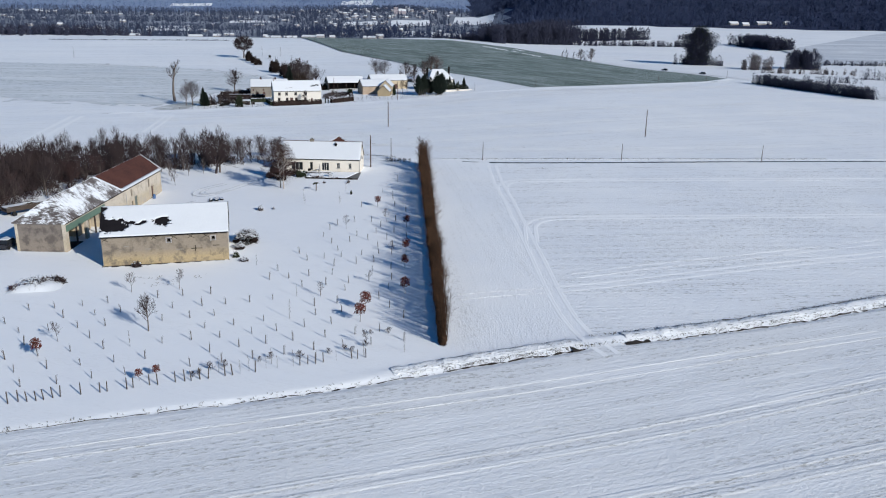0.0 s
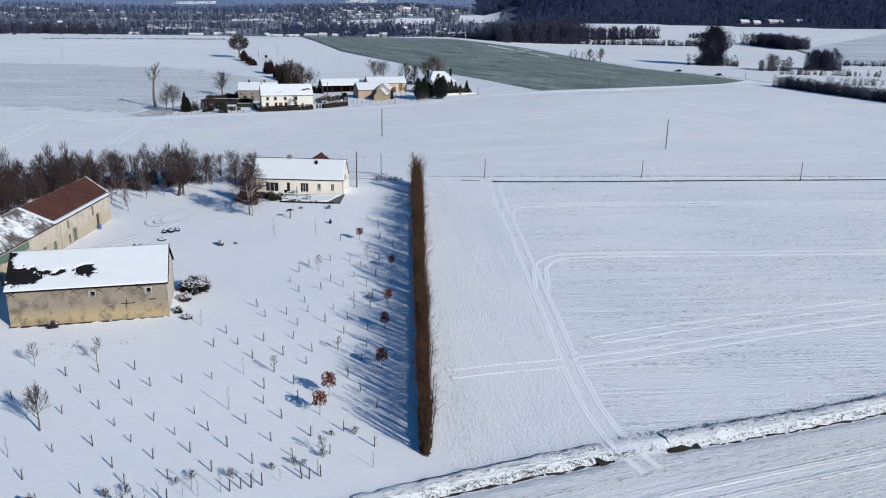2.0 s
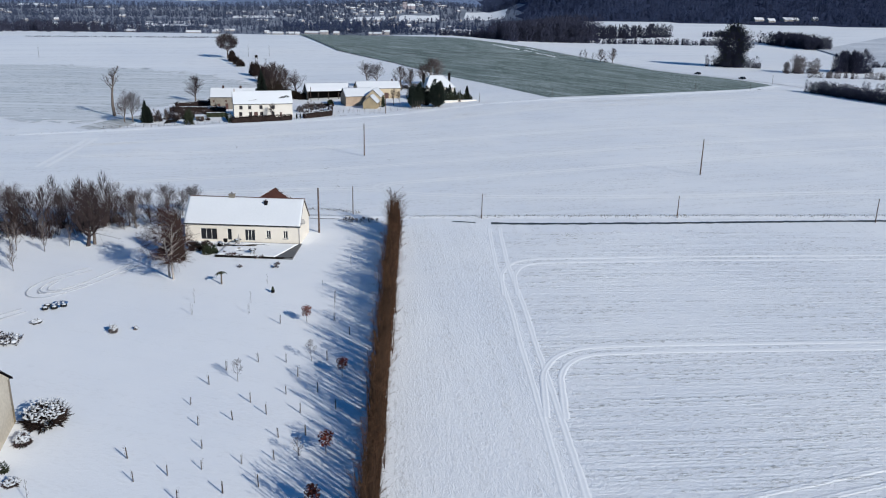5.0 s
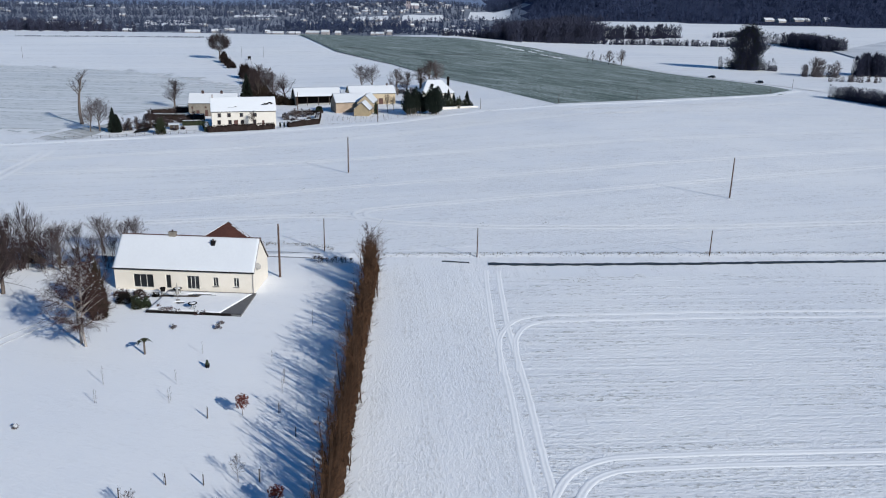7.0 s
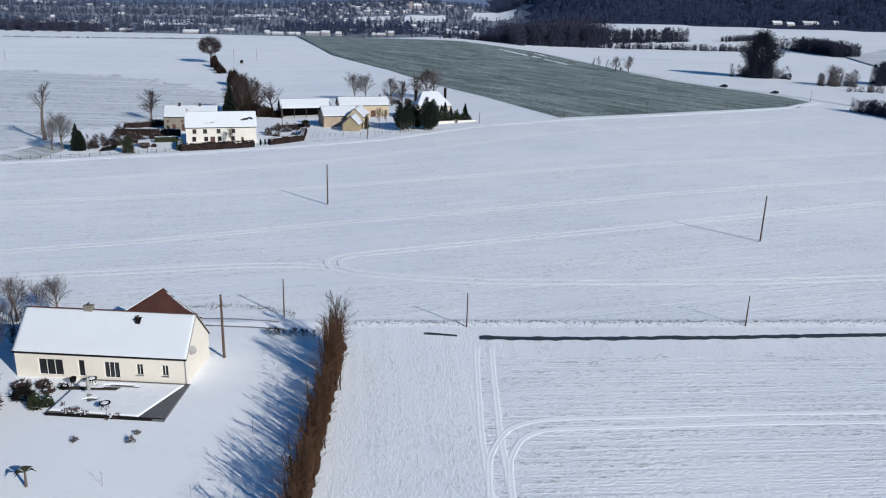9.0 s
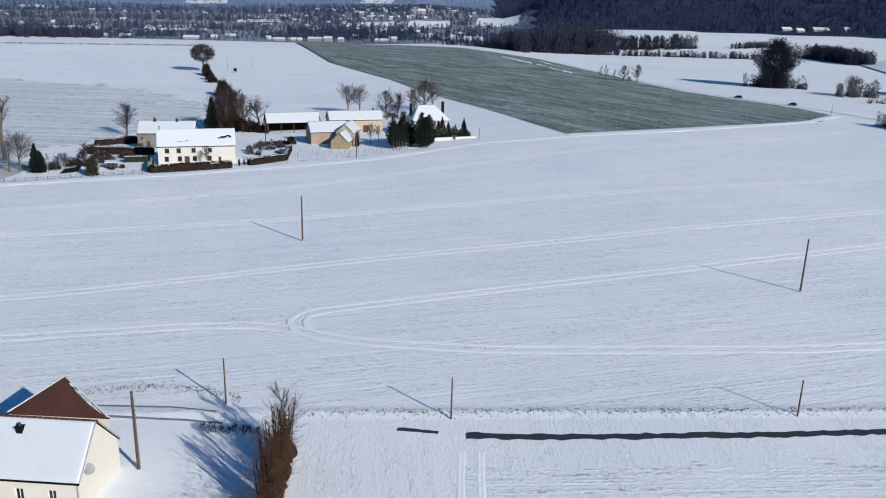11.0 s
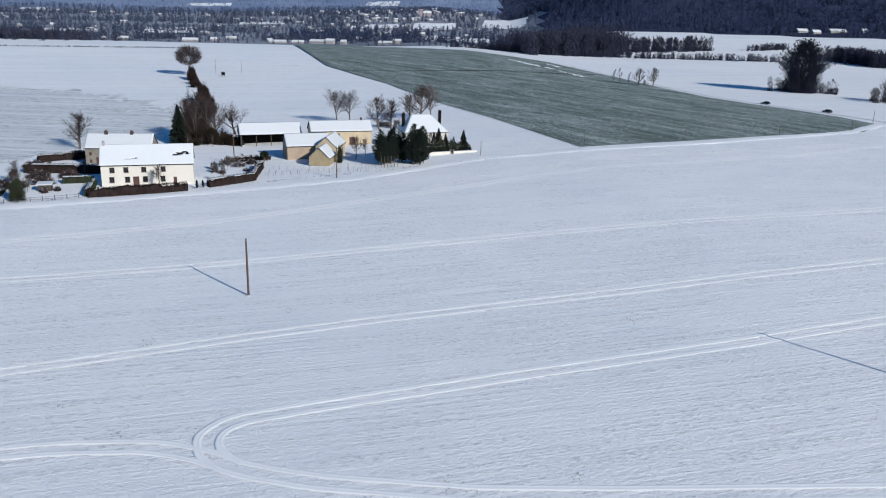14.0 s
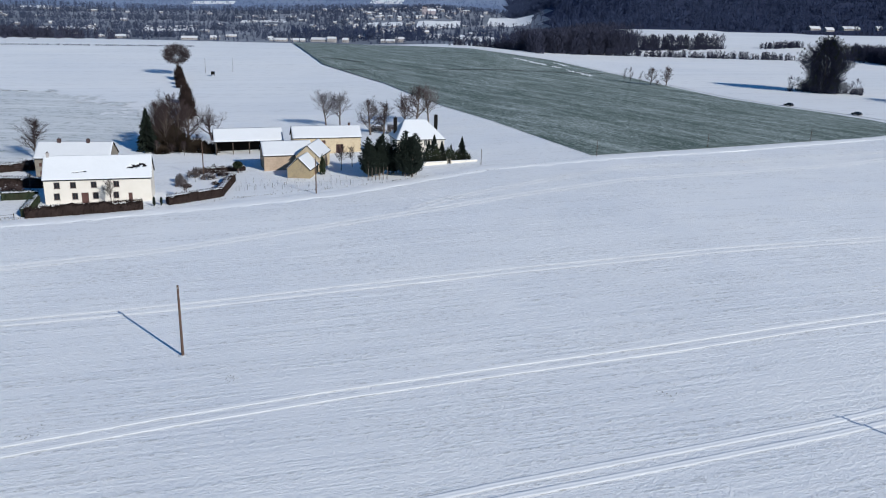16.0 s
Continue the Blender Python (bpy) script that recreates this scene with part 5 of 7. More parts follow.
STAKES_C = [(-31.9, 23.8), (-29.8, 15.6), (-30.3, 11.4), (-29, 19.7), (-27.8, 8.3), (-28.2, 4), (-29.7, 0.2), (-26.3, 1.3), (-25.8, 20.4), (-26.7, 12.2), (-23.9, 9.4), (-22.9, 13.4), (-24.9, 5.3), (-21.7, 6.2), (-22.7, 2), (-22.7, 21.2), (-24.2, 29.7), (-23.3, 33.6)]
STAKES_D = [(-21.3, 30.1), (-20.8, 10.1), (-17.3, 11.3), (-18.4, 7), (-19.1, 3), (-15.6, 4.1), (-18.9, 26.3), (-18.3, 31.1), (-15.4, 27), (-15.9, 22.7), (-14.7, 31.7), (-14.6, 35.8), (-16.4, 39.6), (-19.1, 38.8), (-13.6, 40.4), (-12, 27.8), (-11, 36.8), (-16.5, 18.6)]
STAKES_E = [(-16.1, 15.3), (-13.4, 19.5), (-13.8, 12.1), (-14.4, 7.9), (-10.6, 8.6), (-12, 5.1), (-12.4, 24.5), (-12.6, 16.2), (-20.7, 42.4), (-17.3, 52.1), (-16.3, 56.5), (-15.1, 59.8), (-15.6, 48), (-14.3, 43.8), (-11.8, 61.8), (-12.4, 48.9), (-11.2, 52.4), (-10.2, 41.2)]
STAKES_F = [(-9.2, 49.9), (-7.7, 54.1), (-8.6, 61.7), (-6.9, 58.1), (-10.7, 72.8), (-7.4, 45.5), (-7.3, 41.7), (-4.4, 54.4), (-5.8, 50.1), (-4.8, 45.8), (-5.1, 42.3), (-8.1, 37.6), (-8.4, 33.1), (-5.4, 33.9), (-5.4, 29.1), (-6, 25.2), (-8.9, 28.5), (-7.4, 21.1)]
STAKES_G = [(-5.9, 17.6), (-3.8, 73.6), (-3.9, 62), (-1.6, 69.1), (-2.2, 50.7), (-3.4, 25.8), (-4.1, 13.8), (-4.3, 6.4), (-7.4, 9.4), (-8.5, 5.4), (-9.1, 1.7)]
for x, y in STAKES_A + STAKES_B + STAKES_C + STAKES_D + STAKES_E + STAKES_F + STAKES_G:
    stand(STK, x, y, R.uniform(0.7, 1.0), R.uniform(0, 360), R.uniform(-4, 4))
discard(STK)

post = thing("fence_post", pose(0, 0, 0), "short dark fence post at the orchard's edge", "post", "orchard fence")
part("shaft", Geo().tube((0, 0, -0.2), (0, 0, 1.25), 0.065, 0.055, 7, True), M_WOOD, post)
part("point", Geo().tube((0, 0, 1.25), (0, 0, 1.34), 0.055, 0.02, 7, True), M_WOOD, post)
FENCE = [(-46.9, -7.8), (-46, -7.4), (-45.1, -7.4), (-44.2, -7.3), (-43.5, -7.1), (-42.7, -6.7), (-42, -6.5), (-40, -6.1), (-38.1, -5.7), (-37.4, -5.5), (-35.4, -5.1), (-34.8, -4.8), (-33.2, -4.2), (-32.3, -4.2), (-30.5, -3.7), (-29.5, -3.5), (-28.8, -3.4), (-27.9, -3.1), (-27, -3), (-25.2, -2.4), (-24.4, -2.2), (-21.9, -1.6), (-16.9, -0.1), (-16, 0.2), (-15.1, 0.3), (-14.2, 0.6), (-10.8, 1.5), (-10.1, 1.4)]
for x, y in FENCE:
    stand(post, x, y, R.uniform(0.9, 1.15), R.uniform(0, 360), R.uniform(-6, 6))
discard(post)

stand(kinds["small"], -37.3, 10.8, 1.1, 30, label="bare orchard tree with a rounded crown")
stand(kinds["sapling"], -43.5, 25.1, 1.15, 80)
stand(kinds["sapling"], -36.8, 25.8, 1.15, 200)
stand(kinds["sapling"], -47.6, 8, 1.0, 20)
for x, y, s in ((-9.3, 16.6, 1.15), (-10, 12.7, 1.1), (-7.3, 73.2, 0.95), (-1.9, 58, 0.95), (-2.6, 42.5, 1), (-3.1, 34.3, 0.95), (-3.5, 23, 1.05), (-48.4, 3.8, 0.95), (-34.6, -3.1, 0.6), (-32.9, -2.2, 0.6)):
    stand(kinds["brown"], x, y, s, R.uniform(0, 360))
for x, y in ((-38.3, 6.2), (-19.3, 22.2), (-23.6, -1.9), (-19.5, -0.7), (-12.7, 1.1), (-23.2, 80.1), (-15.6, 80), (-4.1, 79.9), (-15, 0.9), (-20.8, -0.6), (-22.7, -1.3), (-17.7, -0.2), (-4.4, 2.9), (-4, 79.9), (-27, 36.4), (-20.3, 0.4), (-26.1, -1.5), (-9.4, 1.9)):
    stand(kinds["whip"], x, y, R.uniform(0.7, 1.1), R.uniform(0, 360))
stand(kinds["whip"], -19.5, 14.2, 1.35, 40, label="tall thin bare sapling standing in the snow")
for x, y in ((-13.3, 57.1), (-5.7, 62), (-5.1, 41.7), (-8.9, 28), (-9.1, 5.1), (-15.9, 22.3)):
    stand(kinds["sapling"], x, y, R.uniform(0.7, 1.0), R.uniform(0, 360))
for x, y in ((-20.7, 1.9), (-17, 1.8), (-13.6, 2.9), (-11.7, 3.6), (-10.8, 3.5), (-9.1, 4.8), (-6.2, 8.8), (-8.5, 8.5), (-25.8, -0.1), (-28.2, -2), (-28.9, -2.5), (-21.9, 1.2), (-27.2, -0.8)):
    stand(kinds["scrub"], x, y, R.uniform(0.22, 0.36), R.uniform(0, 360))

for x, y in ((-22.7, 76), (-15.2, 76.4), (-14.4, 87.2), (-6.2, 85.5), (-4, 77.8), (-2.5, 95.6), (-22.5, 76), (-15.3, 76)):
    stand(kinds["whip"], x, y, R.uniform(0.6, 0.95), R.uniform(0, 360), label="thin bare garden sapling in a dimple of snow")

# birch, big trees and the tree belt by the cream house
birch = tree_kind("birch", grow(41, 11, 0.24, 0.36, 22, 13, 11, 0.17, 0.6, 0.022, 0.14, 0.2), M_BIRCH, plain("birch_twigs", (0.058, 0.036, 0.034), 0.9, 0.3, 5, 0.4, 0.0), "birch with white bark and drooping reddish twigs")
stand(birch, -28.4, 89.5, 1.0, 10, 4)
stand(birch, -29.2, 90.3, 1.05, 150, -6)
discard(birch)

stand(kinds["belt"], -31.3, 100.9, 0.9, 70)
shrub_late = [(-32.1, 101.3, 4.5, 2.0)]
stand(kinds["round"], -45.7, 106.8, 1.0, 45, label="round-crowned bare tree beside the drive")
for k, (x, y) in enumerate(((-87.2, 65.4), (-85.9, 71.1), (-84.8, 76.8), (-87.1, 82.5), (-84.4, 88.1), (-85.7, 93.8), (-82.1, 98.4), (-85, 102.2), (-78.9, 104), (-80.7, 108.6), (-74.7, 107.6), (-76.6, 112.3), (-70.7, 110.4), (-72.6, 114.1), (-66.6, 112.6), (-68.5, 116.8), (-62.5, 114.9), (-64.5, 118.7), (-58.5, 116.7), (-54.5, 117.6), (-50.5, 115.7), (-47.5, 117.6), (-42.6, 118.5), (-37.5, 117.5), (-89.8, 76.9), (-90.4, 90.1), (-88.1, 98.5), (-83.6, 112.3), (-78.5, 116.9), (-35.6, 112.8), (-33.6, 115.6), (-59.6, 120.6), (-53.7, 121.6), (-93.4, 61.7), (-95.3, 67.4), (-93, 73.1), (-95.8, 80.7), (-93.6, 85.4), (-96.4, 93.9), (-92.2, 96.6), (-92, 104.1), (-87.8, 107.8))):
    stand(kinds[("belt", "red", "belt", "slim")[k % 4] if k < 16 or k > 23 else ("slim", "broad", "belt")[k % 3]], x, y, R.uniform(0.7, 0.95) * (0.82 if k > 18 else 1.0), R.uniform(0, 360))
for k in range(26):
    f = k / 26
    x, y = (-89 + 26 * f * 1.3, 56 + 84 * f) if f < 0.55 else (-73 + 34 * (f - 0.55) / 0.45, 113 + 7 * (f - 0.55) / 0.45)
    stand(kinds[("belt", "red", "belt")[k % 3]], x + R.gauss(0, 2.2), y + R.gauss(0, 2.2), R.uniform(0.7, 1.0), R.uniform(0, 360))
for k in range(44):
    f = k / 44
    x, y = (-86 + 20 * f * 1.4, 60 + 75 * f) if f < 0.55 else (-70 + 36 * (f - 0.55) / 0.45, 111 + 7 * (f - 0.55) / 0.45)
    stand(kinds["scrub"], x + R.gauss(0, 2), y + R.gauss(0, 2), R.uniform(0.6, 1.2), R.uniform(0, 360))
for x, y, s in ((-43.6, 120.5, 0.7), (-40.1, 119.5, 0.75), (-37.2, 121, 0.7), (-35.3, 123.6, 0.65), (-33.5, 126, 0.6), (-41.5, 115.7, 0.5), (-37.8, 123.6, 0.65)):
    stand(kinds[R.choice(("slim", "broad", "belt"))], x, y, s, R.uniform(0, 360))


def shrub(x, y, w, h, material, label, snow=0.5, name="bush", category="bush", n=520):
    """A rounded bush of many short twigs, partly under snow."""
    b = thing(name, turned(x, y, R.uniform(0, 360)), label, category)
    r = random.Random(int(x * 10 + y))
    g, s = Geo(), Geo()
    for _ in range(n):
        d = Vector((r.gauss(0, 1), r.gauss(0, 1), abs(r.gauss(0, 1)))).normalized()
        p = Vector((d.x * w / 2, d.y * w / 2, d.z * h)) * r.uniform(0.55, 1.0) * (1 + 0.3 * wob(d.x * 3, d.y * 3, 1, x))
        q = 0.07 * max(1.0, w / 4.5)
        g.tube(p * 0.7, p + Vector((r.gauss(0, .1), r.gauss(0, .1), r.gauss(0, .1))) * (q / 0.07), q, 0, 3)
        if d.z > 0.5 and r.random() < snow:
            q = p * 1.03
            k = r.uniform(0.07, 0.16)
            s.add([(q.x - k, q.y - k * .6, q.z), (q.x + k, q.y - k * .7, q.z), (q.x + k * .8, q.y + k, q.z), (q.x - k, q.y + k * .8, q.z), (q.x, q.y, q.z + k * 0.5), (q.x, q.y, q.z - k * .4)],
                  [(0, 1, 4), (1, 2, 4), (2, 3, 4), (3, 0, 4), (1, 0, 5), (2, 1, 5), (3, 2, 5), (0, 3, 5)])
    tagged(part("foliage", g, material, b), kind="stuff")
    if s.v:
        tagged(part("snow_cap", s, M_SNOW, b, "clumps of snow"), kind="stuff")
    return b


shrub(-30.6, 49.0, 5.0, 2.5, M_BEECHHEDGE, "large dark bush covered with clumps of snow", 0.95, n=1250)
shrub(-29.8, 98.0, 2.8, 8.4, M_IVYBROWN, "ragged old spruce with brown-green boughs dusted with snow", 0.1, "spruce", "spruce", 1900)
shrub(-31.2, 101.0, 4.4, 5.0, M_TWIG, "dense tangle of dark twigs behind the birches", 0.0, n=1200)
for x, y, w, h in shrub_late:
    shrub(x, y, w, h, M_TWIG, "dense dark ivy-grown growth beside the house", 0.0, n=900)
for x, y, s in ((-61.5, 98.5, 0.55), (-58.8, 101, 0.5), (-55.5, 99, 0.52), (-53.6, 94.6, 0.5), (-57.2, 104, 0.6), (-52.5, 103.5, 0.5), (-49.5, 106, 0.5), (-65, 103, 0.6), (-63, 107, 0.62), (-60, 108, 0.6), (-55, 109, 0.55), (-67.5, 97, 0.55)):
    stand(kinds["slim"], x, y, s, R.uniform(0, 360), label="young slim tree in the snow before the tree belt")
shrub(-31.1, 45.2, 2.0, 1.2, M_TWIG, "low bush under snow at the barn's corner", 0.6)
shrub(-31, 40.8, 1.3, 1.0, M_EVERGREEN, "dark evergreen bush at the barn's corner", 0.1)
shrub(-29.4, 38.7, 1.5, 0.6, M_TWIG, "low bush sprinkled with snow", 0.5)
shrub(-45.9, 36.4, 1.8, 0.9, M_TWIG, "dark bush against the barn wall", 0.1)
mound = thing("snow_mound", turned(-57.7, 27.4, 8), "mound of earth under snow with dry growth on its edges", "mound")
g = Geo()
g.smooth = True
for i in range(13):
    for j in range(9):
        u, v = i / 6 - 1, j / 4 - 1
        g.v.append((u * 3.6 + 0.3 * v, v * 2.0, 1.05 * max(0.0, 1 - u * u) ** 0.8 * max(0.0, 1 - v * v) ** 0.8 * (1 + 0.5 * wob(u * 3, v * 3, 0.8, 7)) - 0.06))
for i in range(12):
    for j in range(8):
        g.f.append((i * 9 + j, (i + 1) * 9 + j, (i + 1) * 9 + j + 1, i * 9 + j + 1))
part("snow_cover", g, M_SNOW, mound)
shrub(-58.0, 28.0, 5.6, 1.5, M_TWIG, "wiry brush growing through a snow mound", 0.9, n=520)
shrub(-55.3, 29.0, 3.0, 1.5, M_TWIG, "tuft of tall dark dry growth beside a snow mound", 0.1, n=330)
shrub(-57.1, 29.3, 2.2, 1.2, M_TWIG, "dark dry growth on a snow mound", 0.1, n=240)
shrub(-60.3, 26.4, 2.6, 1.0, M_TWIG_RED, "dark dry growth at the foot of a snow mound", 0.15, n=260)
shrub(-79.2, 91.0, 3.2, 2.2, M_TWIG, "round dark bush dusted with snow beside the long barn", 0.3, n=700)
for lx, ly, w, h in ((9.6, -7.3, 1.5, 0.6), (10.6, -7.2, 1.6, 0.7), (11.7, -7.4, 1.3, 0.5), (14.3, -7.6, 1.2, 0.5), (15.2, -7.6, 1.0, 0.5), (8.6, -6.2, 1.2, 0.5)):
    p = TER @ Vector((lx, ly, 0))
    shrub(p.x, p.y, w, h, M_TWIG_RED, "low reddish garden plant on the terrace edge", 0.12, n=170)
for lx, ly, w, h, m in ((5.9, -6.6, 2.0, 2.1, M_EVERGREEN), (6.9, -6.0, 1.4, 1.6, M_EVERGREEN), (3.4, -4.6, 3.2, 1.5, M_BLACK), (5.4, -3.2, 1.6, 0.8, M_TWIG), (4.2, -2.0, 2.0, 0.9, M_TWIG), (6.6, -2.2, 1.2, 0.6, M_BLACK), (2.0, -2.6, 2.4, 1.1, M_TWIG)):
    p = TER @ Vector((lx, ly, 0))
    shrub(p.x, p.y, w, h, m, "dark evergreen garden bush beside the terrace" if m != M_TWIG else "bare garden bush beside the terrace", 0.03, n=520)
for k in range(9):
    stand(kinds["scrub"], -4.6 + 0.72 * k, 119.4 - 0.08 * k + R.gauss(0, 0.15), R.uniform(0.28, 0.42), R.uniform(0, 360), label="low dark shrub in a row by the gate")

palm = thing("palm", turned(-21.0, 87.3, 0), "small palm with drooping fronds in the snow", "palm")
part("trunk", Geo().tube((0, 0, -0.1), (0.05, 0, 1.5), 0.13, 0.10, 8), M_BARK, palm)
for k in range(9):
    d = rnd_dir(R, 0.25)
    side = Vector((-d.y, d.x, 0)) * 0.16
    base = Vector((0.05, 0, 1.45))
    a, b = base + d * 0.55 + Vector((0, 0, 0.15)), base + d * 1.0 - Vector((0, 0, 0.35))
    up = Vector((0, 0, 0.03))
    part("frond", Geo().add([tuple(base), tuple(a + side), tuple(b), tuple(a - side), tuple(a + up * 3)], [(0, 1, 4), (1, 2, 4), (2, 3, 4), (3, 0, 4), (0, 3, 2, 1)]), M_EVERGREEN, palm)


# tufts of dry grass along the ditch and the road bank
def tufts(n, where, seed, size):
    r = random.Random(seed)
    g = Geo()
    for _ in range(n):
        x, y = where(r)
        z = gz(x, y)
        for k in range(3):
            g.tube((x, y, z - 0.02), (x + r.gauss(0, 0.12), y + r.gauss(0, 0.12), z + size * r.uniform(0.4, 1.1)), 0.022, 0, 3)
    return g


def along_ditch(r):
    x = r.uniform(-48, 110) if r.random() < 0.35 else r.uniform(0, 80)
    return x, ditch_y(x) + (r.gauss(0.5, 0.28) if x < 20 or r.random() < 0.5 else r.gauss(3.1, 0.25))


solo("grass_tufts", tufts(1700, along_ditch, 3, 0.24), M_GRASS, "dry grass tufts along the ditch", "grass", kind="stuff")
solo("bank_tufts", tufts(1000, lambda r: (r.uniform(5, 120), 123.2 + r.gauss(0, 0.45)), 4, 0.25), M_GRASS, "dry grass on the road bank", "grass", kind="stuff")
solo("verge_tufts", tufts(260, lambda r: (lambda x: (x, 129.6 - 0.03 * (x + 12) ** 2 + r.gauss(0, 0.5)))(r.uniform(-22, -2)), 6, 0.3), M_GRASS, "dry grass on the drive's bank", "grass", kind="stuff")
for x0, x1, w in ((-46, -21, 0.05), (-21, -1, 0.07), (0, 17.4, 0.10), (16.8, 18.2, 0.4), (24.2, 27.7, 0.3), (28.8, 65, 0.10), (65, 114, 0.09)):
    strip("ditch_bed", [(x, ditch_y(x) + 0.1) for x in np.arange(x0, x1 + 0.1, (x1 - x0) / max(4, int((x1 - x0) / 2)))], w, M_DARKBROWN, "wet dark soil along the ditch", 0.04, 1.8, 0.4)
for x0, x1, up in ((-4, 17.5, 2.9), (24.5, 63, 3.05), (63, 110, 2.95)):
    strip("ditch_edge", [(x, ditch_y(x) + up) for x in np.arange(x0, x1 + 0.1, (x1 - x0) / int((x1 - x0) / 2))], 0.06, M_DARKBROWN, "thin line of bare earth above the ditch", 0.05, 1.9, 0.4)
solo("lane_tufts", tufts(650, lambda r: (lambda f: (-112 + 187 * f + r.gauss(0, 0.6), 222.5 + (94 + 0) * f + 4 * math.sin(f * 3.1) * (1 - f) + r.gauss(0, 0.5)))(r.random()), 8, 0.4), M_GRASS, "dry grass along the farm lane", "grass", kind="stuff")
for x0, x1, w in ((-6, 18, 1.15), (24.5, 63, 1.3), (63, 104, 1.2)):
    strip("ditch_bank", [(x, ditch_y(x) + 1.75) for x in np.arange(x0, x1 + 0.1, (x1 - x0) / int((x1 - x0) / 1.5))], w, M_DITCHBANK, "lumpy snow bank along the ditch", 0.04, 0.45, 0.35, ((-1, -0.14), (-0.7, 0.0), (-0.3, 0.07), (0.1, 0.11), (0.5, 0.10), (0.85, 0.06), (1, -0.1)))
SPOTS = [(-44, 30.5), (-41.5, 31), (-38.5, 29), (-40.8, 28), (-35.5, 31.5), (-12, 174), (-16, 158), (-8, 151), (24.5, 142), (36, 142.4), (25.6, 141.4), (-40, 205), (52, 181), (35.5, 111), (36.4, 110.4), (4, 186)]


def on_spots(r):
    x, y = SPOTS[r.randrange(len(SPOTS))]
    return x + r.gauss(0, 0.5), y + r.gauss(0, 0.7)


solo("field_tufts", tufts(180, on_spots, 12, 0.16), M_GRASS, "small tufts of stubble poking through the snow", "grass", kind="stuff")
pipe = thing("culvert", turned(18.4, ditch_y(18.4), 15), "dark culvert pipe mouth under the field entrance", "culvert")
part("pipe", Geo().tube((-0.2, 0, -0.35), (5.4, 0, -0.35), 0.42, 0.42, 12), M_BLACK, pipe)
part("headwall", Geo().box(-0.35, -0.7, -0.8, -0.1, 0.7, -0.05), M_STONE, pipe)


# ---------- poles ----------
def utility_pole(x, y, h, r, label, steps=False, arms=False):
    p = thing("utility_pole", turned(x, y, R.uniform(-10, 10)), label, "utility pole")
    part("shaft", Geo().tube((0, 0, -0.3), (0, 0, h), r, r * 0.72, 10, True), M_POLE, p)
    if arms:
        part("insulator_bracket", Geo().box(-0.05, -0.22, h - 0.35, 0.05, 0.22, h - 0.28), M_METAL, p)
    for k in range(3):
        part("insulator", Geo().tube((0, 0.14 * (k - 1), h - 0.28), (0, 0.14 * (k - 1), h - 0.12), 0.04, 0.03, 6, True), M_CONCRETE, p)
    if steps:
        for k in range(14):
            part("rung", Geo().box(0.1, -0.14, 0.6 + k * 0.5, 0.2, 0.14, 0.68 + k * 0.5), M_CONCRETE, p)
    return p


utility_pole(-8.9, 112.9, 8.1, 0.17, "weathered wooden utility pole with rungs beside the cream house", True, True)
utility_pole(-3.4, 125.5, 5.5, 0.10, "thin wooden telephone pole on the road bank")
utility_pole(21.3, 122, 4.9, 0.10, "thin wooden telephone pole on the road bank")
utility_pole(59.9, 122.3, 4.4, 0.10, "thin wooden telephone pole on the road bank")
utility_pole(98.3, 118.8, 4.8, 0.10, "thin wooden telephone pole beside the road")
utility_pole(-3.0, 192.5, 8.9, 0.17, "brown wooden power pole alone in the snowy field", False, True)
utility_pole(80.1, 162.0, 8.8, 0.16, "brown wooden power pole alone in the snowy field", False, True)
utility_pole(2.8, 277.5, 8.2, 0.15, "wooden power pole beside the farm lane", False, True)
utility_pole(-27.0, 297.0, 8.6, 0.15, "wooden power pole in the farm garden", False, True)
utility_pole(42.2, 308.0, 4.2, 0.10, "thin pole by the farm wall")
for x, y, h in ((75.2, 319, 4.2), (113, 337, 4.2), (152, 352, 4.2), (186, 366, 4.0), (-100, 590, 9), (-86, 600, 8), (-240, 560, 8), (212, 396, 5)):
    utility_pole(x, y, h, 0.09, "distant thin pole at a field's edge")
for x, y in ((-3.0, 192.5), (80.1, 162.0)):
    solo("snow_heap", Geo().tube((x, y, gz(x, y) - 0.05), (x, y, gz(x, y) + 0.12), 0.8, 0.1, 10, True), M_SNOW, "small heap of snow at a pole's foot", "snow heap")

# ---------- yard things ----------
tarp = thing("tarpaulin", turned(-41.5, 79.8, 62), "crumpled blue tarpaulin weighted by tyres with snow", "tarpaulin")
part("sheet", Geo().slab([(-0.3, -0.9, 0.2), (1.3, -0.7, 0.3), (1.4, 0.6, 0.25), (0.4, 0.9, 0.3), (-0.7, 0.5, 0.2)], 0.22), M_BLUE, tarp)
for x, y, s in ((-0.9, -0.7, 0.6), (-0.8, 0.7, 0.6), (0.2, -1.2, 0.55), (-1.7, 0.1, 0.55)):
    ty = part("tyre", Geo().tube((x, y, 0.08), (x, y, 0.34), s * 0.75, s * 0.7, 12, True), M_RUBBER, tarp)
    part("snow_cap", Geo().tube((x, y, 0.34), (x, y, 0.46), s * 0.5, s * 0.25, 10, True), M_SNOW, ty)
part("snow_patch", snow_sheet(((-0.5, -0.6, 0.25), (1.2, -0.6, 0.32), (1.3, 0.6, 0.3), (-0.4, 0.6, 0.27)), lambda u, v: wob(u * 6, v * 5, 0.8, 9) > 0.0, 0.08, 0.12), M_SNOW, tarp, "patches of snow")
deb = thing("timber_heap", turned(-43.8, 67.5, 8), "heap of old beams and branches under snow", "heap")
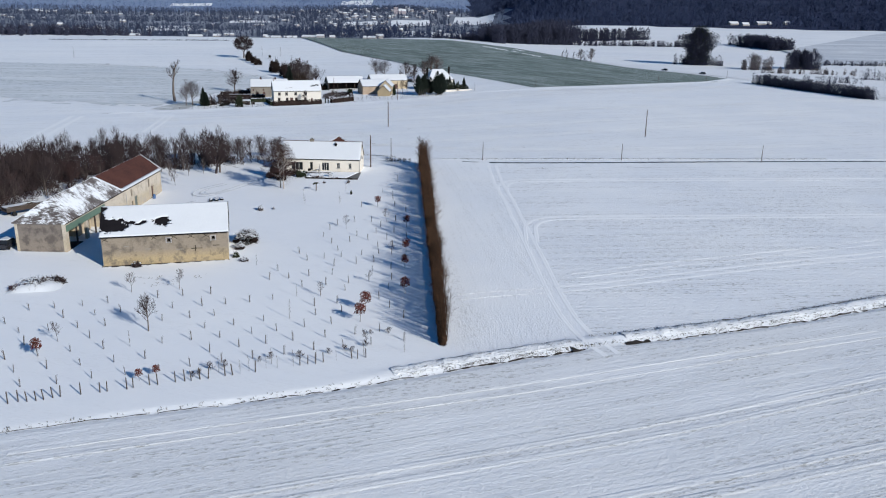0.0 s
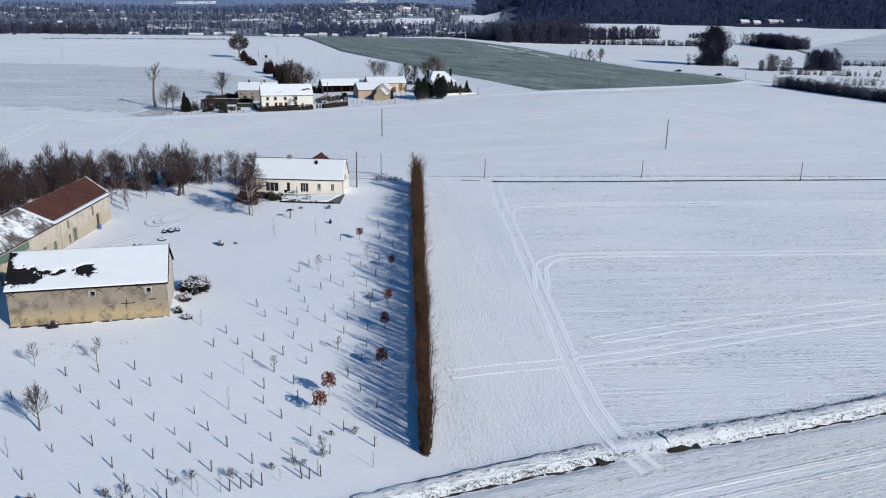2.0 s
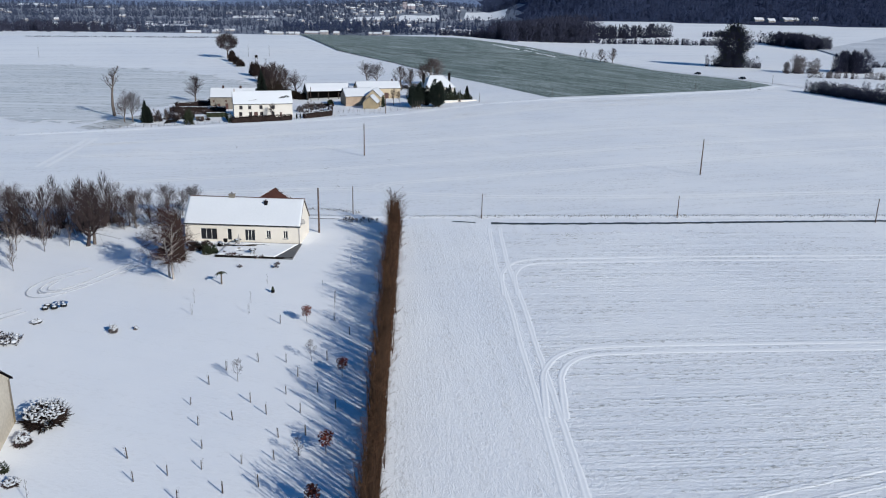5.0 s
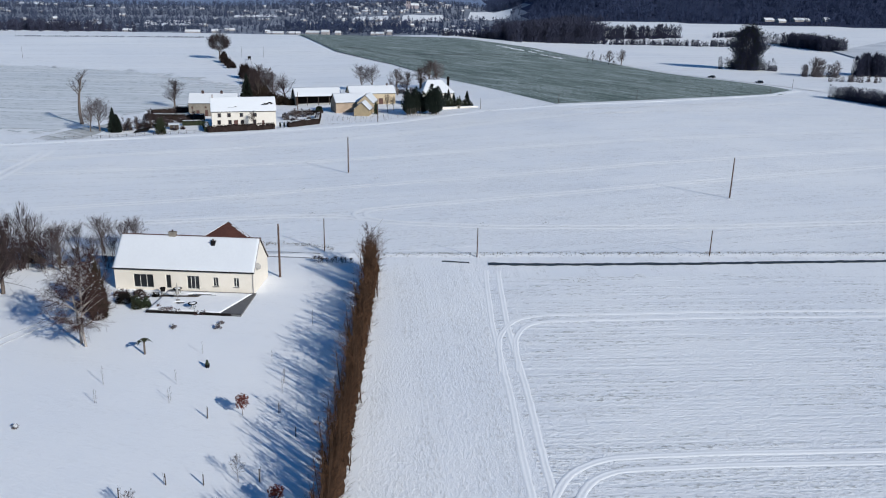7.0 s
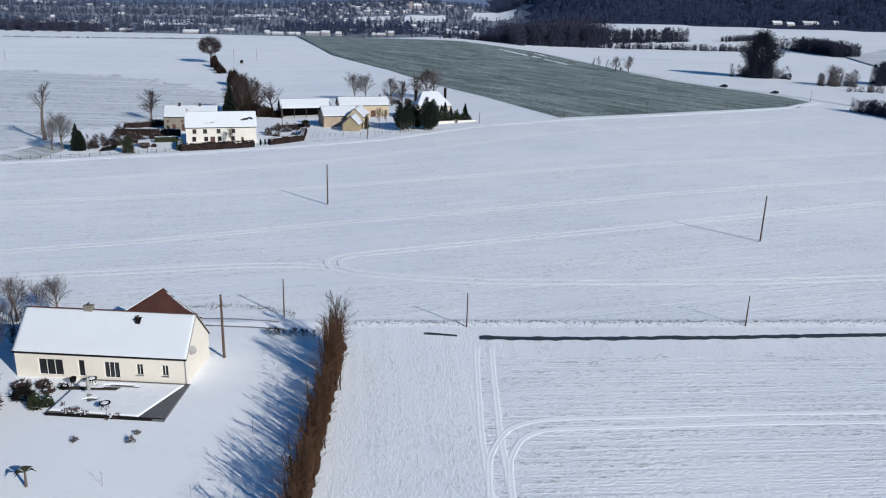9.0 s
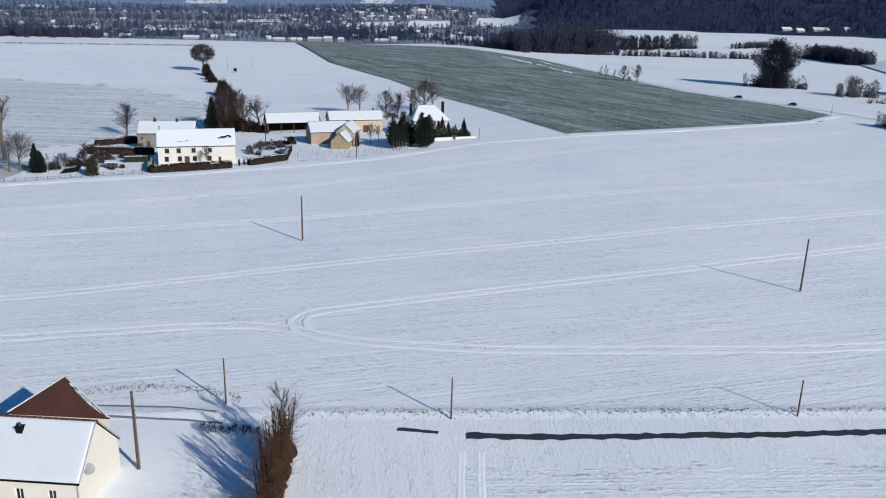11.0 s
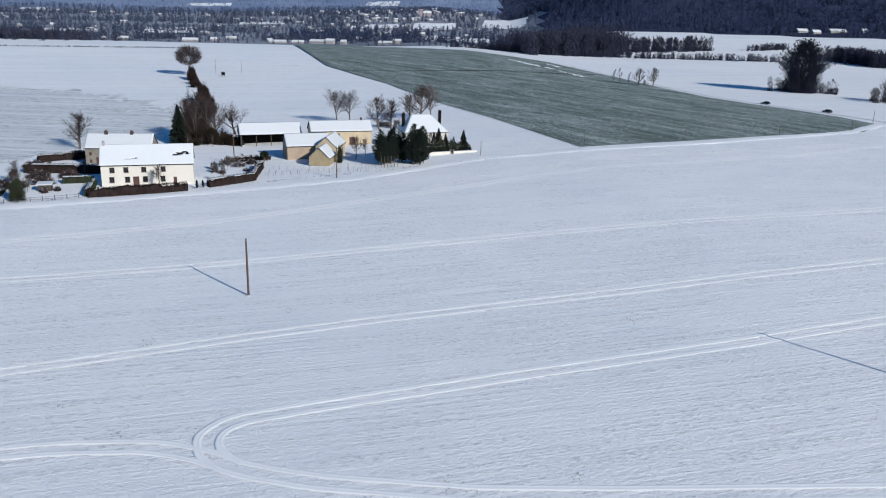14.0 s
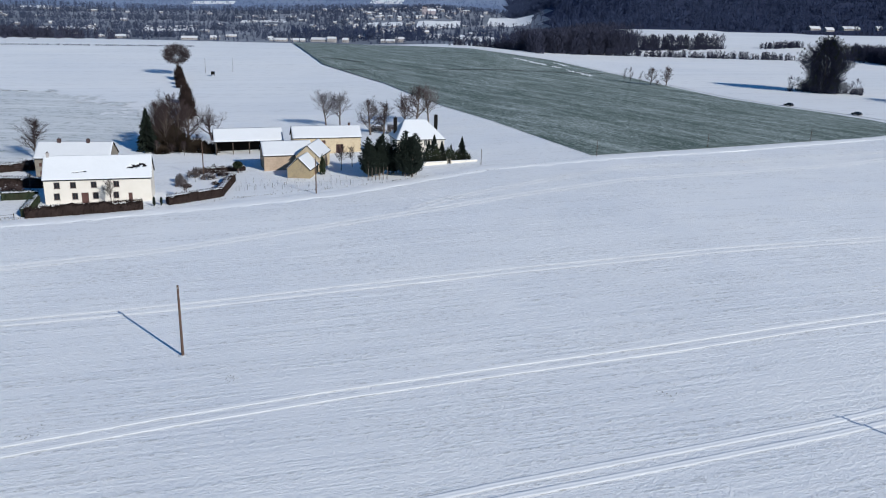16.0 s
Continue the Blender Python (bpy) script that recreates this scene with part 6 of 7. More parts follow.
for k in range(11):
    a, b = R.uniform(-2.6, -0.4), R.uniform(-0.6, 1.2)
    part("beam", Geo().tube((a - 1.0, b - 0.9, 0.1), (a + 1.2, b + 1.8 + R.uniform(-0.5, 0.5), R.uniform(0.3, 0.7)), 0.09, 0.07, 6, True), M_BLACK if k % 3 else M_WOOD, deb)
g = Geo()
for k in range(260):
    p = Vector((R.uniform(-0.6, 2.6), R.uniform(-0.9, 1.6), 0))
    h = max(0.1, 1.0 - 0.28 * abs(p.x - 0.9) - 0.3 * abs(p.y - 0.3))
    d = rnd_dir(R, R.uniform(0, 0.7))
    g.tube(p + Vector((0, 0, h * R.random())), p + Vector((0, 0, h)) + d * R.uniform(0.2, 0.6), 0.035, 0.01, 3)
part("brushwood", g, M_TWIG, deb)
part("snow_cap", snow_sheet(((-0.8, -0.9, 0.5), (2.6, -0.8, 0.35), (2.2, 1.6, 0.5), (-0.6, 1.4, 0.6)), lambda u, v: wob(u * 9, v * 7, 0.8, 3) < 0.05, 0.3, 0.16), M_SNOW, deb, "broken crust of snow")
shrub(-41.8, 74.1, 1.6, 0.4, M_BLACK, "low dark heap half buried in snow", 0.9, "debris_heap", "heap")
shrub(-31, 70.6, 1.2, 1.1, M_TWIG_GREY, "small grey garden shrub dusted with snow", 0.3)
shrub(-28.5, 48.4 + 23, 0.4, 0.4, M_TWIG_GREY, "tiny shrub in the snow", 0.2)
for x, y, w, h in ((-19.6, 94.7, 0.9, 0.5), (-14.1, 94.3, 1.2, 0.8), (-14, 95.9, 0.8, 0.5), (-31.1, 71.4, 0.9, 0.7), (-30.9, 70.6, 1, 0.9)):
    shrub(x, y, w, h, M_TWIG_GREY, "low winter shrub standing in the snow", 0.04, n=70)
for x, y, h in ((-13.1, 83.8, 0.9),):
    b = thing("plant_pot", turned(x, y, 0), "dark plant pot with a small shrub in the snow", "plant pot")
    part("pot", Geo().tube((0, 0, -0.05), (0, 0, 0.4), 0.2, 0.28, 10, True), M_BLACK, b)
    part("plant", Geo().tube((0, 0, 0.35), (0, 0, h), 0.22, 0.1, 8, True), M_EVERGREEN, b)
TM = turned(HX, HY, HA)
for x, y in ((9.4, -1.4), (13.4, -6.6)):
    tb = thing("garden_table", TM @ pose(x, y, 0.17), "dark round garden table capped with snow", "table")
    part("tabletop", Geo().tube((0, 0, 0.68), (0, 0, 0.74), 0.6, 0.6, 14, True), M_BLACK, tb)
    part("snow_cap", Geo().tube((0, 0, 0.74), (0, 0, 0.84), 0.4, 0.26, 14, True), M_SNOW, tb)
    for k in range(4):
        a = math.pi / 4 + k * math.pi / 2
        part("leg", Geo().tube((0.4 * math.cos(a), 0.4 * math.sin(a), 0), (0.3 * math.cos(a), 0.3 * math.sin(a), 0.68), 0.03, 0.03, 5), M_BLACK, tb)
par = thing("parasol", TM @ pose(10.4, -4.0, 0.17), "closed grey parasol on the snowy terrace", "parasol")
part("pole", Geo().tube((0, 0, 0), (0, 0, 2.4), 0.03, 0.03, 6), M_METAL, par)
part("canopy", Geo().tube((0, 0, 0.8), (0, 0, 1.7), 0.22, 0.16, 9).tube((0, 0, 1.7), (0, 0, 2.5), 0.16, 0.02, 9, True), M_CONCRETE, par)
part("base", Geo().tube((0, 0, 0), (0, 0, 0.1), 0.3, 0.26, 10, True), M_CONCRETE, par)
gr = thing("barbecue", TM @ pose(7.4, -1.6, 0.1), "dark covered barbecue on the terrace", "barbecue")
part("body", Geo().tube((0, 0, 0.4), (0, 0, 0.9), 0.3, 0.38, 10, True), M_BLACK, gr)
for k in range(3):
    a = k * 2.1
    part("leg", Geo().tube((0.3 * math.cos(a), 0.3 * math.sin(a), 0), (0.15 * math.cos(a), 0.15 * math.sin(a), 0.45), 0.025, 0.025, 5), M_BLACK, gr)

trailer = thing("farm_trailer", turned(-76.8, 69.6, 48), "old wooden farm trailer under snow behind the long barn", "trailer")
part("bed", Geo().box(-3.6, -1.2, 0.9, 3.6, 1.2, 1.15), M_WOOD, trailer)
for y in (-1.2, 1.12):
    part("side_board", Geo().box(-3.6, y, 1.15, 3.6, y + 0.08, 1.9), M_WOOD, trailer)
for x in (-2.2, 2.2):
    for y in (-1.35, 1.1):
        w = part("wheel", Geo().tube((x, y, 0.45), (x, y + 0.25, 0.45), 0.45, 0.45, 14, True), M_RUBBER, trailer)
part("load", Geo().box(-3.4, -1.1, 1.15, 1.0, 1.1, 1.7), M_BARK, trailer, "heap of logs")
part("snow_cap", snow_sheet(((-3.6, -1.2, 1.72), (3.6, -1.2, 1.72), (3.6, 1.2, 1.72), (-3.6, 1.2, 1.72)), blobs((0.7, 0.5, 0.2, 0.3)), 0.18), M_SNOW, trailer)
logs = thing("log_pile", turned(-73.3, 66.7, 40), "stacked firewood logs under snow", "log pile")
for k in range(14):
    r_, c_ = divmod(k, 5)
    part("log", Geo().tube((-1.2, c_ * 0.34 + r_ * 0.17, 0.17 + r_ * 0.3), (1.2, c_ * 0.34 + r_ * 0.17, 0.17 + r_ * 0.3), 0.17, 0.16, 7, True), M_OCHRE if k % 3 else M_BARK, logs)
car = thing("parked_van", turned(-70, 47.1, 80), "dark parked vehicle under snow beside the barn", "vehicle")
part("body", Geo().slab([(-2.1, -0.85, 1.0), (2.1, -0.85, 1.0), (2.1, 0.85, 1.0), (-2.1, 0.85, 1.0)], 0.7), M_CAR, car)
part("cabin", Geo().add([(-1.6, -0.8, 1.0), (1.2, -0.8, 1.0), (1.2, 0.8, 1.0), (-1.6, 0.8, 1.0), (-1.2, -0.65, 1.6), (0.6, -0.65, 1.6), (0.6, 0.65, 1.6), (-1.2, 0.65, 1.6)], [(0, 1, 5, 4), (1, 2, 6, 5), (2, 3, 7, 6), (3, 0, 4, 7), (4, 5, 6, 7)]), M_GLASS, car)
part("snow_cap", Geo().slab([(-1.2, -0.66, 1.75), (0.6, -0.66, 1.75), (0.6, 0.66, 1.75), (-1.2, 0.66, 1.75)], 0.14), M_SNOW, car)
for x in (-1.3, 1.3):
    for y in (-0.9, 0.7):
        part("wheel", Geo().tube((x, y, 0.32), (x, y + 0.2, 0.32), 0.32, 0.32, 14, True), M_RUBBER, car)


def road_car(x, y, turn, label):
    c = thing("car", turned(x, y, turn, gz(x, y) + 0.12), label, "car", "cars on the country road")
    body = Geo().add([(-2.1, -0.88, 0.3), (2.1, -0.88, 0.3), (2.1, 0.88, 0.3), (-2.1, 0.88, 0.3), (-2.1, -0.85, 0.85), (2.15, -0.85, 0.75), (2.15, 0.85, 0.75), (-2.1, 0.85, 0.85)], [(3, 2, 1, 0), (0, 1, 5, 4), (1, 2, 6, 5), (2, 3, 7, 6), (3, 0, 4, 7), (4, 5, 6, 7)])
    part("body", body, M_CAR, c)
    part("cabin", Geo().add([(-1.9, -0.8, 0.83), (1.1, -0.8, 0.8), (1.1, 0.8, 0.8), (-1.9, 0.8, 0.83), (-1.4, -0.62, 1.45), (0.3, -0.62, 1.45), (0.3, 0.62, 1.45), (-1.4, 0.62, 1.45)], [(0, 1, 5, 4), (1, 2, 6, 5), (2, 3, 7, 6), (3, 0, 4, 7), (4, 5, 6, 7)]), M_GLASS, c)
    for wx in (-1.3, 1.3):
        for wy in (-0.9, 0.7):
            part("wheel", Geo().tube((wx, wy, 0.32), (wx, wy + 0.2, 0.32), 0.32, 0.32, 12, True), M_RUBBER, c)
    for wy in (-0.6, 0.6):
        part("headlight", Geo().box(2.1, wy - 0.15, 0.55, 2.17, wy + 0.15, 0.68), M_GLASS, c)


road_car(195, 459, 122, "dark car on the slushy country road")
road_car(209.5, 428, 113, "dark estate car on the slushy country road")

# ---------- farm garden ----------
clipped_hedge((-51.0, 256.0), (-31.0, 264.0), 1.6, 1.9, M_BEECHHEDGE, "trimmed brown beech hedge in front of the farmhouse", False)
clipped_hedge((-51.2, 256.6), (-54.5, 268.5), 1.4, 1.7, M_EVERGREEN, "trimmed hedge with a thick cap of snow")
clipped_hedge((-27.0, 267.5), (-18.0, 275.0), 1.5, 1.9, M_BEECHHEDGE, "trimmed brown hedge round the garden")
clipped_hedge((-18.0, 275.0), (-18.9, 292.0), 1.5, 1.8, M_BEECHHEDGE, "trimmed brown hedge round the garden")
clipped_hedge((-62.5, 270.5), (-55.8, 272.5), 1.6, 1.6, M_EVERGREEN, "clipped green hedge capped with snow")
clipped_hedge((-77.0, 283.0), (-58.0, 283.5), 2.0, 2.2, M_BEECHHEDGE, "tall dark hedge behind the garden")
clipped_hedge((-80.0, 297.0), (-66.0, 309.0), 1.6, 1.9, M_BEECHHEDGE, "dark trimmed hedge behind the garden")
clipped_hedge((-30.0, 301.0), (-18.5, 305.0), 1.2, 1.2, M_BEECHHEDGE, "low hedge in the farmyard")
shrub(-64.3, 251.5, 4.0, 6.0, M_EVERGREEN, "tall dark clipped yew column", 0.0, "yew", "yew", 1400)
for x, y, s in ((-29.4, 266.3, 0.42), (-28.2, 267.2, 0.38)):
    stand(kinds["yew"], x, y, s, 50)
for x, y, k, s in ((-79.4, 253.8, "fir", (0.85, 0.85, 0.66)), (-78.6, 254.4, "cypress", 0.48), (-84.4, 256, "broad", 1.1), (-87, 255, "broad", 0.9), (-76.4, 254, "slim", 0.62), (-75.2, 256, "slim", 0.55), (-74, 259, "small", 1.0), (-73, 256, "small", 0.9), (-70, 262, "small", 1.0), (-67, 263, "sapling", 1.2), (-66, 260, "small", 0.9), (-61, 280, "small", 0.9), (-38.2, 266.6, "small", 1.25), (-24.5, 273, "small", 1.0), (-72, 268, "small", 1.3), (-27.5, 291, "small", 0.8)):
    stand(kinds[k], x, y, s, R.uniform(0, 360))
for x, y, w, h in ((-73.2, 263, 6, 2.6), (-70.4, 265, 5, 2.2), (-76.6, 258, 4, 2.8), (-62.0, 259.5, 1.8, 1.6), (-60.2, 262.0, 2.0, 1.2), (-66.4, 269, 6, 2.4), (-71, 277, 7, 2.2), (-64, 278, 6, 2.2), (-78, 290, 7, 2.0), (-72, 303, 7, 3.0), (-69, 309, 4, 3.2), (-37.5, 261.8, 1.1, 1.0), (-35.6, 263.2, 1.3, 1.1), (-39.8, 261.5, 1.6, 0.8), (-46.5, 262, 1.8, 0.9)):
    shrub(x, y, w, h, M_TWIG, "tangled dark garden shrub", 0.06, n=620)
for x, y, w, h in ((-25.2, 294.5, 5, 1.7), (-22.5, 298.5, 4, 1.5), (-29.6, 296.5, 4, 2.0), (-29.0, 300.5, 4, 1.8), (-26.0, 302.0, 4, 1.4), (-31.0, 290.5, 3.0, 2.4), (-29.8, 286, 2.6, 2.2), (-27.5, 284.6, 2.2, 1.2), (-22, 288, 2.0, 0.9), (-18.8, 283.5, 1.8, 1.2)):
    shrub(x, y, w, h, M_TWIG_GREY if h > 1.6 else M_TWIG, "rough winter shrub in the farmyard", 0.1, n=420)
for k in range(10):
    stand(kinds["scrub"], R.uniform(-31, -18), R.uniform(293, 306), R.uniform(0.35, 0.7), R.uniform(0, 360))
for k in range(10):
    stand(kinds["scrub"], R.uniform(-82, -66), R.uniform(258, 300), R.uniform(0.5, 1.0), R.uniform(0, 360))
stand(kinds["round"], -77.6, 319.0, (1.35, 1.35, 1.2), 20, label="bare round tree beside the stone house")
oak = tree_kind("tree", grow(57, 8.6, 0.34, 0.78, 13, 10, 8, 0.42, 0.45, 0.034, 0.2, 0.0, 0.62), M_TWIG, M_TWIG, "bare spreading oak with a short thick trunk")
stand(oak, -38.8, 354.0, 1.15, 60)
stand(oak, -46.5, 106.0, (0.86, 0.86, 0.92), 200, label="wide pollarded tree beside the drive")
discard(oak)
for x, y, s, a in ((-6.3, 384, 1.3, 10), (-1.6, 386, 1.25, 130), (21.5, 380, 1.25, 200), (25.5, 388, 1.5, 280), (10.4, 364, 1.3, 100), (14.6, 366, 1.15, 0), (30, 392, 1.4, 50)):
    stand(kinds["broad" if a % 20 else "round"], x, y, s, a, label="bare tree behind the farm")
for x, y, w, h in ((4.5, 362, 5, 3.0), (12, 372, 7, 2.4), (17, 366, 4, 4.0), (-14, 340, 3, 2)):
    shrub(x, y, w, h, M_TWIG_GREY, "grey shrub behind the farm", 0.05, n=420)
stand(kinds["fir"], -51.6, 332.0, (1.35, 1.35, 1.05), 0, label="tall dark fir against a thicket")
for x, y, s, k in ((-48.0, 336, 1.5, "round"), (-44.5, 338, 1.6, "round"), (-50.5, 340, 1.5, "round"), (-52.0, 337, 1.3, "belt"), (-46.5, 334, 1.4, "belt"), (-43, 341, 1.4, "round"), (-49, 344, 1.7, "round"), (-44.0, 330, 0.9, "scrub"), (-38, 336, 1.2, "scrub"), (-34, 338, 1.1, "scrub"), (-41, 344, 1.2, "scrub"), (-33, 331, 0.9, "scrub"), (-48, 328, 0.9, "small"), (-40, 327, 0.9, "small")):
    stand(kinds[k], x, y, s, R.uniform(0, 360))
for x, y, w, h in ((-49.0, 337, 9, 10.5), (-45.5, 336, 9, 8.5), (-42.0, 334, 8, 5.5), (-37.5, 333, 8, 4.2), (-33.5, 331, 6, 3.2), (-52.5, 336, 6, 6.5), (-47, 330, 6, 2.2)):
    shrub(x, y, w, h, M_IVYBROWN, "dense brown thicket of old growth", 0.0, "thicket", "thicket", 1900)
for x, y, s in ((14.0, 296.0, 0.95), (16.2, 297.0, 1.0), (22.6, 295.5, 1.1), (24.6, 297.0, 1.0), (19.6, 300.0, 0.8)):
    stand(kinds["dark"], x, y, (s, s, s), R.uniform(0, 360))
for x, y, s in ((30.0, 313.5, 0.62), (32.0, 312.5, 0.5), (37.5, 315.0, 0.55), (34.5, 314.0, 0.4), (28.5, 311.0, 0.55)):
    stand(kinds["fir"], x, y, (s * 1.2, s * 1.2, s), R.uniform(0, 360))
for x, y, w, h in ((30.5, 311.5, 5, 5.2), (33.5, 313, 5, 4.4), (36, 314, 4, 3.6), (38.5, 315, 4, 3.0), (28.6, 310.5, 4, 4.6)):
    shrub(x, y, w, h, M_EVERGREEN, "dark evergreen shrub behind the garden wall", 0.15, n=620)
shrub(1.8, 299.5, 1.9, 5.4, M_EVERGREEN, "ivy-covered tree trunk in the farmyard", 0.0, n=900)
top = thing("topiary", turned(-19.6, 301.5, 0), "dark round clipped tree on a short trunk", "topiary")
part("trunk", Geo().tube((0, 0, -0.1), (0, 0, 1.4), 0.16, 0.13, 8), M_BARK, top)
g = Geo()
for k in range(700):
    d = Vector((R.gauss(0, 1), R.gauss(0, 1), R.gauss(0, 0.8))).normalized()
    p = Vector((d.x * 1.25, d.y * 1.25, 2.1 + d.z * 0.9)) * R.uniform(0.93, 1.03)
    g.tube(p - d * 0.5, p + d * 0.12, 0.12, 0, 3)
part("foliage", g, M_EVERGREEN, top)
stand(kinds["small"], 6.0, 304, 1.5, 0)
stand(kinds["small"], 8.5, 309, 1.2, 90)
for x in range(6):
    bare = thing("dead_tree", turned(13.6 + x * 0.9, 290.6 + 0.25 * x, 0), "bare pale dead conifer under its neighbours", "tree", "dead trees by the lane")
    part("trunk", Geo().tube((0, 0, -0.2), (0.1, 0.2, 3.0), 0.09, 0.06, 7, True), M_BARK, bare)
# stakes of a small vineyard in front of the barn
vs = thing("vine_stake", pose(0, 0, 0), "thin wooden stake in the snow before the barn", "stake", "vineyard stakes")
part("shaft", Geo().tube((0, 0, -0.2), (0.02, 0, 1.0), 0.03, 0.026, 5, True), M_WOOD, vs)
part("tip", Geo().tube((0.02, 0, 1.0), (0.02, 0, 1.06), 0.026, 0.01, 5), M_WOOD, vs)
for row in range(3):
    for k in range(15):
        stand(vs, -15.5 + 2.0 * k + R.gauss(0, 0.2), 281 + 0.33 * k + row * 4.2 + R.gauss(0, 0.2), R.uniform(0.8, 1.1), 0, R.uniform(-4, 4))
discard(vs)
# paddock fence along the lane
rail = thing("paddock_fence", pose(0, 0, 0), "wooden post-and-rail fence along the lane", "fence")
fl = [(-88, 237.5), (-72.3, 243.8), (-63.3, 249.4), (-52.4, 254.6)]
for (x0, y0), (x1, y1) in zip(fl, fl[1:]):
    n = max(1, int(math.hypot(x1 - x0, y1 - y0) / 2.2))
    for k in range(n + 1):
        x, y = x0 + (x1 - x0) * k / n, y0 + (y1 - y0) * k / n
        part("post", Geo().box(x - 0.05, y - 0.05, gz(x, y) - 0.2, x + 0.05, y + 0.05, gz(x, y) + 1.15), M_WOOD, rail)
    for z in (0.5, 0.95):
        part("rail", Geo().tube((x0, y0, gz(x0, y0) + z), (x1, y1, gz(x1, y1) + z), 0.035, 0.035, 4), M_WOOD, rail)
wf = thing("wire_fence", pose(0, 0, 0), "thin wire fence with stakes in front of the farm", "fence")
fl = [(-15, 281), (-8, 284), (3, 285.5), (12, 287)]
for (x0, y0), (x1, y1) in zip(fl, fl[1:]):
    for k in range(4):
        x, y = x0 + (x1 - x0) * k / 4, y0 + (y1 - y0) * k / 4
        part("post", Geo().tube((x, y, gz(x, y) - 0.2), (x, y, gz(x, y) + 1.2), 0.05, 0.04, 5), M_WOOD, wf)
    part("wire", Geo().tube((x0, y0, gz(x0, y0) + 1.0), (x1, y1, gz(x1, y1) + 1.0), 0.012, 0.012, 3), M_METAL, wf)
hut = thing("garden_hut", turned(-63.0, 262.2, 14), "small dark garden hut with snow on its roof", "hut")
part("walls", Geo().box(-1.4, -1.1, 0, 1.4, 1.1, 1.5), M_WOOD, hut)
part("door", Geo().box(-0.4, -1.15, 0, 0.4, -1.1, 1.35), M_BLACK, hut)
part("roof", Geo().slab([(-1.7, -1.4, 1.7), (1.7, -1.4, 1.7), (1.7, 1.4, 1.9), (-1.7, 1.4, 1.9)], 0.2), M_SNOW, hut, "flat roof under snow")
frm = thing("cold_frame", turned(-70.8, 254.6, 30), "dark lean-to frame half covered by snow", "frame")
part("sheet", Geo().slab([(-3.0, -0.9, 0.2), (1.5, -0.9, 0.5), (2.5, 0.6, 1.3), (-1.5, 0.6, 1.0)], 0.1), M_BLACK, frm)
part("leg", Geo().tube((2.4, 0.5, 0), (2.4, 0.5, 1.25), 0.06, 0.06, 5), M_WOOD, frm)
part("leg", Geo().tube((-1.4, 0.5, 0), (-1.4, 0.5, 1.0), 0.06, 0.06, 5), M_WOOD, frm)

hide = thing("hunting_hide", turned(-92, 575, 0), "small dark wooden hide in the far field", "hide")
part("box", Geo().box(-0.9, -0.9, 1.0, 0.9, 0.9, 2.7), M_BLACK, hide)
for x in (-0.8, 0.8):
    for y in (-0.8, 0.8):
        part("leg", Geo().box(x - 0.08, y - 0.08, -0.3, x + 0.08, y + 0.08, 1.0), M_WOOD, hide)

# lone lopped tree and the line of trees beyond the farm
lone = tree_kind("lopped_tree", grow(51, 13, 0.55, 0.26, 9, 7, 6, 0.5, 0.6, 0.04, 0.2), M_BARK, M_TWIG, "lone leaning tree with a thick ivy-clad trunk")
stand(lone, -95.4, 271.0, (1.25, 1.25, 1.5), 40, 0)
discard(lone)
bt = thing("tree", turned(-113.0, 577.0, 0), "round-topped bare tree at the end of a hedge row", "tree")
part("trunk", Geo().tube((0, 0, -0.4), (0.2, 0, 4.5), 0.7, 0.5, 9).tube((0.2, 0, 4.5), (-1.5, 0.5, 9), 0.4, 0.15, 7).tube((0.2, 0, 4.5), (2.2, -0.5, 9), 0.4, 0.15, 7), M_BARK, bt)
g = Geo()
for k in range(3600):
    d = Vector((R.gauss(0, 1), R.gauss(0, 1), R.gauss(0, 1))).normalized()
    p = Vector((d.x * 9.0, d.y * 9.0, 12.2 + d.z * 6.6))
    c = Vector((0, 0, 9.5))
    q = c.lerp(p, R.uniform(0.12, 1.0) ** 0.5 * 1.04)
    g.tube(c.lerp(q, 0.75), q + Vector((R.gauss(0, 0.3), R.gauss(0, 0.3), R.gauss(0, 0.3))), 0.085, 0, 3)
part("crown", g, M_TWIG, bt)
ivy = [(-106, 556), (-104, 550), (-98, 530), (-93, 515), (-75, 455), (-72, 447), (-64, 418), (-61, 410), (-60, 402)]
for k, (x, y) in enumerate(ivy):
    shrub(x, y, 7.0, (8.5, 7, 6, 5, 8.5, 9.5, 9.5, 8.5, 5.5)[k], M_BEECHHEDGE, "dark ivy-grown hedge tree in a row", 0.0, "hedge_tree", "tree", 1500)

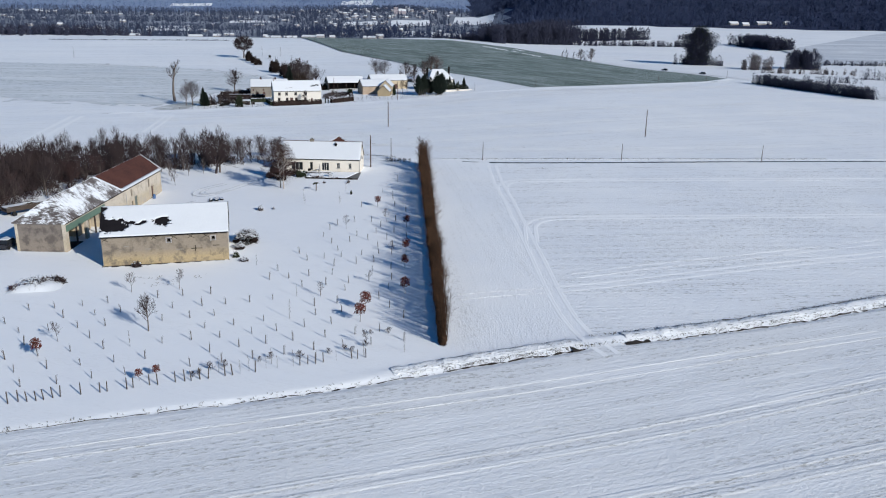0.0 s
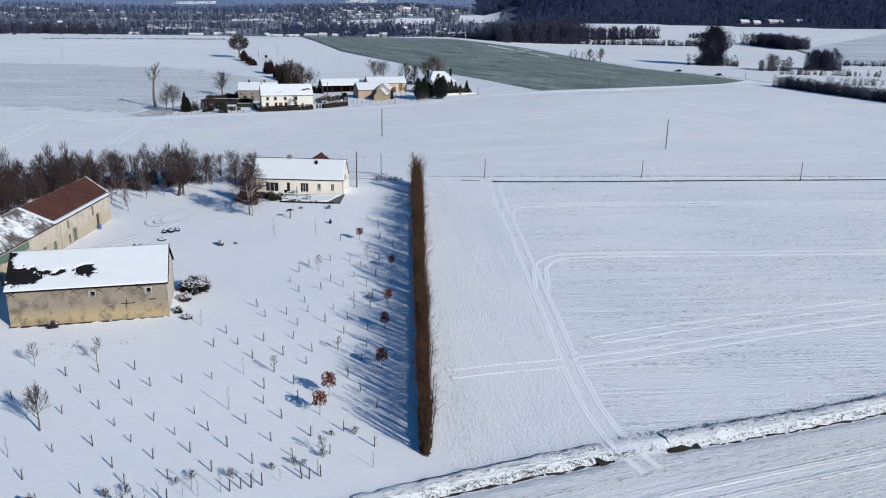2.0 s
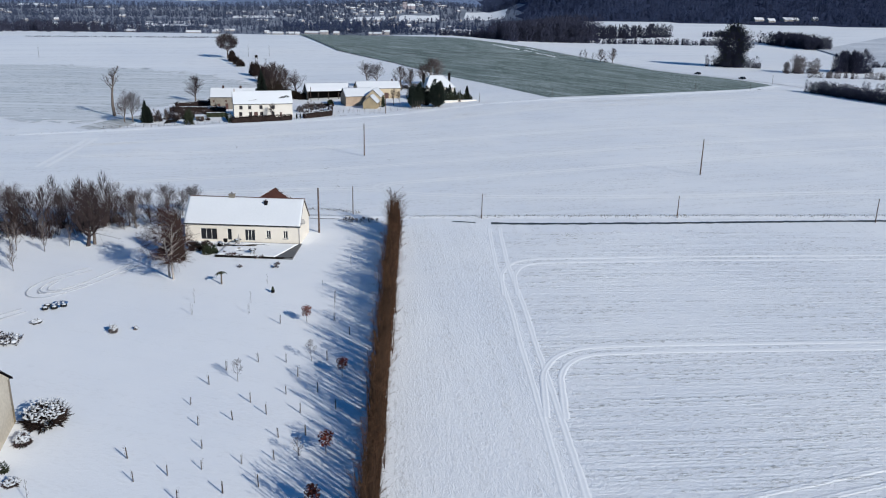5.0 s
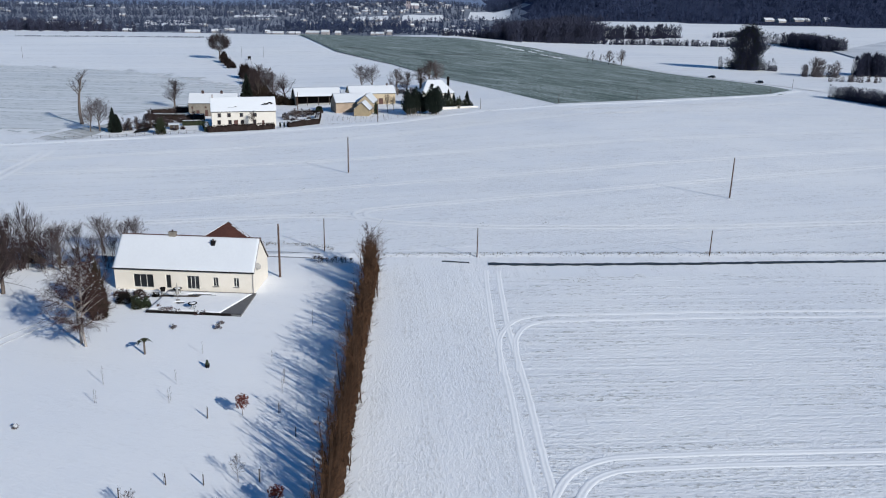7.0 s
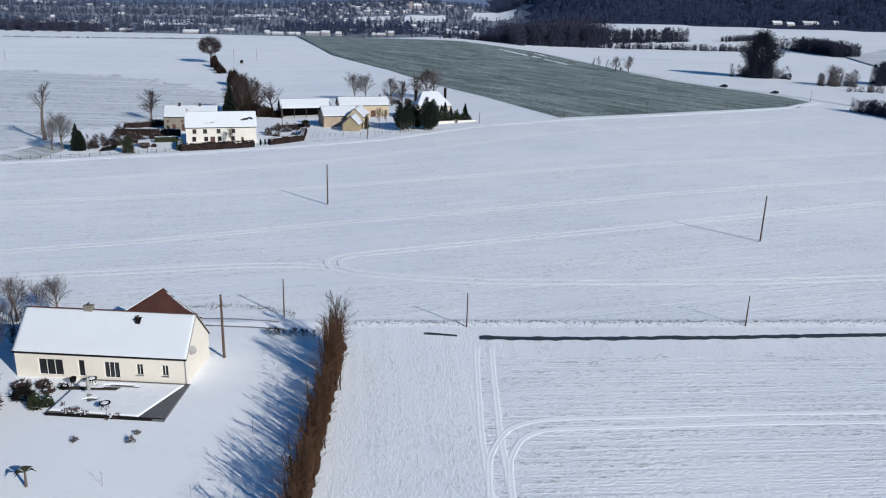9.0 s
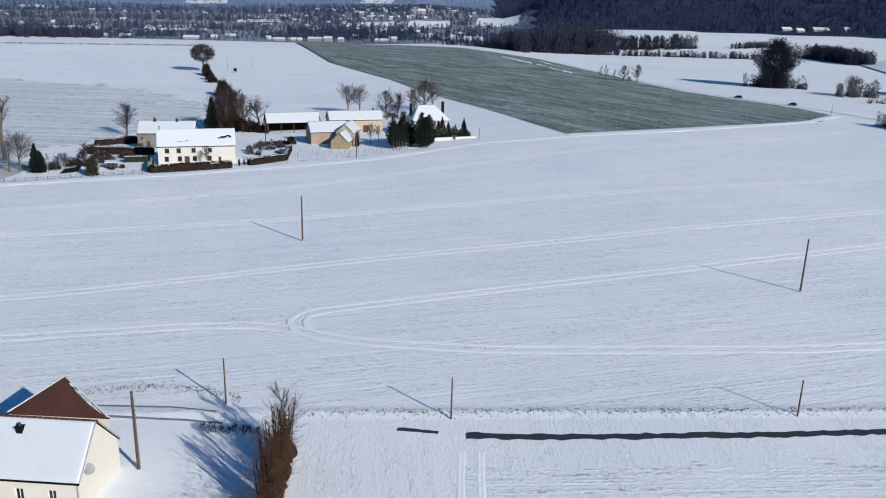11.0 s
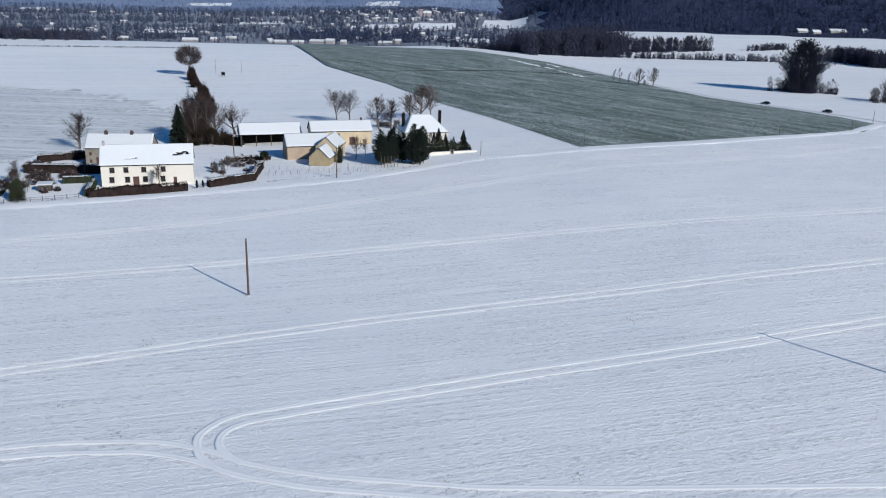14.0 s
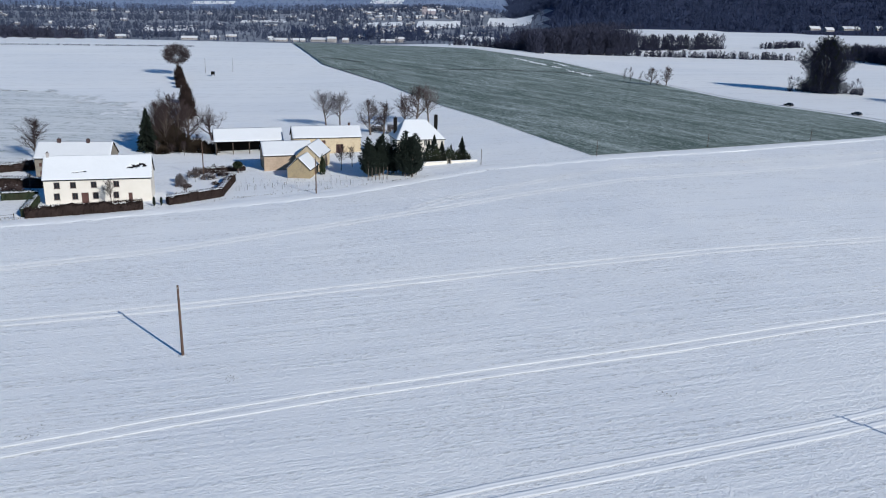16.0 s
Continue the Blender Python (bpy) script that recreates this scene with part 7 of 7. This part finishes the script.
# ---------- far hedges, trees and woods ----------
def great_tree(H, W, n, seed):
    """A huge old tree: trunk, and a deep crown of long branches set with mistletoe."""
    r = random.Random(seed)
    t = thing("tree", pose(0, 0, 0), "huge bare poplar full of mistletoe clumps", "tree")
    part("trunk", Geo().tube((0, 0, -0.5), (0.4, 0, H * 0.8), 0.8, 0.15, 8), M_BARK, t)
    g, mi = Geo(), Geo()
    for _ in range(n):
        u = r.uniform(-0.95, 1.0)
        a, w = r.uniform(0, 6.28), W * math.sqrt(1 - (0.9 * u) ** 2) * (1 - 0.12 * u) * (1 + 0.25 * math.sin(5 * u)) * r.uniform(0.2, 1.1) ** 0.7
        z = H * (0.52 + 0.48 * u)
        q = Vector((math.cos(a) * w, math.sin(a) * w, z))
        p = q * r.uniform(0.3, 0.75)
        p.z = z - H * r.uniform(0.06, 0.2)
        g.tube(p, q, r.uniform(0.07, 0.15), 0, 3)
        if r.random() < 0.09:
            for k in range(11):
                e = Vector((r.gauss(0, 1), r.gauss(0, 1), r.gauss(0, 1))).normalized()
                mi.tube(q, q + e * r.uniform(0.5, 1.0), 0.14, 0, 3)
    part("crown", g, M_NEARWOOD, t)
    part("mistletoe", mi, M_EVERGREEN, t, "round mistletoe clumps")
    return t


big = great_tree(30, 14.5, 5200, 8)
for x, y, s in ((248, 532, 1.0),):
    stand(big, x, y, s, R.uniform(0, 360))
discard(big)


def far_trees(name, n, where, material, label, seed, H=(8, 14), spikes=9, size=0.22, category="trees", wide=0.40):
    """Many distant bare trees: stems, rounded crowns of short twigs and low brush, in one mesh."""
    r = random.Random(seed)
    v, f = [], []
    for _ in range(n):
        x, y = where(r)
        z, h = gz(x, y), r.uniform(*H)
        ww = h * wide * r.uniform(0.7, 1.2)
        limbs = [((0, 0, -0.5), (r.gauss(0, 0.3), 0, h * 0.85), size * 1.2)]
        for k in range(spikes):
            a, u = r.uniform(0, 6.28), r.uniform(-0.9, 1.0)
            w = ww * math.sqrt(1 - u * u) * r.uniform(0.35, 1.05)
            zz = h * (0.58 + 0.42 * u)
            b = r.uniform(0.35, 0.7)
            limbs.append(((math.cos(a) * w * b, math.sin(a) * w * b, max(0.0, zz - h * r.uniform(0.08, 0.2))), (math.cos(a) * w, math.sin(a) * w, zz), size * r.uniform(0.9, 1.9)))
        for k in range(spikes // 4):
            a, w = r.uniform(0, 6.28), h * r.uniform(0.05, 0.35)
            limbs.append(((math.cos(a) * w * 0.6, math.sin(a) * w * 0.6, -0.3), (math.cos(a) * w, math.sin(a) * w, h * r.uniform(0.12, 0.32)), size * r.uniform(1.2, 2.4)))
        for (ax, ay, az_), (bx, by, bz), w in limbs:
            c = r.uniform(0, 6.28)
            o = len(v)
            for q in range(3):
                e = c + q * 2.094
                v.append((x + ax + w * math.cos(e), y + ay + w * math.sin(e), z + az_ + 0.3 * w * math.sin(e * 2)))
            v.append((x + bx, y + by, z + bz))
            f += [(o, o + 1, o + 3), (o + 1, o + 2, o + 3), (o + 2, o, o + 3)]
    g = Geo()
    g.v, g.f = v, f
    return solo(name, g, material, label, category, kind="stuff")


def between(p, q, wide):
    def where(r):
        f = r.random()
        return p[0] + (q[0] - p[0]) * f + r.gauss(0, wide), p[1] + (q[1] - p[1]) * f + r.gauss(0, wide)
    return where


def area(d0, d1, a0, a1, skip=None):
    """Places by distance and bearing as seen from the path."""
    def where(r):
        while True:
            d, az = math.sqrt(r.uniform(d0 * d0, d1 * d1)), radians(r.uniform(a0, a1))
            x, y = 20 + d * math.sin(az), 50 + d * math.cos(az)
            if skip is None or not skip(x, y, d, math.degrees(az)):
                return x, y
    return where


for (p, q), n, hh in ((((-97, 50), (-90, 80)), 90, (5, 8)), (((-88, 80), (-82, 102)), 110, (6, 9.5)), (((-81, 102), (-62, 115)), 46, (5, 8)), (((-62, 116), (-44, 119)), 12, (3, 5))):
    far_trees("belt_undergrowth", n, between(p, q, 2.4), M_TWIG, "dense dark undergrowth of the tree belt", n + 300, hh, 140, 0.038, "undergrowth", 0.3)
for (p, q), n in ((((-97, 50), (-90, 80)), 26), (((-90, 80), (-82, 102)), 24), (((-82, 102), (-48, 119)), 26)):
    far_trees("belt_trees", n, between(p, q, 2.2), M_TWIG, "row of tall thin bare trees in the tree belt", n + 340, (8, 11.5), 190, 0.03, "trees", 0.26)
for x, y, k, s in ((146, 562, "slim", 0.9), (149, 560, "slim", 1.0), (153, 554, "slim", 0.8), (158, 550, "round", 0.95), (161, 546, "scrub", 1.0), (165, 544, "round", 1.05)):
    stand(kinds[k], x, y, s * 1.15, R.uniform(0, 360), label="small bare tree at the wheat field's edge", group="trees by the wheat")
for (p, q), n, hh in ((((213, 356), (217, 330)), 170, (4, 7)), (((217, 330), (229, 273)), 420, (4, 6.5)), (((250, 374), (278, 366)), 40, (3, 5)), (((300, 400), (345, 372)), 70, (4, 8))):
    far_trees("hedgerow", n, between(p, q, 1.6), M_NEARWOOD, "rough bare hedgerow along the road", n, hh, 30, 0.06, "hedgerow")
far_trees("scrub_row", 20, between((262, 488), (282, 481), 4), M_TWIG_GREY, "grey scrub and small trees along a field", 12, (7, 13), 110, 0.09)
far_trees("scrub_row", 40, between((236, 542), (266, 520), 4), M_NEARWOOD, "thick brush round the foot of the great poplar", 41, (3, 9), 80, 0.08)
far_trees("scrub_row", 60, between((262, 450), (320, 436), 3), M_TWIG_GREY, "low grey brush along a field", 27, (2, 5), 40, 0.09)
far_trees("copse", 24, between((306, 499), (322, 495), 5), M_NEARWOOD, "dark round copse in the fields", 13, (11, 17), 190, 0.13, wide=0.34)
far_trees("copse", 230, between((425, 830), (436, 752), 7), M_NEARWOOD, "dark hedge wood in a hollow", 14, (10, 15), 50, 0.2)
far_trees("hedgerow", 120, between((352, 548), (440, 548), 3), M_NEARWOOD, "bare hedgerow across the snow", 15, (2, 5), 30, 0.11, "hedgerow")
far_trees("hedgerow", 110, between((62, 900), (150, 842), 2.5), M_NEARWOOD, "bare hedgerow along the wheat field", 19, (3, 8), 40, 0.15, "hedgerow")
far_trees("hedgerow", 330, between((150, 842), (360, 806), 3), M_NEARWOOD, "bare hedgerow beyond the wheat field", 16, (3, 7.5), 36, 0.14, "hedgerow")
far_trees("hedgerow", 120, between((221, 892), (335, 926), 6), M_NEARWOOD, "row of bare trees beyond the wheat field", 17, (11, 17), 80, 0.17, "hedgerow", wide=0.33)
far_trees("hedgerow", 90, between((387, 931), (436, 950), 4), M_NEARWOOD, "bare hedgerow on a snowy slope", 18, (4, 8), 40, 0.15, "hedgerow")
far_trees("hedgerow", 90, between((560, 1240), (700, 1215), 3), M_NEARWOOD, "low dark hedgerow below the forest", 28, (2, 4), 16, 0.3, "hedgerow")
far_trees("near_wood", 400, between((140, 846), (216, 882), 12), M_NEARWOOD, "bare wood beyond the fields", 20, (14, 23), 60, 0.22, "wood")
far_trees("near_wood", 650, between((178, 890), (222, 1080), 24), M_NEARWOOD, "bare wood climbing the slope", 25, (14, 22), 44, 0.3, "wood")
far_trees("near_wood", 90, between((100, 870), (140, 846), 6), M_NEARWOOD, "low trees at the wood's edge", 26, (4, 11), 40, 0.2, "wood")


def farm_clearing(x, y, d, az):
    return (az < 9.6 + 0.25 * math.sin(d / 60) and d < 2150) or (d < 1395 + 22 * math.sin(az * 3) and 25.3 < az < 31)


far_trees("forest", 6300, area(1330, 2500, 8.3, 42, farm_clearing), M_FARWOOD, "wooded hillside with bluish haze in its colour", 21, (14, 22), 11, 0.72, "forest")
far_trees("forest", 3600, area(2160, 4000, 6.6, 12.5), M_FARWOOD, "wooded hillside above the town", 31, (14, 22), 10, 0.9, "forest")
far_trees("left_wood", 240, between((-480, 900), (-330, 960), 26), M_NEARWOOD, "dark wood at the field's far edge", 22, (8, 14), 36, 0.3, "wood")
far_trees("hedgerow", 420, between((-340, 775), (-165, 812), 0.8), M_NEARWOOD, "thin dark hedge line across the far field", 29, (0.6, 1.6), 10, 0.12, "hedgerow")
# snowy fields among the valley trees and on the hillside
def patch(d0, d1, a0, a1, label):
    pts, n = [], 7
    rr = random.Random(int(d0 + 10 * a0))
    for side, dd in ((0, d0), (1, d1)):
        for k in range(n + 1):
            f = (k / n) if not side else 1 - k / n
            d = dd + (d1 - d0) * rr.uniform(-0.12, 0.12) + (d1 - d0) * (0.3 * side * (f - 0.8) * (f < 0.8))
            az = a0 + (a1 - a0) * (f * 0.94 + 0.03 + rr.uniform(-0.02, 0.02) + 0.08 * side)
            pts.append((20 + d * math.sin(radians(az)), 50 + d * math.cos(radians(az))))
    sheet("snowy_field", pts, M_FAR, label, 0.9, 28, 0.0)


FIELDS = ((1900, 2140, 5.0, 8.2), (1736, 1912, 0.2, 3.3), (1770, 1864, -3.3, -0.6), (2958, 3176, -3.0, -0.6), (3014, 3142, -14.8, -11.9), (1585, 1697, -23.9, -20.0), (1583, 1767, -17.6, -14.2), (1461, 1599, 0.9, 5.7), (1878, 1968, -11.6, -8.4), (2297, 2438, -24.7, -23.1), (2374, 2560, -6.1, -4.2))
for spec in FIELDS:
    patch(*spec, "distant snowy field among woods")


def in_field(x, y, d, az):
    return any(s[0] < d < s[1] and s[2] < az < s[3] for s in FIELDS)


far_trees("valley_trees", 3000, area(1300, 2400, -40, 9, in_field), M_VALLEYWOOD, "hedges and trees across the valley", 23, (6, 14), 14, 0.5, "trees")


def valley_band(d, az0, az1, deep, n, seed, hh=(9, 15)):
    """A belt of trees lying across the valley, at one distance."""
    far_trees("valley_belt", n, area(d, d + deep, az0, az1), M_VALLEYWOOD, "dark belt of bare trees across the valley", seed, hh, 22, 0.45, "trees")


valley_band(1400, -38, -14, 70, 420, 61)
valley_band(1640, -36, -9, 60, 380, 62)
valley_band(1900, -38, -5, 80, 420, 63)
valley_band(1440, -10, 4, 40, 170, 64, (8, 13))
valley_band(2150, -36, 2, 80, 420, 65)
valley_band(2420, -36, 5, 90, 420, 66)
valley_band(2680, -36, 6, 90, 380, 67)
far_trees("valley_trees", 300, area(1400, 1640, -8, 8, in_field), M_FARWOOD, "dark trees on the valley floor", 30, (10, 18), 30, 0.45, "trees")
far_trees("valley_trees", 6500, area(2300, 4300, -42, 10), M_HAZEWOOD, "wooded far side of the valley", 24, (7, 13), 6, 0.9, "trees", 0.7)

# ---------- the town ----------
def far_house(x, y, turn, L, D, H, roof_h, label, group=""):
    b = thing("house", turned(x, y, turn), label, "house", group)
    g = Geo().box(0, 0, -1, L, D, H)
    g.add([(0, 0, H), (0, D, H), (0, D / 2, H + roof_h), (L, 0, H), (L, D, H), (L, D / 2, H + roof_h)], [(0, 2, 1), (3, 4, 5)])
    part("wall", g, M_PALEWALL, b)
    o = 0.4
    for s in (0, 1):
        ye, k = (-o, H - 0.3) if not s else (D + o, H - 0.3)
        part("roof", Geo().slab([(-o, ye, k), (L + o, ye, k), (L + o, D / 2, H + roof_h + 0.1), (-o, D / 2, H + roof_h + 0.1)], 0.25), M_SNOW, b)
    for k in range(max(1, int(L / 4))):
        part("window", Geo().box(1.5 + k * 3.6, -0.06, 1.2, 2.6 + k * 3.6, 0.02, 2.6), M_GLASS, b)
    return b


r = random.Random(77)
for _ in range(120):
    d, az = r.uniform(1580, 2420), r.gauss(-0.5, 3.4)
    if in_field(0, 0, d, az) or az > 6.3:
        continue
    x, y = 20 + d * math.sin(radians(az)), 50 + d * math.cos(radians(az))
    far_house(x, y, r.uniform(-50, 50), r.uniform(6, 13), r.uniform(6, 9), r.uniform(1.5, 4.5), r.uniform(1.5, 2.6), "distant pale town house with a snowy roof", "town houses")
for _ in range(42):
    d, az = r.uniform(1380, 2300), r.uniform(-26, -6)
    x, y = 20 + d * math.sin(radians(az)), 50 + d * math.cos(radians(az))
    far_house(x, y, r.uniform(-40, 40), r.uniform(8, 18), r.uniform(6, 9), r.uniform(1.5, 3.5), r.uniform(1.5, 2.6), "distant pale house with a snowy roof among trees", "valley houses")
for az, d, L, D, H in ((-9.4, 1345, 26, 12, 2.5), (-8.0, 1345, 22, 12, 2.5), (-6.7, 1350, 30, 14, 4), (-5.6, 1340, 13, 10, 6), (-4.6, 1345, 9, 8, 4.5), (-3.5, 1470, 12, 9, 4.5), (-2.0, 1365, 22, 12, 3), (-1.0, 1370, 13, 10, 6), (-15, 1350, 24, 12, 3), (-13.2, 1360, 14, 10, 4), (-19, 1380, 18, 10, 3)):
    far_house(20 + d * math.sin(radians(az)), 50 + d * math.cos(radians(az)), r.uniform(-12, 12), L, D, H, 2.6, "pale farm shed with a snowy roof below the plateau", "sheds")
for x, y, L, D in ((622, 1306, 17, 10), (668, 1296, 28, 12), (634, 1282, 13, 9), (715, 1290, 9, 8)):
    far_house(x, y, 10, L, D, 3.6, 3, "farm building below the forest, roof under snow", "forest farm")
far_trees("town_trees", 420, area(1560, 2500, -7, 6.3, in_field), M_VALLEYWOOD, "dark bare trees and firs among the town's houses", 71, (8, 15), 30, 0.5, "trees", 0.3)
ch = thing("church", turned(20 + 2050 * math.sin(radians(1.1)), 50 + 2050 * math.cos(radians(1.1)), 8), "distant stone church with a square tower", "church")
part("nave", Geo().box(0, 0, -2, 20, 10, 9), M_PINKSTONE, ch)
part("roof", Geo().add([(0, -0.5, 8.8), (20, -0.5, 8.8), (20, 10.5, 8.8), (0, 10.5, 8.8), (0, 5, 14), (20, 5, 14)], [(0, 1, 5, 4), (2, 3, 4, 5), (0, 4, 3), (1, 2, 5), (3, 2, 1, 0)]), M_SNOW, ch)
for x in (-7.0, -13.0):
    tw = part("tower", Geo().box(x, 1, -2, x + 5.5, 7, 18), M_PINKSTONE, ch)
    part("belfry_opening", Geo().box(x + 1.8, 0.9, 12, x + 3.7, 1.05, 16), M_GLASS, tw)
    part("spire", Geo().tube((x + 2.75, 4, 18), (x + 2.75, 4, 23), 2.6, 0, 4), M_SLATE, tw)

for k in list(kinds.values()):
    discard(k)
